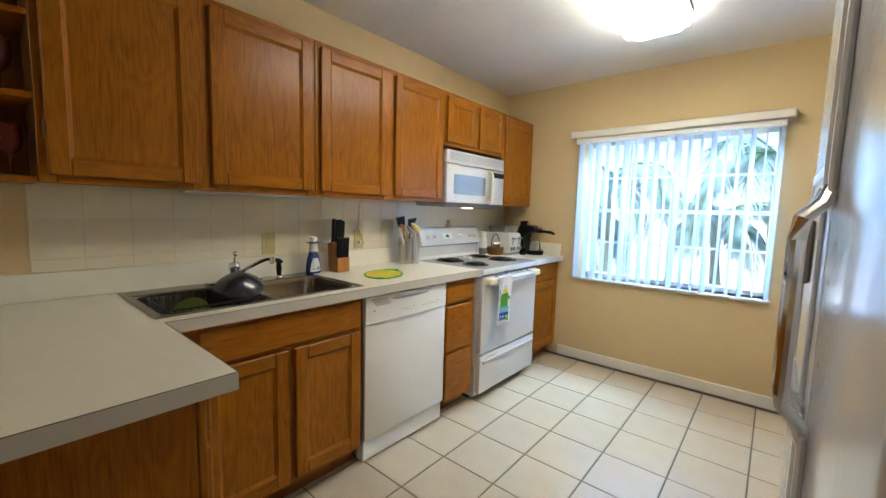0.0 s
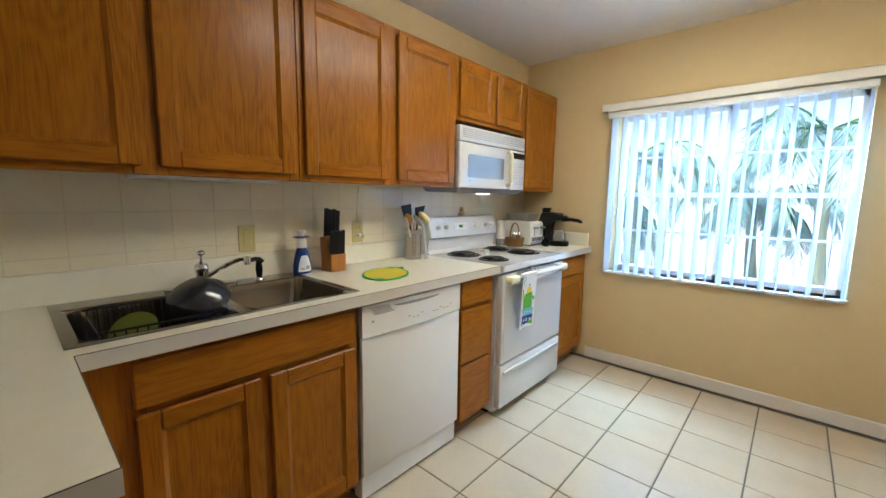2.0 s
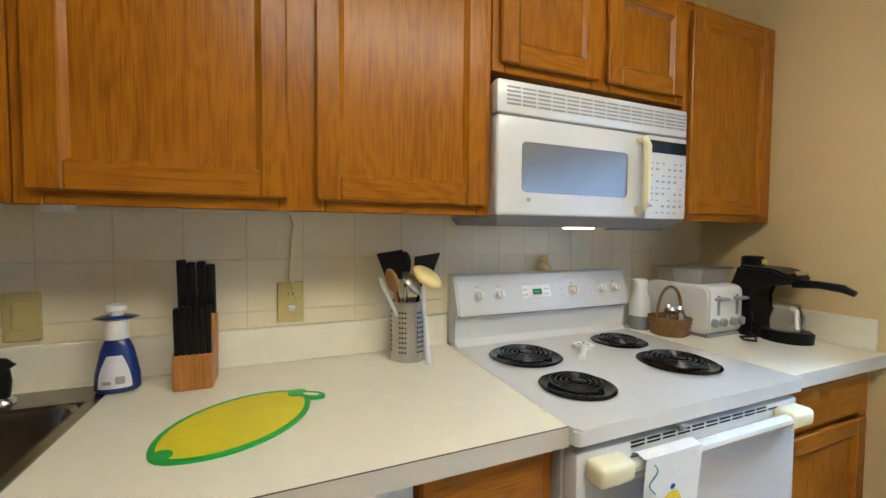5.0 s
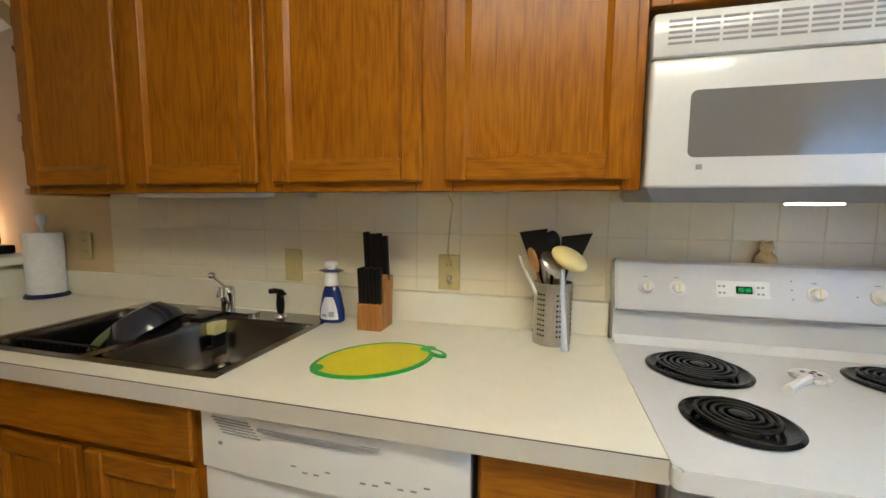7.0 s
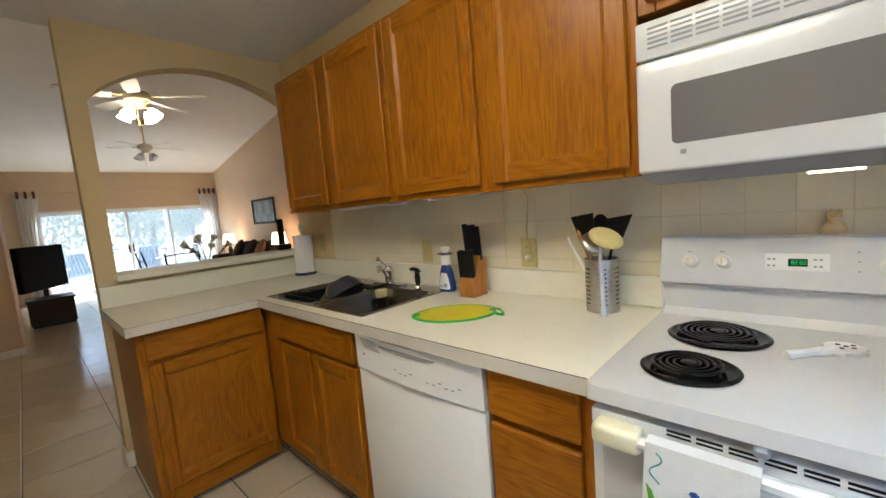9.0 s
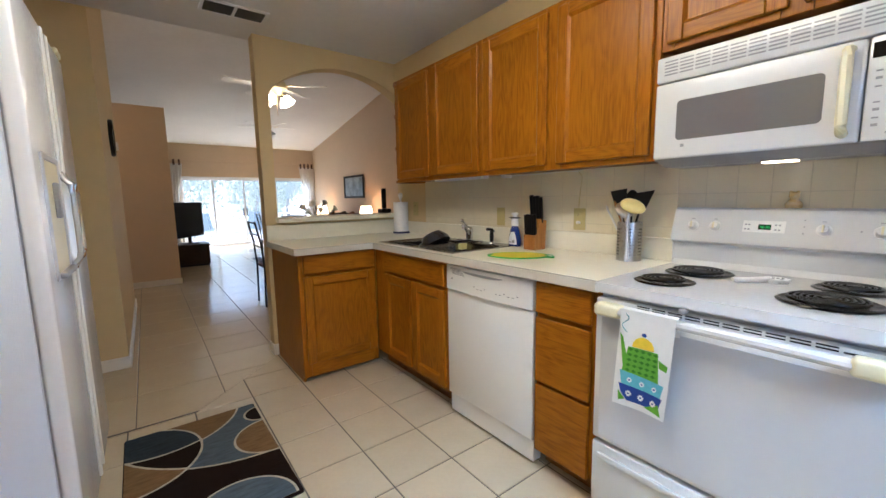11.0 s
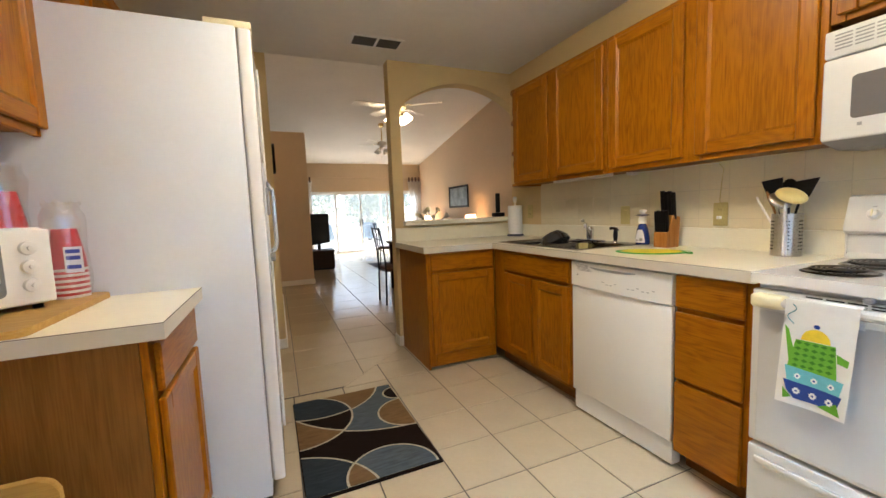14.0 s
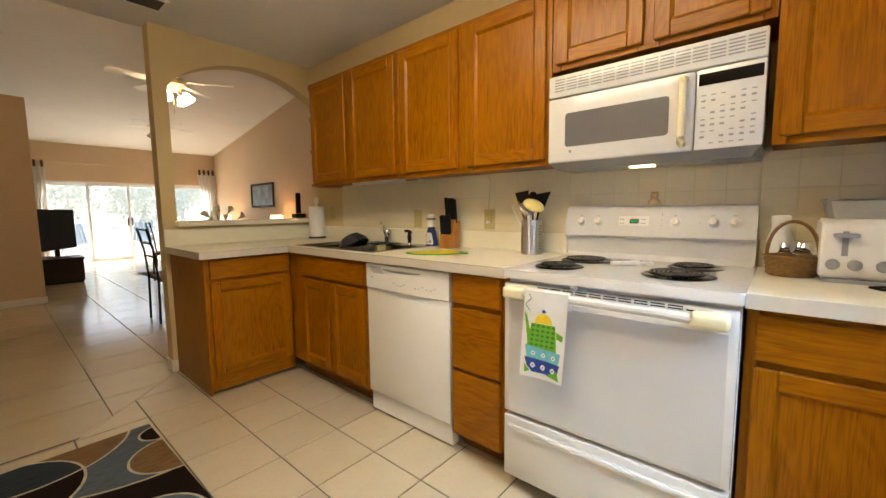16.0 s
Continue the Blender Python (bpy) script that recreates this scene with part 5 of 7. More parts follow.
tool("turner", (0.01, -0.01, 0.01), (0.0, 0.042, 0.235), BLACK, "turner", label="black slotted turner in the utensil holder")
tool("spoon", (-0.02, 0.01, 0.01), (0.015, -0.05, 0.22), WOODS, "spoon", label="brown wooden spoon in the utensil holder")
tool("spoon", (0.0, -0.02, 0.01), (0.036, -0.022, 0.225), STEEL, "ladle", label="large steel serving spoon in the utensil holder")
tool("fork", (0.01, 0.02, 0.01), (0.035, -0.078, 0.21), WPLA, "fork", label="white plastic fork in the utensil holder")
tool("spoon", (-0.01, 0.0, 0.01), (-0.02, -0.005, 0.265), BLACK, "spoon", label="black plastic spoon in the utensil holder")
# ladle hooked over the rim, its handle hanging outside
ld = thing("ladle", UC + Vector((0.07, 0.035, 0)), "yellow ladle with a clear handle hung over the rim", "utensil")
part("handle", tube(bmesh.new(), [UC + Vector((0.085, 0.035, 0.004)), UC + Vector((0.082, 0.033, 0.03)), UC + Vector((0.068, 0.024, 0.18)), UC + Vector((0.06, 0.024, 0.225))], 0.006, 8, [0.011, 0.009, 0.006, 0.006]), material("frosted_plastic", (0.62, 0.64, 0.70), 0.25, coat=0.3), ld)
b = bmesh.new()
bmesh.ops.create_uvsphere(b, u_segments=20, v_segments=12, radius=0.05, matrix=Matrix.Translation(UC + Vector((0.058, 0.04, 0.255))) @ pose(0, 0, 0, -30, 35, 0) @ Matrix.Diagonal((0.8, 1.1, 0.42, 1)))
part("bowl", b, material("pale_yellow_plastic", (0.80, 0.66, 0.26), 0.4), ld)

def plate_cover(name, y, z, kind, label, x=0.0075):
    t = thing(name, (x, y, z), label, "outlet" if kind == "outlet" else "switch")
    part("cover", lbox(side((x, y - 0.037, z - 0.06), X), (0, 0, 0), (0.074, 0.12, 0.006), 0.003), IVORY, t)
    if kind == "outlet":
        for dz in (-0.03, 0.018):
            s = part("socket", prism(bmesh.new(), rrect(-0.016, 0.016, -0.013, 0.013, 0.009), 0.002, side((x + 0.006, y, z + dz + 0.006), X)), IVORY, t)
            for dy in (-0.006, 0.006):
                part("slot", lbox(side((x + 0.008, y + dy - 0.001, z + dz + 0.003), X), (0, 0, 0), (0.002, 0.009, 0.0006)), BLACK, s, smooth=0)
    else:
        part("rocker", lbox(side((x + 0.006, y - 0.017, z - 0.033), X), (0, 0, 0), (0.034, 0.066, 0.004), 0.002), IVORY, t)
    return t
IVORY = material("ivory_plastic", (0.56, 0.47, 0.19), 0.4, var=0.05)
plate_cover("wall_outlet", -0.510, 1.098, "outlet", "ivory duplex outlet with a white plug")
plate_cover("wall_switch", -1.113, 1.098, "switch", "ivory rocker switch on the backsplash")
plate_cover("wall_outlet", -2.16, 1.14, "outlet", "ivory outlet beside the paper towels")
pl = thing("power_plug", (0.02, -0.51, 1.086), "white plug and cord in the outlet", "plug")
part("plug", box(bmesh.new(), (0.0158, -0.517, 1.073), (0.036, -0.498, 1.089), 0.004, 2), WPLA, pl)
part("cord", tube(bmesh.new(), [(0.034, -0.505, 1.081), (0.045, -0.495, 1.066), (0.03, -0.48, 1.072), (0.012, -0.515, 1.17), (0.010, -0.508, 1.26), (0.010, -0.50, 1.33), (0.03, -0.51, 1.356)], 0.0022, 6), IVORY, pl)

# under-cabinet strip light
us = thing("strip_light", (0.12, -1.28, 1.345), "slim white under-cabinet strip light, switched off", "lamp")
part("housing", box(bmesh.new(), (0.17, -1.56, 1.345), (0.235, -1.06, 1.3735), 0.004, 2), WPLA, us)
part("end_block", box(bmesh.new(), (0.02, -1.045, 1.35), (0.08, -1.0, 1.3735), 0.003), WPLA, us)
part("cord", tube(bmesh.new(), [(0.05, -1.0, 1.36), (0.04, -0.8, 1.357), (0.045, -0.6, 1.36), (0.03, -0.51, 1.357)], 0.002, 5), WPLA, us)

pt = thing("paper_towels", (0.07, -2.32, CT1), "white paper towel roll standing in a clear holder", "paper towels")
PTC = (0.075, -2.31, CT1 + 0.0005)
part("base", lathe(bmesh.new(), [(0.076, 0), (0.078, 0.006), (0.07, 0.016)], PTC, 28), material("dark_blue_base", (0.02, 0.03, 0.10), 0.4), pt, "dark blue base")
part("roll", lathe(bmesh.new(), [(0.064, 0.0165), (0.066, 0.03), (0.066, 0.275), (0.064, 0.28), (0.018, 0.28), (0.017, 0.27)], PTC, 30), material("tissue_paper", (0.82, 0.82, 0.82), 0.95, bump=0.4, bscale=120), pt)
part("knob", lathe(bmesh.new(), [(0.006, 0.27), (0.008, 0.30), (0.018, 0.325), (0.02, 0.35), (0.008, 0.362)], PTC, 16), WPLA, pt)
ph = thing("cordless_phone", (0.12, -2.55, 1.10), "black cordless phone upright on its base", "phone")
part("phone_base", box(bmesh.new(), (0.06, -2.60, 1.1005), (0.16, -2.51, 1.14), 0.008, 2), BLACK, ph)
part("handset", box(bmesh.new(), (0.085, -2.575, 1.1405), (0.13, -2.55, 1.33), 0.008, 2), BLACK, ph)

# figurine and spoon rest on the range
b = lathe(bmesh.new(), [(0.024, 0), (0.026, 0.012), (0.022, 0.02), (0.016, 0.026), (0.012, 0.032), (0.017, 0.042), (0.014, 0.052), (0.004, 0.058)], (0.035, 0.392, 1.1685), 18)
for dy in (-0.010, 0.010):
    bmesh.ops.create_uvsphere(b, u_segments=8, v_segments=6, radius=0.006, matrix=Matrix.Translation((0.035, 0.392 + dy, 1.1685 + 0.056)))
solid("figurine", b, material("glazed_yellow", (0.62, 0.36, 0.06), 0.25, var=0.4, scale=40, dark=(0.75, 0.68, 0.5)), "small yellow ceramic animal figurine on the range console", "figurine")
sr = thing("spoon_rest", (0.29, 0.40, 0.924), "white ceramic spoon rest with dark spots", "spoon rest")
b = prism(bmesh.new(), [(0.036 * math.cos(a * math.pi / 10) * (1 + 0.12 * math.cos(3 * a)), 0.036 * math.sin(a * math.pi / 10) * (1 + 0.12 * math.sin(2 * a))) for a in range(20)], 0.012, Matrix.Translation((0.235, 0.405, 0.9235)))
bmesh.ops.bevel(b, geom=[e for e in b.edges if all(v.co.z > 0.93 for v in e.verts)], offset=0.004, segments=2, affect="EDGES")
part("dish", b, WPLA, sr)
part("handle", tube(bmesh.new(), [(0.255, 0.39, 0.931), (0.30, 0.345, 0.931), (0.335, 0.31, 0.930)], 0.010, 8, [0.013, 0.009, 0.011]), WPLA, sr)
for x, y in ((0.225, 0.395), (0.24, 0.42), (0.22, 0.42), (0.25, 0.40), (0.232, 0.408)):
    part("spot", cyl(bmesh.new(), (x, y, 0.9350), (x, y, 0.9362), 0.005, seg=10), BLACK, sr)

# basket, bottle, toaster with a box on it, coffee maker
WICK = material("brown_wicker", (0.24, 0.13, 0.035), 0.6, var=0.4, scale=60, bump=0.6, bscale=150)
bk = thing("wicker_basket", (0.20, 0.86, CT1), "small brown wicker basket with glass jars", "basket")
BC = Vector((0.20, 0.862, CT1 + 0.0005))
for j in range(9):
    r = 0.062 + 0.0012 * j
    part("weave", tube(bmesh.new(), [BC + Vector(((r + 0.003 * (-1) ** (k + j)) * math.cos(k * math.pi / 12), (r + 0.003 * (-1) ** (k + j)) * math.sin(k * math.pi / 12), 0.006 + j * 0.0075)) for k in range(25)], 0.0042, 6), WICK, bk)
part("bottom", cyl(bmesh.new(), BC, BC + Vector((0, 0, 0.006)), 0.062, seg=24), WICK, bk)
part("handle", tube(bmesh.new(), [BC + Vector((0.0, 0.068 * math.cos(a * math.pi / 14), 0.05 + 0.135 * math.sin(a * math.pi / 14) ** 0.8)) for a in range(15)], 0.006, 8), WICK, bk)
for i, (dx, dy) in enumerate(((0.025, -0.02), (-0.02, 0.02), (0.02, 0.03))):
    j = thing("glass_jar", BC + Vector((dx, dy, 0.006)), "small clear glass jar in the basket", "jar", "jars in the basket")
    g = part("jar_body", lathe(bmesh.new(), [(0.02, 0.0), (0.021, 0.07), (0.014, 0.08), (0.014, 0.085)], BC + Vector((dx, dy, 0.0065)), 16), glass("jar_glass"), j)
    g.visible_shadow = False
    part("stopper", lathe(bmesh.new(), [(0.012, 0.085), (0.015, 0.092), (0.010, 0.105)], BC + Vector((dx, dy, 0.0065)), 12), CHROME, j)
wb = thing("white_bottle", (0.09, 0.835, CT1), "white plastic bottle with a clear lower half", "bottle")
part("lower", lathe(bmesh.new(), [(0.036, 0), (0.038, 0.01), (0.037, 0.05), (0.036, 0.055)], (0.09, 0.828, CT1 + 0.0005), 22), material("grey_clear_plastic", (0.45, 0.45, 0.44), 0.2, trans=0.4), wb)
part("upper", lathe(bmesh.new(), [(0.038, 0.0552), (0.040, 0.07), (0.038, 0.12), (0.027, 0.15), (0.026, 0.175), (0.029, 0.18), (0.028, 0.20), (0.02, 0.204)], (0.09, 0.828, CT1 + 0.0005), 22), WPLA, wb)

ts = thing("toaster", (0.17, 1.03, CT1), "white four-slot toaster with grey dials", "toaster")
b = bmesh.new()
prism(b, rrect(0.04, 0.31, 0.012, 0.195, 0.03, 4), 0.215, Matrix(((1, 0, 0, 0.0), (0, 0, 1, 0.925), (0, 1, 0, CT1), (0, 0, 0, 1))))
bmesh.ops.bevel(b, geom=[e for e in b.edges if abs(e.verts[0].co.y - e.verts[1].co.y) < 1e-4], offset=0.008, segments=2, affect="EDGES")
part("shell", b, WPLA, ts)
part("base", box(bmesh.new(), (0.05, 0.935, CT1 + 0.0005), (0.30, 1.13, CT1 + 0.0125)), GREY, ts)
for y in (0.978, 1.085):
    part("slot_plate", lbox(side((0.3102, y - 0.007, CT1 + 0.085), X), (0, 0, 0), (0.014, 0.075, 0.0015)), GREY, ts, smooth=0)
    part("lever", box(bmesh.new(), (0.3105, y - 0.028, CT1 + 0.142), (0.338, y + 0.028, CT1 + 0.154), 0.005, 2), GREY, ts)
    for dy in (-0.024, 0.024):
        part("dial", lathe(bmesh.new(), [(0.017, 0), (0.015, 0.012), (0.012, 0.014)], m=side((0.3104, y + dy, CT1 + 0.058), X), seg=16), GREY, ts)
part("cord", tube(bmesh.new(), [(0.31, 1.13, CT1 + 0.03), (0.37, 1.10, CT1 + 0.006), (0.40, 1.05, CT1 + 0.0045), (0.37, 1.03, CT1 + 0.0045), (0.34, 1.06, CT1 + 0.0045), (0.36, 1.14, CT1 + 0.0045)], 0.004, 6), BLACK, ts)
b = bmesh.new()
rings = [[b.verts.new((x, y, CT1 + 0.1965 + z)) for x, y in rrect(0.07 - e, 0.25 + e, 0.945 - e, 1.14 + e, 0.03, 4)] for e, z in ((0.0, 0.0), (0.012, 0.055), (0.018, 0.057), (0.018, 0.062))]
for p, q in zip(rings, rings[1:]):
    for k in range(len(p)):
        b.faces.new((p[k], p[(k + 1) % len(p)], q[(k + 1) % len(p)], q[k]))
b.faces.new(rings[0])
bmesh.ops.solidify(b, geom=b.faces[:], thickness=0.0015)
solid("food_container", b, material("cloudy_plastic", (0.72, 0.71, 0.66), 0.3, trans=0.35), "cloudy plastic food container on top of the toaster", "container")

cm = thing("coffee_maker", (0.28, 1.19, CT1), "black coffee maker with a small glass carafe", "coffee maker")
b = bmesh.new()
prism(b, [(0.14, 0.0), (0.25, 0.0), (0.25, 0.05), (0.225, 0.14), (0.24, 0.18), (0.34, 0.195), (0.35, 0.225), (0.30, 0.245), (0.19, 0.25), (0.16, 0.15)], 0.145, Matrix(((1, 0, 0, 0.0), (0, 0, 1, 1.115), (0, 1, 0, CT1 + 0.0005), (0, 0, 0, 1))))
bmesh.ops.bevel(b, geom=b.edges[:], offset=0.008, segments=2, affect="EDGES")
part("housing", b, BLACK, cm)
part("hot_plate", lathe(bmesh.new(), [(0.072, 0), (0.074, 0.03), (0.066, 0.036), (0.03, 0.036)], (0.315, 1.187, CT1 + 0.0005), 26), BLACK, cm)
part("tank_cap", lathe(bmesh.new(), [(0.036, 0.246), (0.036, 0.275), (0.03, 0.283), (0.01, 0.284)], (0.205, 1.185, CT1), 22), BLACK, cm)
part("cap_badge", box(bmesh.new(), (0.2405, 1.17, CT1 + 0.255), (0.243, 1.20, CT1 + 0.272)), material("yellow_badge", (0.6, 0.5, 0.05), 0.5), cm, smooth=0)
part("filter_handle", tube(bmesh.new(), [(0.33, 1.187, CT1 + 0.198), (0.40, 1.187, CT1 + 0.20), (0.455, 1.187, CT1 + 0.195), (0.485, 1.187, CT1 + 0.182)], 0.012, 8, [0.016, 0.012, 0.013, 0.009]), BLACK, cm)
part("chrome_band", box(bmesh.new(), (0.33, 1.15, CT1 + 0.226), (0.356, 1.225, CT1 + 0.238), 0.005), CHROME, cm)
cf = part("carafe", lathe(bmesh.new(), [(0.045, 0.037), (0.048, 0.05), (0.047, 0.085), (0.034, 0.115), (0.036, 0.125)], (0.315, 1.187, CT1), 24), glass("carafe_glass", (0.9, 0.9, 0.9)), cm)
cm.location, cm.scale = (0.385, 1.19, CT1), (1.08, 1.0, 1.08)
part("carafe_handle", tube(bmesh.new(), [(0.345, 1.15, CT1 + 0.115), (0.37, 1.125, CT1 + 0.112), (0.372, 1.122, CT1 + 0.06), (0.352, 1.143, CT1 + 0.055)], 0.008, 8), WPLA, cf, "white handle")

# ---- ceiling light and vent ----
cl = thing("ceiling_light", (1.48, 0.05, CH - 0.09), "glowing white fluorescent ceiling light with rounded corners", "lamp")
b = prism(bmesh.new(), rrect(1.33, 1.655, -0.68, 0.52, 0.05, 6), 0.07, Matrix.Translation((0, 0, CH - 0.09)))
bmesh.ops.bevel(b, geom=[e for e in b.edges if all(v.co.z < CH - 0.085 for v in e.verts)], offset=0.03, segments=4, affect="EDGES")
part("diffuser", b, material("lit_diffuser", (1, 0.93, 0.8), 0.5, emit=LAMP_KITCHEN, ecol=(1.0, 0.87, 0.62)), cl, "glowing acrylic diffuser")
part("frame", prism(bmesh.new(), rrect(1.32, 1.665, -0.69, 0.53, 0.055, 6), 0.0195, Matrix.Translation((0, 0, CH - 0.02))), WPLA, cl)
DKG = material("dark_vent_slat", (0.07, 0.065, 0.06), 0.7)
vt = thing("ceiling_vent", (1.35, -2.16, CH - 0.012), "white ceiling vent with two dark grilles", "vent")
b = bmesh.new()
for a, b2 in (((1.16, -2.250), (1.545, -2.230)), ((1.16, -2.090), (1.545, -2.070)), ((1.16, -2.230), (1.18, -2.090)), ((1.525, -2.230), (1.545, -2.090)), ((1.343, -2.230), (1.362, -2.090))):
    box(b, (*a, CH - 0.010), (*b2, CH - 0.0005), 0.002)
part("frame", b, WPLA, vt)
part("backing", box(bmesh.new(), (1.18, -2.230, CH - 0.003), (1.525, -2.090, CH - 0.0006)), BLACK, vt)
for xs in ((1.18, 1.343), (1.362, 1.525)):
    for k in range(7):
        b = lbox(pose(xs[0], -2.222 + k * 0.0205, CH - 0.007, 40, 0, 0), (0, -0.006, -0.0006), (xs[1] - xs[0], 0.006, 0.0006))
        part("slat", b, DKG, vt, smooth=0)

# ---- rug ----
rug = thing("rug", (1.80, -1.29, 0), "dark brown rug with blue-grey and tan circles outlined in cream", "rug")
RM = Matrix.Translation((1.802, -1.266, 0.0005)) @ pose(0, 0, 0, 0, 0, 1.0) @ Matrix.Diagonal((1, 0.955, 1, 1))
RW, RL = 0.305, 0.485
pile = lambda n, c: material(n, c, 0.95, var=0.4, scale=14, stretch=(1, 6, 1), bump=0.8, bscale=300, spec=0.1)
RBR, RBL, RTN, RCR, RSL = pile("brown_pile", (0.016, 0.008, 0.005)), pile("blue_grey_pile", (0.11, 0.14, 0.16)), pile("tan_pile", (0.24, 0.14, 0.06)), pile("cream_pile", (0.58, 0.51, 0.37)), pile("slate_pile", (0.035, 0.046, 0.056))
part("pile_base", prism(bmesh.new(), rrect(-RW, RW, -RL, RL, 0.006, 2), 0.008, RM), RBR, rug, "dark brown pile")
def clip(poly, x0, x1, y0, y1):
    for ax, lim, sgn in ((0, x0, 1), (0, x1, -1), (1, y0, 1), (1, y1, -1)):
        res = []
        for i, p in enumerate(poly):
            q = poly[(i + 1) % len(poly)]
            a, b = sgn * (p[ax] - lim), sgn * (q[ax] - lim)
            if a >= 0:
                res.append(p)
            if a * b < 0:
                f = a / (a - b)
                res.append((p[0] + (q[0] - p[0]) * f, p[1] + (q[1] - p[1]) * f))
        poly = res
    return poly
RE = 0.004
# far end of the rug is at negative y
def round_poly(c, r):
    return [(c[0] + r * math.cos(k * math.pi / 30), c[1] + r * math.sin(k * math.pi / 30)) for k in range(60)]
def common(p, q):
    """The part of convex polygon p inside convex polygon q."""
    for i in range(len(q)):
        (ax, ay), (bx, by) = q[i], q[(i + 1) % len(q)]
        f = lambda v: (bx - ax) * (v[1] - ay) - (by - ay) * (v[0] - ax)
        res = []
        for j in range(len(p)):
            u, v = p[j], p[(j + 1) % len(p)]
            if f(u) >= 0:
                res.append(u)
            if f(u) * f(v) < 0:
                g = f(u) / (f(u) - f(v))
                res.append((u[0] + (v[0] - u[0]) * g, u[1] + (v[1] - u[1]) * g))
        p = res
        if not p:
            break
    return p
level = [0]
def patch(mat, *rings):
    """The field shared by one or two rings, with a cream line round it."""
    for shrink, m2, nm in ((0.0, RCR, "outline"), (0.011, mat, "field")):
        p = round_poly(rings[0][0], rings[0][1] - shrink)
        for c, r in rings[1:]:
            p = common(p, round_poly(c, r - shrink))
        p = clip(p, -RW + RE, RW - RE, -RL + RE, RL - RE)
        part(nm, prism(bmesh.new(), p, 0.0005, RM @ Matrix.Translation((0, 0, 0.0081 + 0.0006 * level[0]))), m2, rug, smooth=0)
        level[0] += 1
C1, C2, C3, C4 = ((0.288, -0.219), 0.302), ((-0.306, -0.612), 0.71), ((0.141, -0.587), 0.381), ((-0.306, -0.062), 0.175)
C5, C6, C7 = ((-0.314, -0.326), 0.09), ((-0.075, 0.459), 0.211), ((0.43, 0.579), 0.444)
patch(RBL, C2)
patch(RTN, C3)
patch(RTN, C1)
patch(RBR, C1, C2)
patch(RSL, C1, C3)
patch(RTN, C4)
patch(RBR, C5)
patch(RSL, C7)
patch(RBL, C6)
patch(RTN, C6, C7)

# dark red glass on the end shelves
RGL = material("dark_red_glass", (0.10, 0.006, 0.006), 0.08, coat=0.6)
for x, y, z in ((0.12, -2.085, 1.6395), (0.20, -2.055, 1.6395), (0.12, -2.09, 1.3815), (0.19, -2.045, 1.3815), (0.10, -2.065, 1.8895)):
    solid("red_goblet", lathe(bmesh.new(), [(0.028, 0), (0.028, 0.004), (0.005, 0.01), (0.005, 0.06), (0.026, 0.085), (0.032, 0.12), (0.028, 0.16), (0.026, 0.16), (0.028, 0.12), (0.004, 0.07)], (x, y, z), 18), RGL, "dark red stemmed glass on the end shelf", "glass", "red glasses")

# ---- living room ----
sd = thing("door_1", ((SX0 + SX1) / 2, BY, 0), "white-framed sliding glass doors to a bright screened patio", "door", kind="structure")
b = bmesh.new()
for x0, x1, z0, z1 in ((SX0, SX0 + 0.05, 0, SZ1), (SX1 - 0.05, SX1, 0, SZ1), (SX0 + 0.05, SX1 - 0.05, SZ1 - 0.05, SZ1), (SX0 + 0.05, SX1 - 0.05, 0, 0.025)):
    box(b, (x0, BY - 0.13, z0), (x1, BY - 0.02, z1), 0.003)
part("door_frame", b, VINYL, sd)
edges = (SX1 - 0.05, 0.39, -0.38, -1.24, SX0 + 0.05)
for i in range(4):
    xa, xb = edges[i + 1], edges[i]
    y = BY - (0.055 if i % 2 else 0.095)
    b = bmesh.new()
    for x0, x1, z0, z1 in ((xa - 0.02, xa + 0.025, 0.026, SZ1 - 0.051), (xb - 0.025, xb + 0.02 if i else xb, 0.026, SZ1 - 0.051), (xa + 0.025, xb - 0.025, 0.026, 0.085), (xa + 0.025, xb - 0.025, SZ1 - 0.1, SZ1 - 0.051)):
        box(b, (x0, y - 0.015, z0), (x1, y + 0.015, z1), 0.003)
    s = part("sash", b, VINYL, sd)
    g = part("pane", box(bmesh.new(), (xa + 0.025, y - 0.003, 0.085), (xb - 0.025, y + 0.003, SZ1 - 0.1)), GLASS, s)
    g.visible_shadow = False
    if i in (1, 2):
        part("handle", box(bmesh.new(), (-0.38 + (0.03 if i == 1 else -0.06), y + 0.0155, 0.85), (-0.38 + (0.06 if i == 1 else -0.03), y + 0.05, 1.06), 0.006), BLACK, s)

SHEER = bpy.data.materials.new("white_curtain")
SHEER.use_nodes = True
_t = SHEER.node_tree
_p = _t.nodes["Principled BSDF"]
_p.inputs["Base Color"].default_value, _p.inputs["Roughness"].default_value = (0.80, 0.76, 0.70, 1), 0.95
_q, _r, _w = [_t.nodes.new(k) for k in ("ShaderNodeBsdfTranslucent", "ShaderNodeMixShader", "ShaderNodeTexNoise")]
_q.inputs["Color"].default_value, _r.inputs[0].default_value, _w.inputs["Scale"].default_value = (0.85, 0.82, 0.78, 1), 0.45, 300
_t.links.new(_p.outputs[0], _r.inputs[1])
_t.links.new(_q.outputs[0], _r.inputs[2])
_t.links.new(_r.outputs[0], _t.nodes["Material Output"].inputs[0])
_u = _t.nodes.new("ShaderNodeBump")
_u.inputs["Strength"].default_value = 0.2
_t.links.new(_w.outputs[0], _u.inputs["Height"])
_t.links.new(_u.outputs[0], _p.inputs["Normal"])
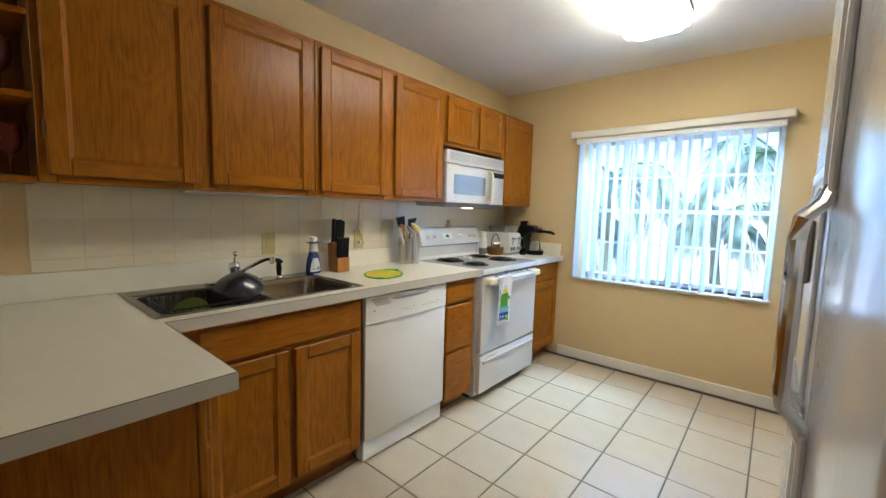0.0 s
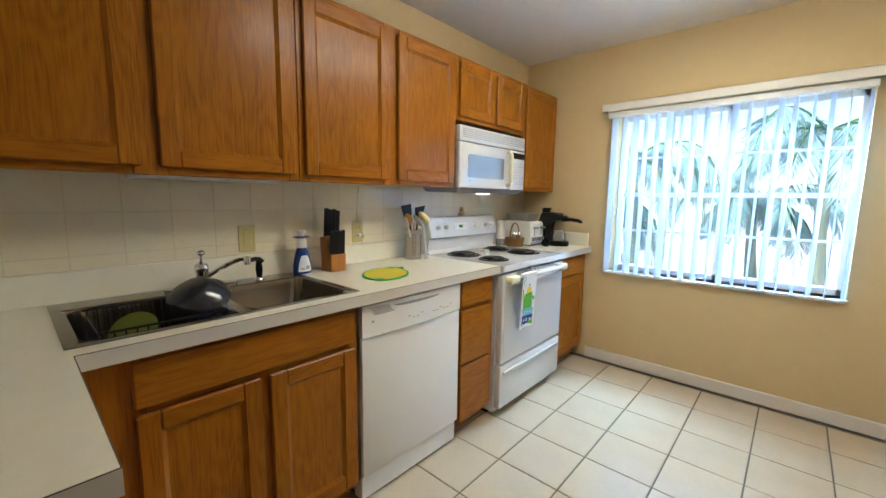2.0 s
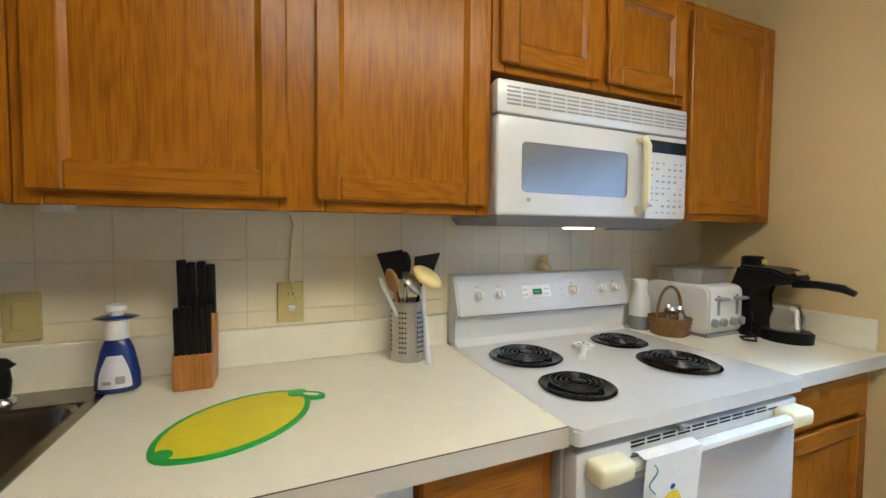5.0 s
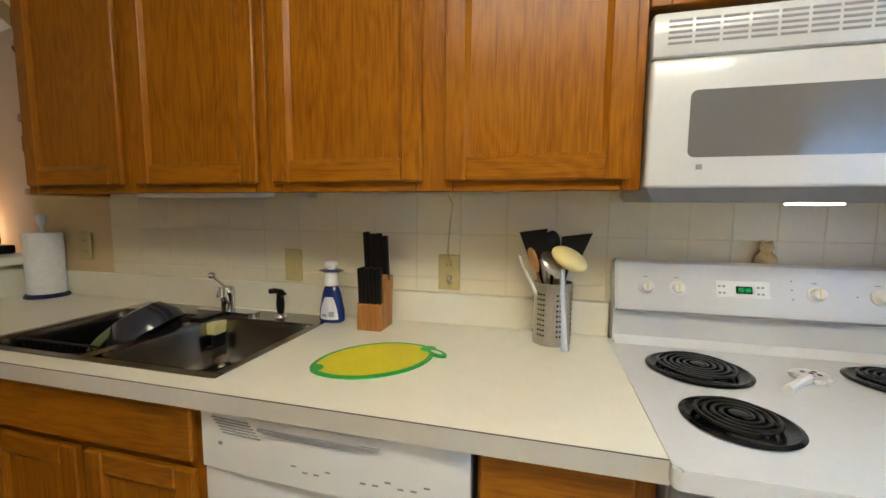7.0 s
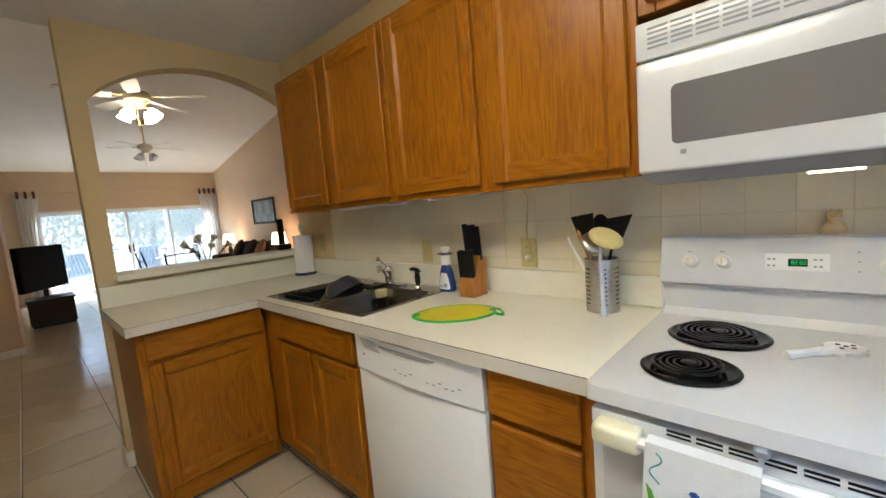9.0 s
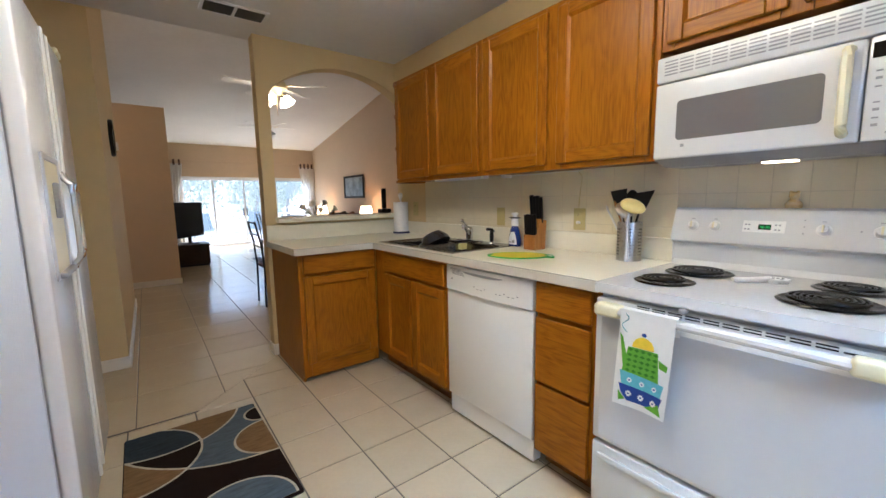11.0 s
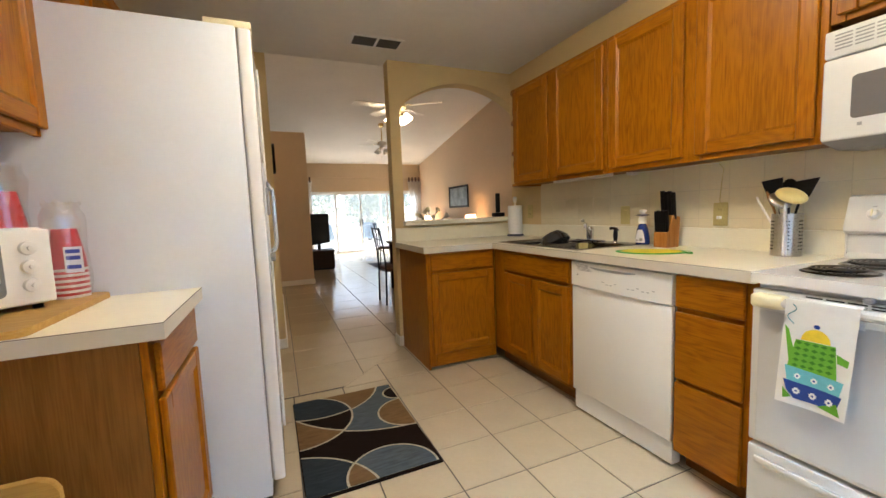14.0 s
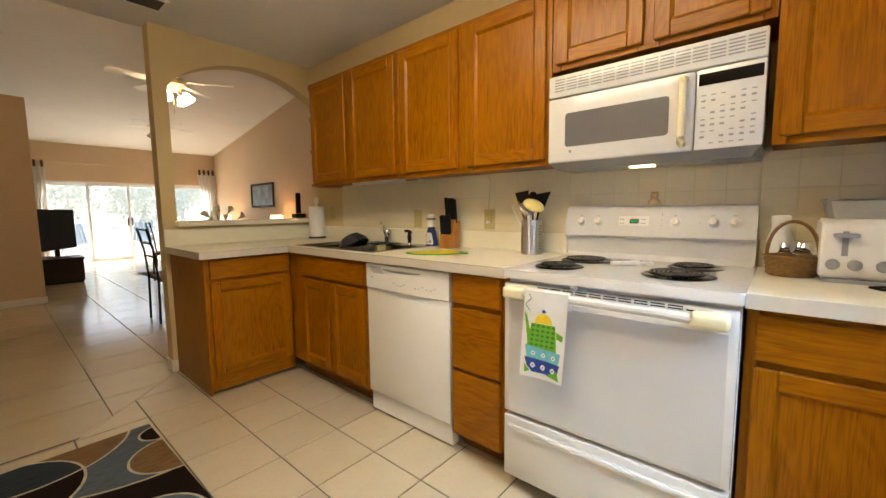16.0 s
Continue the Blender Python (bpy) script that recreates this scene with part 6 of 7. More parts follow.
def curtain(x0, x1, lean, label):
    t = thing("curtain", ((x0 + x1) / 2, BY + 0.08, 0.02), label, "curtain", "tab curtains")
    b = bmesh.new()
    n = 26
    rows2 = []
    for j in range(14):
        f = j / 13
        row = []
        for i in range(n + 1):
            u = i / n
            w = 1 - 0.30 * math.sin(math.pi * min(1, f * 1.15)) ** 2
            x = x0 + (x1 - x0) * (0.5 + (u - 0.5) * w) + lean * math.sin(math.pi * f)
            row.append(b.verts.new((x, BY + 0.075 + 0.035 * math.sin(u * 2 * math.pi * 5) * (0.4 + 0.6 * f), 2.25 - 2.22 * f)))
        rows2.append(row)
    for p, q in zip(rows2, rows2[1:]):
        for i in range(n):
            b.faces.new((p[i], p[i + 1], q[i + 1], q[i]))
    bmesh.ops.solidify(b, geom=b.faces[:], thickness=0.003)
    part("drape", b, SHEER, t, smooth=60)
    k = max(2, round((x1 - x0) / 0.11))
    for i in range(k):
        x = x0 + (x1 - x0) * (i + 0.5) / k
        part("tab", box(bmesh.new(), (x - 0.022, BY + 0.055, 2.21), (x + 0.022, BY + 0.098, 2.36), 0.006), material("dark_red_tab", (0.09, 0.04, 0.03), 0.8), t, "dark fabric tab")
    return t
curtain(-2.385, -1.93, -0.05, "white tab-top curtain gathered beside the patio doors")
curtain(1.06, 1.42, 0.05, "white tab-top curtain at the far end of the patio doors")
rod = tube(bmesh.new(), [(LX + 0.02, BY + 0.077, 2.335), (1.5, BY + 0.077, 2.335)], 0.011, 8)
solid("curtain_rod", rod, PEACH, "thin pale curtain rod above the patio doors", "curtain rod")

FWHITE = material("white_fan_blade", (0.84, 0.82, 0.76), 0.45, var=0.04)
BRASS = material("polished_brass", (0.75, 0.55, 0.25), 0.2, metal=1.0)
def fan(x, y, z, r, lit, turn):
    f = thing("ceiling_fan", (0, 0, 0), "white and brass ceiling fan with %s lamps" % ("four lit" if lit else "unlit"), "ceiling fan", "ceiling fans")
    top = zc(y) - z
    part("downrod", cyl(bmesh.new(), (0, 0, 0.12), (0, 0, top - 0.03), 0.012, seg=12), BRASS, f)
    part("canopy", lathe(bmesh.new(), [(0.02, top - 0.08), (0.06, top - 0.06), (0.07, top + 0.01)], seg=20), BRASS, f)
    part("motor", lathe(bmesh.new(), [(0.03, 0.13), (0.10, 0.11), (0.12, 0.07), (0.115, 0.03), (0.07, 0.005), (0.05, -0.03), (0.03, -0.045)], seg=28), FWHITE if not lit else material("cream_motor", (0.70, 0.60, 0.38), 0.35), f)
    for k in range(5):
        m = pose(0, 0, 0.055, 0, 0, turn + 72 * k) @ pose(0, 0, 0, 10, 0, 0)
        o = [(0.20, -0.05), (0.28, -0.062), (r - 0.03, -0.07), (r, -0.045), (r, 0.045), (r - 0.03, 0.07), (0.28, 0.062), (0.20, 0.05)]
        bl = part("blade", prism(bmesh.new(), o, 0.007, m), FWHITE, f)
        b = bmesh.new()
        lbox(m, (0.10, -0.018, 0.007), (0.25, 0.018, 0.012), 0.003, b)
        part("bracket", b, BRASS, bl)
    shade_m = material("lit_shade", (1, 0.9, 0.72), 0.4, emit=LAMP_FAN, ecol=(1.0, 0.80, 0.52)) if lit else WPLA
    for k in range(4):
        a = radians(45 + 90 * k)
        c = Vector((0.11 * math.cos(a), 0.11 * math.sin(a), -0.06))
        d = Vector((0.55 * math.cos(a), 0.55 * math.sin(a), -0.85)).normalized()
        arm = part("arm", tube(bmesh.new(), [(0, 0, -0.03), c * 0.6 + Vector((0, 0, 0.0)), c], 0.008, 6), BRASS, f)
        part("shade", lathe(bmesh.new(), [(0.022, 0), (0.04, 0.03), (0.05, 0.07), (0.062, 0.10), (0.055, 0.098)], m=Matrix.Translation(c) @ d.to_track_quat("Z", "Y").to_matrix().to_4x4(), seg=18), shade_m, f, "glowing glass shade" if lit else "")
    part("pull_chain", cyl(bmesh.new(), (0.02, 0.02, -0.05), (0.02, 0.02, -0.30), 0.002, seg=6), BRASS, f)
    f.matrix_basis = Matrix.Translation((x, y, z))
fan(0.455, -4.6, 2.60, 0.62, True, 2)
fan(-0.32, -8.5, 2.78, 0.60, False, 40)

pic = thing("framed_picture", (LX, -8.72, 1.28), "dark framed landscape picture with a pale mat", "picture")
pm = side((LX + 0.002, -9.3, 1.28), X)
b = bmesh.new()
for x0, x1, z0, z1 in ((0, 1.17, 0, 0.05), (0, 1.17, 0.52, 0.57), (0, 0.05, 0.05, 0.52), (1.12, 1.17, 0.05, 0.52)):
    lbox(pm, (x0, z0, 0), (x1, z1, 0.03), 0.004, b)
part("frame", b, BLACK, pic)
part("print", lbox(pm, (0.05, 0.05, 0.001), (1.12, 0.52, 0.012)), material("misty_print", (0.35, 0.42, 0.46), 0.3, var=0.8, scale=5, dark=(0.02, 0.03, 0.035)), pic, "grey misty landscape print", 0)

DBR = material("dark_brown_fabric", (0.035, 0.021, 0.014), 0.85, var=0.25, bump=0.4, bscale=200)
so = thing("sofa", (-2.0, -7.4, 0), "dark brown upholstered sofa with throw pillows", "sofa")
part("base", box(bmesh.new(), (-2.45, -8.45, 0.06), (-1.6, -6.35, 0.32), 0.04, 3), DBR, so)
for k in range(3):
    y0 = -8.25 + k * 0.565
    part("seat_cushion", box(bmesh.new(), (-2.2, y0, 0.322), (-1.58, y0 + 0.56, 0.47), 0.05, 3), DBR, so)
    part("back_cushion", box(bmesh.new(), (-2.44, y0, 0.472), (-2.16, y0 + 0.56, 0.90), 0.07, 3), DBR, so)
for y in (-8.46, -6.54):
    part("armrest", box(bmesh.new(), (-2.45, y, 0.322), (-1.58, y + 0.2, 0.66), 0.06, 3), DBR, so)
so.location += Vector((0.06, -1.4, 0))
for i, (y, cl_) in enumerate(((-9.45, (0.10, 0.05, 0.03)), (-8.2, (0.22, 0.10, 0.05)), (-8.7, (0.05, 0.03, 0.022)))):
    b = bmesh.new()
    bmesh.ops.create_uvsphere(b, u_segments=16, v_segments=10, radius=0.25, matrix=pose(-1.99, y, 0.74, 20, 60, 10 * i) @ Matrix.Diagonal((1, 1, 0.35, 1)))
    solid("throw_pillow", b, material("pillow_fabric", cl_, 0.9, bump=0.5), "brown throw pillow leaning on the sofa", "pillow", "sofa pillows")

def table_lamp(x, y):
    e = thing("end_table", (x, y, 0), "small dark wooden end table", "table", "end tables")
    part("top", box(bmesh.new(), (x - 0.24, y - 0.24, 0.52), (x + 0.24, y + 0.24, 0.56), 0.006), DWOOD, e)
    for sx in (-1, 1):
        for sy in (-1, 1):
            part("leg", box(bmesh.new(), (x + sx * 0.2 - 0.02, y + sy * 0.2 - 0.02, 0), (x + sx * 0.2 + 0.02, y + sy * 0.2 + 0.02, 0.5195), 0.003), DWOOD, e)
    t = thing("table_lamp", (x, y, 0.56), "lit table lamp with a cream drum shade", "lamp", "table lamps")
    part("lamp_base", lathe(bmesh.new(), [(0.07, 0), (0.07, 0.015), (0.03, 0.03), (0.05, 0.10), (0.055, 0.16), (0.03, 0.24), (0.012, 0.28), (0.01, 0.36)], (x, y, 0.5605), 20), DWOOD, t)
    part("shade", lathe(bmesh.new(), [(0.16, 0.30), (0.115, 0.53), (0.11, 0.53), (0.155, 0.30)], (x, y, 0.5605), 26), material("lit_lampshade", (1, 0.80, 0.55), 0.7, emit=LAMP_TABLE, ecol=(1.0, 0.66, 0.36)), t, "glowing cream shade")
DWOOD = oak("espresso_wood", 1, (0.035, 0.018, 0.010), (0.012, 0.007, 0.004), 0.4, False)
table_lamp(-2.1, -10.25)
table_lamp(-2.1, -7.47)

# dining set
dt = thing("dining_table", (0.0, -4.75, 0), "dark dining table with a vase of white lilies", "table")
part("tabletop", prism(bmesh.new(), rrect(-0.55, 0.55, -5.3, -4.2, 0.05), 0.03, Matrix.Translation((0, 0, 0.72))), DWOOD, dt)
for sx in (-0.48, 0.48):
    for yy in (-5.2, -4.3):
        part("leg", box(bmesh.new(), (sx - 0.03, yy - 0.03, 0), (sx + 0.03, yy + 0.03, 0.7195), 0.004), DWOOD, dt)
ch = thing("dining_chair", (0, 0, 0), "black metal dining chair with a curved back", "chair", "dining chairs")
BMET = material("black_metal", (0.012, 0.011, 0.011), 0.4, metal=0.4)
part("seat", box(bmesh.new(), (-0.21, -0.20, 0.44), (0.21, 0.21, 0.48), 0.015, 2), material("brown_seat", (0.10, 0.05, 0.03), 0.7), ch)
for sx in (-0.19, 0.19):
    part("front_leg", tube(bmesh.new(), [(sx, -0.18, 0.4395), (sx, -0.19, 0)], 0.012, 8), BMET, ch)
    part("back_post", tube(bmesh.new(), [(sx, 0.23, 0), (sx, 0.218, 0.46), (sx, 0.24, 0.75), (sx, 0.29, 1.0)], 0.012, 8), BMET, ch)
for z, y in ((0.98, 0.285), (0.84, 0.258), (0.70, 0.236)):
    part("back_rail", tube(bmesh.new(), [(-0.19, y, z), (0, y + 0.02, z + 0.012), (0.19, y, z)], 0.009, 8), BMET, ch)
ch.matrix_basis = pose(0.66, -4.25, 0, 0, 0, 270)
copy_thing(ch, pose(0.08, -4.05, 0, 0, 0, 0))
copy_thing(ch, pose(-0.08, -7.4, 0, 0, 0, 250))
copy_thing(ch, pose(0.0, -5.5, 0, 0, 0, 180))
vs_ = thing("lily_vase", (0.1, -4.4, 0.75), "glass vase of white calla lilies on the dining table", "flowers")
part("vase", lathe(bmesh.new(), [(0.045, 0), (0.05, 0.02), (0.035, 0.14), (0.05, 0.22), (0.045, 0.22)], (0.1, -4.4, 0.7505), 20), glass("vase_glass", (0.85, 0.9, 0.88)), vs_)
LILY, STEM = material("lily_white", (0.88, 0.86, 0.72), 0.5, var=0.1), material("stem_green", (0.07, 0.14, 0.03), 0.5)
for k in range(9):
    a, rr = k * 2.4, 0.05 + 0.10 * ((k * 37) % 10) / 10
    tip = Vector((0.1 + rr * 1.5 * math.cos(a), -4.4 + rr * 1.5 * math.sin(a), 1.04 + 0.14 * ((k * 53) % 10) / 10))
    st = part("stem", tube(bmesh.new(), [(0.1, -4.4, 0.78), (0.1 + rr * 0.5 * math.cos(a), -4.4 + rr * 0.5 * math.sin(a), 0.95), tip], 0.004, 5), STEM, vs_)
    d = Vector((math.cos(a), math.sin(a), 0.8)).normalized()
    part("bloom", lathe(bmesh.new(), [(0.006, 0), (0.012, 0.03), (0.02, 0.055), (0.038, 0.085), (0.034, 0.084), (0.008, 0.04)], m=Matrix.Translation(tip) @ d.to_track_quat("Z", "Y").to_matrix().to_4x4(), seg=12), LILY, st)

# Unseen sconce, added to warm the vault and hall beyond the opening.
sc = thing("wall_sconce", (1.62, -2.62, 2.86), "unseen uplight sconce added above the kitchen opening", "lamp")
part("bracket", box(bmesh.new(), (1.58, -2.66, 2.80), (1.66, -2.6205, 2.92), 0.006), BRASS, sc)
part("shade", lathe(bmesh.new(), [(0.03, -0.03), (0.08, 0.02), (0.10, 0.07), (0.095, 0.07), (0.03, 0.0)], (1.62, -2.74, 2.86), 22), material("unseen_sconce_glass", (1, 0.8, 0.55), 0.5, emit=LAMP_UNSEEN_SCONCE, ecol=(1.0, 0.74, 0.45)), sc, "glowing glass bowl")
# Added pendant, out of view behind the hall wall, brightens the peach partition.
fl = thing("pendant_light", (3.0, -5.9, 2.2), "unseen globe pendant added to light the hall partition", "lamp")
b = bmesh.new()
bmesh.ops.create_uvsphere(b, u_segments=24, v_segments=14, radius=0.13, matrix=Matrix.Translation((3.0, -5.9, 2.35)))
part("globe", b, material("lit_globe", (1, 0.8, 0.6), 0.4, emit=LAMP_UNSEEN_PENDANT, ecol=(1.0, 0.74, 0.48)), fl, "glowing glass globe")
part("stem", cyl(bmesh.new(), (3.0, -5.9, 2.47), (3.0, -5.9, zc(-5.9)), 0.008, seg=10), BRASS, fl)
tvs = thing("tv_stand", (1.24, -8.45, 0), "low black television stand", "stand")
part("cabinet", box(bmesh.new(), (0.98, -8.75, 0.04), (1.50, -8.15, 0.40), 0.006), DWOOD, tvs)
part("top", box(bmesh.new(), (0.96, -8.77, 0.4005), (1.515, -8.13, 0.43), 0.005), DWOOD, tvs)
part("plinth", box(bmesh.new(), (1.0, -8.72, 0.0), (1.48, -8.18, 0.0395)), BLACK, tvs)
TVB = material("matte_black_screen", (0.004, 0.004, 0.004), 0.6, spec=0.03)
tv = thing("television", (1.27, -8.45, 0.43), "black flat television turned side-on on its stand", "television")
part("foot", box(bmesh.new(), (1.12, -8.6, 0.4305), (1.40, -8.3, 0.445), 0.005), BLACK, tv)
part("neck", box(bmesh.new(), (1.24, -8.5, 0.4455), (1.30, -8.4, 0.56)), BLACK, tv)
part("screen", lbox(pose(1.27, -8.45, 0.56, 0, 0, 58), (-0.5, -0.04, 0), (0.5, 0.04, 0.68), 0.01), TVB, tv)
solid("area_rug", prism(bmesh.new(), rrect(-1.5, 0.15, -8.6, -6.9, 0.02), 0.008, Matrix.Translation((0, 0, 0.0005))), pile("area_rug_pile", (0.10, 0.085, 0.08)), "dark patterned area rug near the sofa", "rug")

ck = thing("wall_clock", (2.10, -4.1, 1.75), "round black wall clock on the hall wall", "clock")
cmx = side((2.1195, -3.95, 1.82), NX)
part("case", lathe(bmesh.new(), [(0.16, 0), (0.165, 0.012), (0.16, 0.03), (0.14, 0.03), (0.138, 0.022), (0.01, 0.022)], m=cmx, seg=32), BLACK, ck)
part("face", lathe(bmesh.new(), [(0.136, 0.0225), (0.01, 0.0235)], m=cmx, seg=28), material("clock_face", (0.12, 0.11, 0.10), 0.4), ck)
part("pointer", lbox(cmx, (-0.004, 0, 0.024), (0.004, 0.09, 0.026)), WPLA, ck, smooth=0)
th = thing("thermostat", (2.11, -4.9, 1.55), "small white thermostat box on the hall wall", "thermostat")
part("case", lbox(side((2.1195, -4.85, 1.85), NX), (-0.05, -0.04, 0), (0.05, 0.04, 0.025), 0.006), WPLA, th)

# ---- patio and garden ----
CONC = material("pale_concrete", (0.62, 0.60, 0.56), 0.8, var=0.12, scale=3, bump=0.3)
solid("ground", box(bmesh.new(), (-400, -400, -0.6), (400, 400, -0.14)), material("pale_ground", (0.58, 0.58, 0.50), 0.9, var=0.25, scale=0.3), "pale sunlit lawn reaching the horizon", "ground", kind="structure", smooth=0)
solid("pavement", box(bmesh.new(), (-5, -15.4, -0.16), (5, BY - 0.16, -0.03)), CONC, "pale concrete patio floor", "pavement", kind="structure", smooth=0)
solid("parking_pavement", box(bmesh.new(), (-12, 9, -0.17), (16, 26, -0.12)), CONC, "pale sunlit pavement beyond the window", "pavement", kind="structure", smooth=0)
scr = thing("patio_screen", (0, -15.2, -0.03), "white aluminium screen enclosure around the patio", "screen")
for x in (-4.9, -3.4, -1.9, -0.4, 1.1, 2.6, 4.1, 4.9):
    part("post", box(bmesh.new(), (x - 0.03, -15.23, -0.03), (x + 0.03, -15.17, 2.5)), VINYL, scr)
for z in (0.75, 2.45):
    part("rail", box(bmesh.new(), (-4.9, -15.225, z), (4.9, -15.175, z + 0.05)), VINYL, scr)
MESH = bpy.data.materials.new("insect_screen")
MESH.use_nodes = True
_t = MESH.node_tree
_t.nodes.remove(_t.nodes["Principled BSDF"])
_tr, _df, _tl, _m1, _m2 = [_t.nodes.new(k) for k in ("ShaderNodeBsdfTransparent", "ShaderNodeBsdfDiffuse", "ShaderNodeBsdfTranslucent", "ShaderNodeMixShader", "ShaderNodeMixShader")]
for _b in (_df, _tl):
    _b.inputs["Color"].default_value = (0.72, 0.80, 0.85, 1)
_m1.inputs[0].default_value, _m2.inputs[0].default_value = 0.6, 0.18
_t.links.new(_df.outputs[0], _m1.inputs[1])
_t.links.new(_tl.outputs[0], _m1.inputs[2])
_t.links.new(_tr.outputs[0], _m2.inputs[1])
_t.links.new(_m1.outputs[0], _m2.inputs[2])
_t.links.new(_m2.outputs[0], _t.nodes["Material Output"].inputs[0])
for xa, xb in zip((-4.87, -3.37, -1.87, -0.37, 1.13, 2.63, 4.13), (-3.43, -1.93, -0.43, 1.07, 2.57, 4.07, 4.87)):
    for za, zb in ((-0.03, 0.75), (0.80, 2.45)):
        part("mesh_panel", box(bmesh.new(), (xa, -15.202, za), (xb, -15.198, zb)), MESH, scr, smooth=0)
pc = thing("patio_chair", (0, 0, 0), "grey slatted folding patio chair", "chair", "patio chairs")
for sx in (-0.25, 0.25):
    part("side_frame", tube(bmesh.new(), [(sx, 0.3, 0), (sx, -0.1, 0.42), (sx, -0.32, 0.95)], 0.012, 8), GREY, pc)
    part("rear_leg", tube(bmesh.new(), [(sx, -0.3, 0), (sx, 0.22, 0.40)], 0.012, 8), GREY, pc)
    part("arm", box(bmesh.new(), (sx - 0.025, -0.2, 0.58), (sx + 0.025, 0.25, 0.605), 0.005), WPLA, pc)
part("seat", box(bmesh.new(), (-0.24, -0.15, 0.38), (0.24, 0.27, 0.405), 0.006), material("blue_sling", (0.16, 0.22, 0.28), 0.7), pc)
for k in range(6):
    x = -0.2 + k * 0.08
    part("back_slat", lbox(pose(x, -0.10, 0.42, -22, 0, 0), (-0.034, -0.006, 0), (0.034, 0.006, 0.56)), material("blue_sling_slat", (0.16, 0.22, 0.28), 0.7), pc, smooth=0)
pc.matrix_basis = pose(0.55, -13.2, -0.03, 0, 0, 200)
copy_thing(pc, pose(-0.95, -13.3, -0.03, 0, 0, 150))

LEAF = material("hedge_leaf", (0.22, 0.31, 0.16), 0.6, var=0.4, scale=3)
def leaf_cloud(rng, boxes, n, size):
    b = bmesh.new()
    for k in range(n):
        cx, cy, cz, sx, sy, sz = boxes[k % len(boxes)]
        while True:
            u = [rng.uniform(-1, 1) for _ in range(3)]
            if sum(q * q for q in u) < 1:
                break
        p = Vector((cx + sx * u[0], cy + sy * u[1], cz + sz * u[2]))
        m = Matrix.Translation(p) @ Euler((rng.uniform(0, 6), rng.uniform(0, 6), rng.uniform(0, 6))).to_matrix().to_4x4()
        s = size * rng.uniform(0.6, 1.3)
        b.faces.new([b.verts.new(m @ Vector(q)) for q in ((-s, 0, 0), (0, -0.45 * s, 0.1 * s), (s, 0, 0), (0, 0.45 * s, 0.1 * s))])
    return b
rng = random.Random(5)
for k in range(9):
    x = -9 + k * 2.3 + rng.uniform(-0.4, 0.4)
    y = -21 + rng.uniform(-1.5, 1.5)
    h = rng.uniform(2.4, 3.6)
    t = thing("garden_tree", (x, y, -0.14), "leafy green garden tree beyond the patio", "tree", "garden trees")
    part("trunk", tube(bmesh.new(), [(x, y, -0.14), (x + 0.1, y, h * 0.3), (x - 0.05, y, h * 0.6)], 0.1, 8, [0.13, 0.10, 0.05]), material("bark", (0.12, 0.09, 0.06), 0.9, bump=0.8), t)
    part("crown", leaf_cloud(rng, [(x + rng.uniform(-0.9, 0.9), y + rng.uniform(-0.8, 0.8), h * rng.uniform(0.35, 0.95), rng.uniform(0.5, 1.0), rng.uniform(0.5, 1.0), rng.uniform(0.5, 0.9)) for _ in range(9)], 1500, 0.12), LEAF, t, smooth=0)

FROND = material("palm_leaf", (0.24, 0.36, 0.34), 0.5, var=0.35, scale=2)
BARK = material("palm_bark", (0.24, 0.26, 0.19), 0.9, bump=0.9, bscale=40)
def palm(x, y, top, n, length, seed):
    rng = random.Random(seed)
    t = thing("palm_tree", (x, y, -0.14), "palm tree with long drooping green fronds", "tree", "palm trees")
    part("trunk", tube(bmesh.new(), [(x + 0.1, y, -0.14), (x + 0.04, y, top * 0.4), (x, y, top)], 0.08, 12, [0.10, 0.07, 0.06]), BARK, t)
    for i in range(n):
        a = i * 2.4 + rng.uniform(-0.3, 0.3)
        up = rng.uniform(-0.1, 1.1)
        L = length * rng.uniform(0.8, 1.15)
        pts = []
        for k in range(15):
            s = k / 14
            r = L * s * (0.55 + 0.4 * (1 - s) ) if up > 0.5 else L * s * 0.62 * (1.3 - 0.5 * s)
            z = top + up * L * 0.55 * s - L * (0.55 + 0.25 * up) * s ** 2.1
            pts.append(Vector((x + r * math.cos(a), y + r * math.sin(a), z)))
        fr_ = part("frond", tube(bmesh.new(), pts, 0.012, 5, [0.018 * (1 - 0.85 * k / 14) for k in range(15)]), STEM, t)
        b = bmesh.new()
        for k in range(2, 56):
            s = k / 56 * 13.99
            j = int(s)
            p = pts[j].lerp(pts[j + 1], s - j)
            d = (pts[j + 1] - pts[j]).normalized()
            w = d.cross(Vector((0, 0, 1))).normalized()
            ll = 0.52 * L / 1.8 * math.sin(math.pi * (0.12 + 0.8 * k / 56)) * rng.uniform(0.85, 1.1)
            for sg in (-1, 1):
                tip = p + (w * sg * 0.62 + d * 0.55 + Vector((0, 0, -0.45 - 0.35 * rng.random()))).normalized() * ll
                mid = p.lerp(tip, 0.45) + Vector((0, 0, 0.04 * ll))
                b.faces.new([b.verts.new(q) for q in (p, mid + d * 0.016, tip, mid - d * 0.016)])
        part("leaflets", b, FROND, fr_, smooth=0)
palm(0.15, 3.9, 1.85, 18, 1.8, 1)
palm(2.05, 4.9, 2.15, 18, 2.0, 2)
palm(-0.45, 4.7, 1.25, 16, 1.6, 3)
palm(1.35, 5.6, 1.35, 16, 1.7, 4)

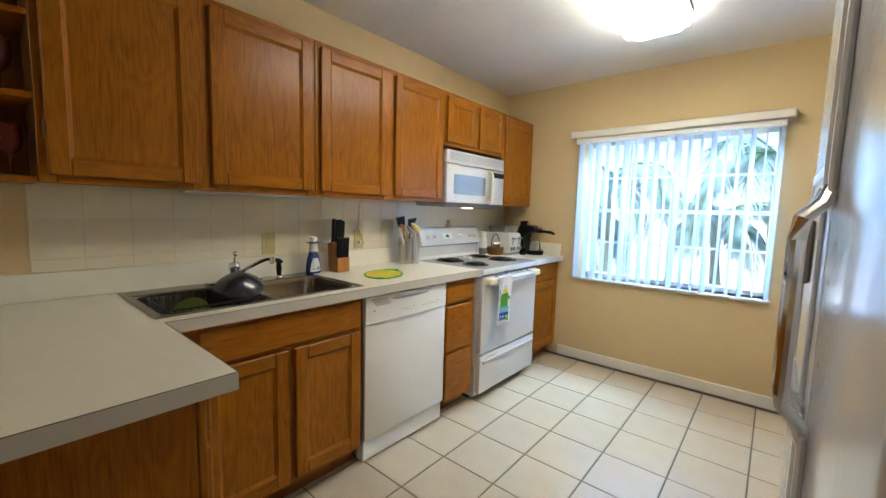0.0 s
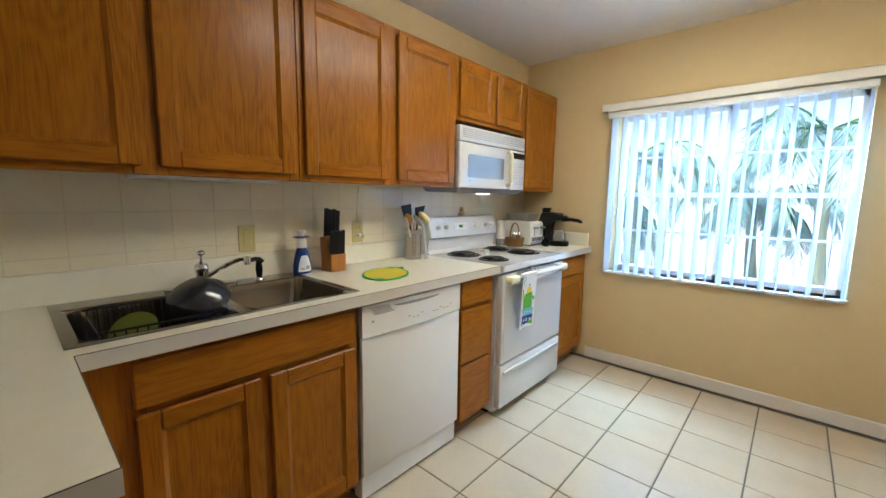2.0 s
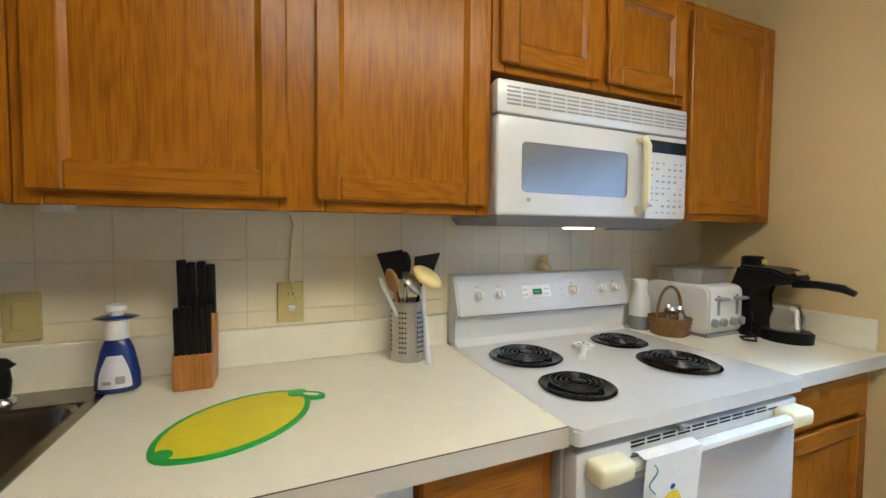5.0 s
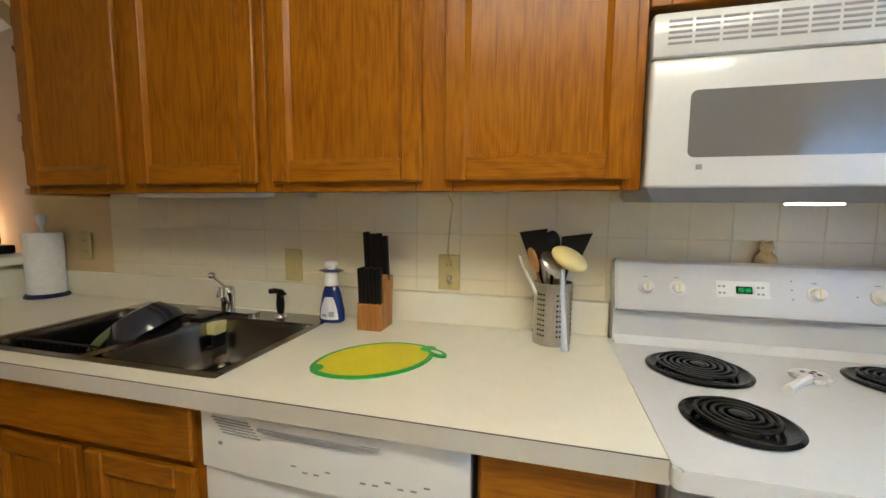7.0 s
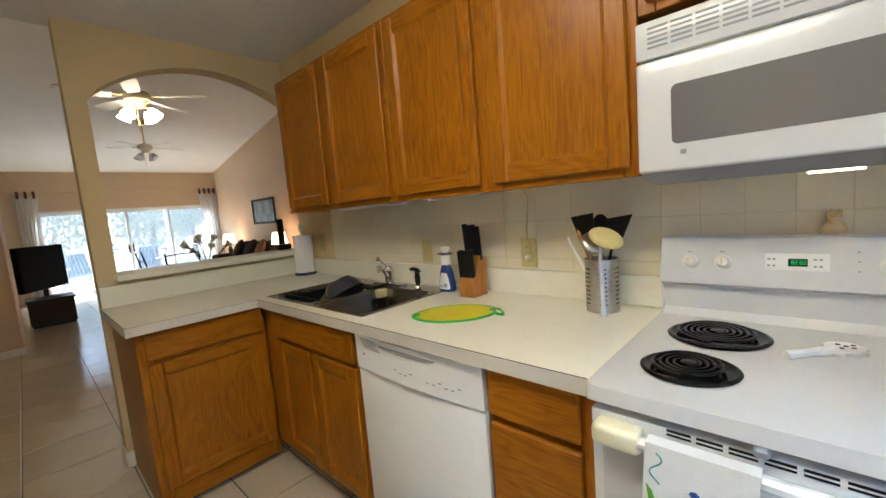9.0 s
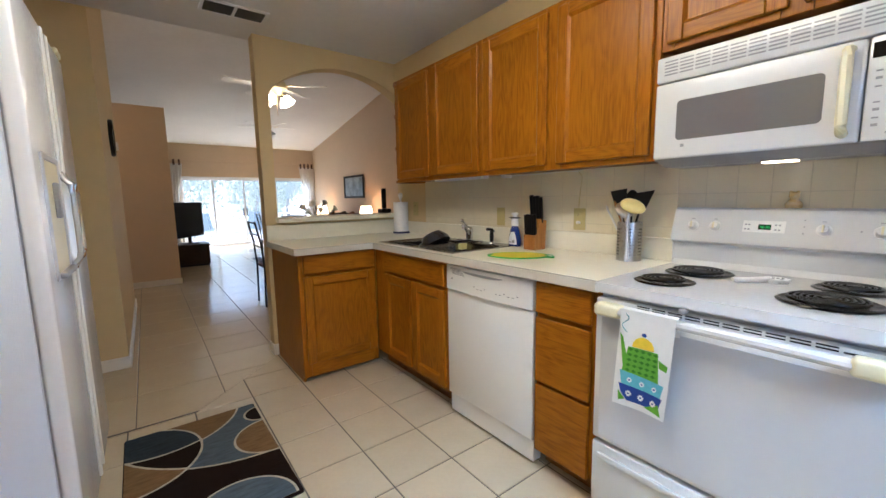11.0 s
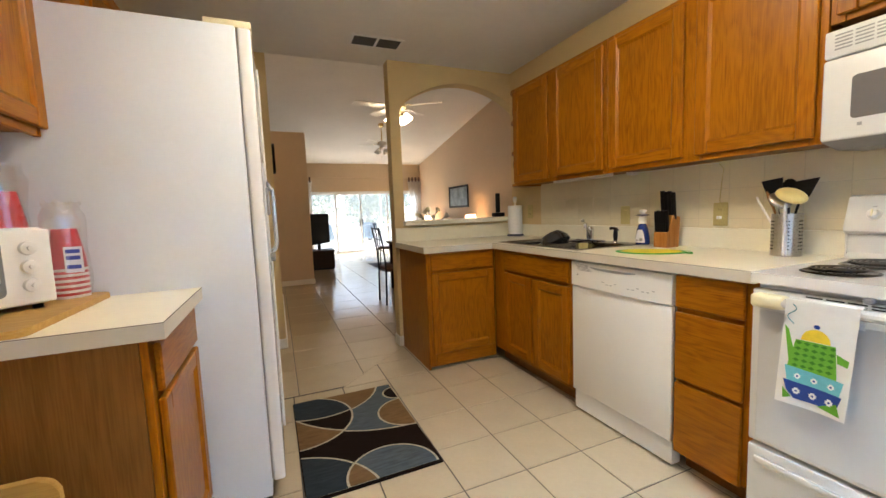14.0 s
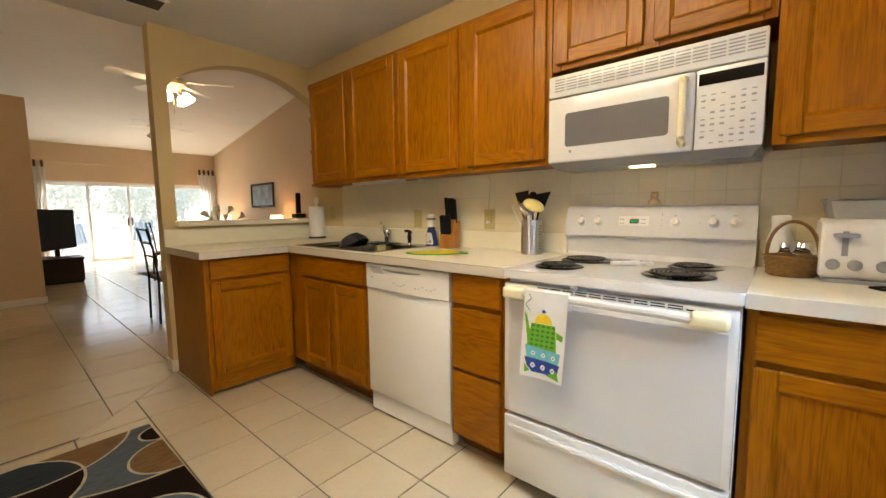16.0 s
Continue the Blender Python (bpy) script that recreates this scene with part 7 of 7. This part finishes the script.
# ---- kitchen and living room floor tiles, backsplash tiles ----
def cut(poly, nx, ny, c):
    """The part of a polygon where nx * x + ny * y >= c."""
    res = []
    for i, p in enumerate(poly):
        q = poly[(i + 1) % len(poly)]
        a, b = nx * p[0] + ny * p[1] - c, nx * q[0] + ny * q[1] - c
        if a >= 0:
            res.append(p)
        if a * b < 0:
            f = a / (a - b)
            res.append((p[0] + (q[0] - p[0]) * f, p[1] + (q[1] - p[1]) * f))
    return res

FLOOR = bpy.data.objects["floor"]
def tile_mesh(poly, mat, depth=0.008, inset=0.0022):
    b = bmesh.new()
    cx, cy = sum(p[0] for p in poly) / len(poly), sum(p[1] for p in poly) / len(poly)
    def ring(k, z):
        res = []
        for p in poly:
            d = Vector((cx - p[0], cy - p[1]))
            d = d.normalized() * min(k * 1.41, d.length * 0.5)
            res.append(b.verts.new((p[0] + d.x, p[1] + d.y, z)))
        return res
    r0, r1, r2 = ring(0, -depth), ring(0, -0.0016), ring(inset, 0)
    n = len(poly)
    for a, c in ((r0, r1), (r1, r2)):
        for i in range(n):
            b.faces.new((a[i], a[(i + 1) % n], c[(i + 1) % n], c[i]))
    b.faces.new(r2)
    return mesh_of("floor_tile", b, mat, 0)

def lay(me, x, y, z=0.0, rot=0):
    ob = new("floor_tile", me)
    ob.parent = FLOOR
    ob.matrix_basis = pose(x, y, z, 0, 0, rot)
    return ob

TK, G = 0.3105, 0.0065
sq = lambda w: [(-w, -w), (w, -w), (w, w), (-w, w)]
full_k = tile_mesh(sq(TK / 2 - G / 2), TILE)
DX, DYY = 1.79, -1.85
DG = (0.7, -0.713)      # normal of the diagonal cut, towards the living room
DC = DG[0] * DX + DG[1] * DYY
for i in range(-3, 8):
    for j in range(-8, 5):
        cx, cy = 0.862 + (i + 0.5) * TK, 0.024 + (j + 0.5) * TK
        if cx < -0.05 or cx > EX or cy > NY:
            continue
        base = [(cx + a, cy + b) for a, b in sq(TK / 2 - G / 2)]
        p1 = cut(base, 0, 1, DYY + G / 2)
        p2 = cut(cut(base, 0, -1, -DYY + 0.0), -DG[0], -DG[1], -DC + G / 2)
        if len(p1) == 4 and abs(min(q[1] for q in p1) - min(q[1] for q in base)) < 1e-6:
            lay(full_k, cx, cy)
            continue
        for p in (p1, p2):
            if len(p) > 2 and cy > -2.6:
                lay(tile_mesh([(a - cx, b - cy) for a, b in p], TILE), cx, cy)
TL = 0.457
G = 0.005
full_l = tile_mesh(sq(TL / 2 - G / 2), TILE)
for i in range(-10, 5):
    for j in range(-22, 1):
        cx, cy = 2.07 - (0.5 - i) * TL, -2.33 + (j + 0.5) * TL
        if cx < LX - 0.1 or cx > 4.2 or cy < BY or (cx > 2.3 and -5.3 < cy < -3.1) or (cx > 1.85 and cy < -6.6):
            continue
        base = [(cx + a, cy + b) for a, b in sq(TL / 2 - G / 2)]
        p = cut(cut(base, 0, -1, -DYY + G / 2), DG[0], DG[1], DC + G / 2)
        if len(p) == 4 and max(abs(a[0] - b[0]) + abs(a[1] - b[1]) for a, b in zip(p, base)) < 1e-6:
            lay(full_l, cx, cy)
        elif len(p) > 2:
            lay(tile_mesh([(a - cx, b - cy) for a, b in p], TILE), cx, cy)

# backsplash: grout bed with square tiles
sw = thing("backsplash", (0.002, -0.4, 1.03), "cream ceramic tile backsplash", "backsplash", kind="structure")
part("grout_bed", box(bmesh.new(), (0.0005, -2.01, 1.027), (0.0064, NY - 0.002, 1.385)), SGROUT, sw, smooth=0)
def splash_tile(w, h):
    b = box(bmesh.new(), (0.003, -w / 2, -h / 2), (0.0072, w / 2, h / 2), 0.0014)
    return mesh_of("tile", b, STILE, 0)
def lay_splash(y0, y1, w, z_lines):
    n = round((y1 - y0) / w)
    w = (y1 - y0) / n
    for za, zb in zip(z_lines, z_lines[1:]):
        me = splash_tile(w - 0.002, zb - za - 0.002)
        for i in range(n):
            ob = new("tile", me)
            ob.parent = sw
            ob.matrix_parent_inverse = Matrix.Translation([-c for c in sw["base"]])
            ob.matrix_basis = Matrix.Translation((0, y0 + (i + 0.5) * w, (za + zb) / 2))
lay_splash(-2.01, -0.012, 0.152, (1.027, 1.075, 1.227, 1.385))
lay_splash(-0.012, NY - 0.002, 0.1085, (1.027, 1.118, 1.2265, 1.335, 1.385))
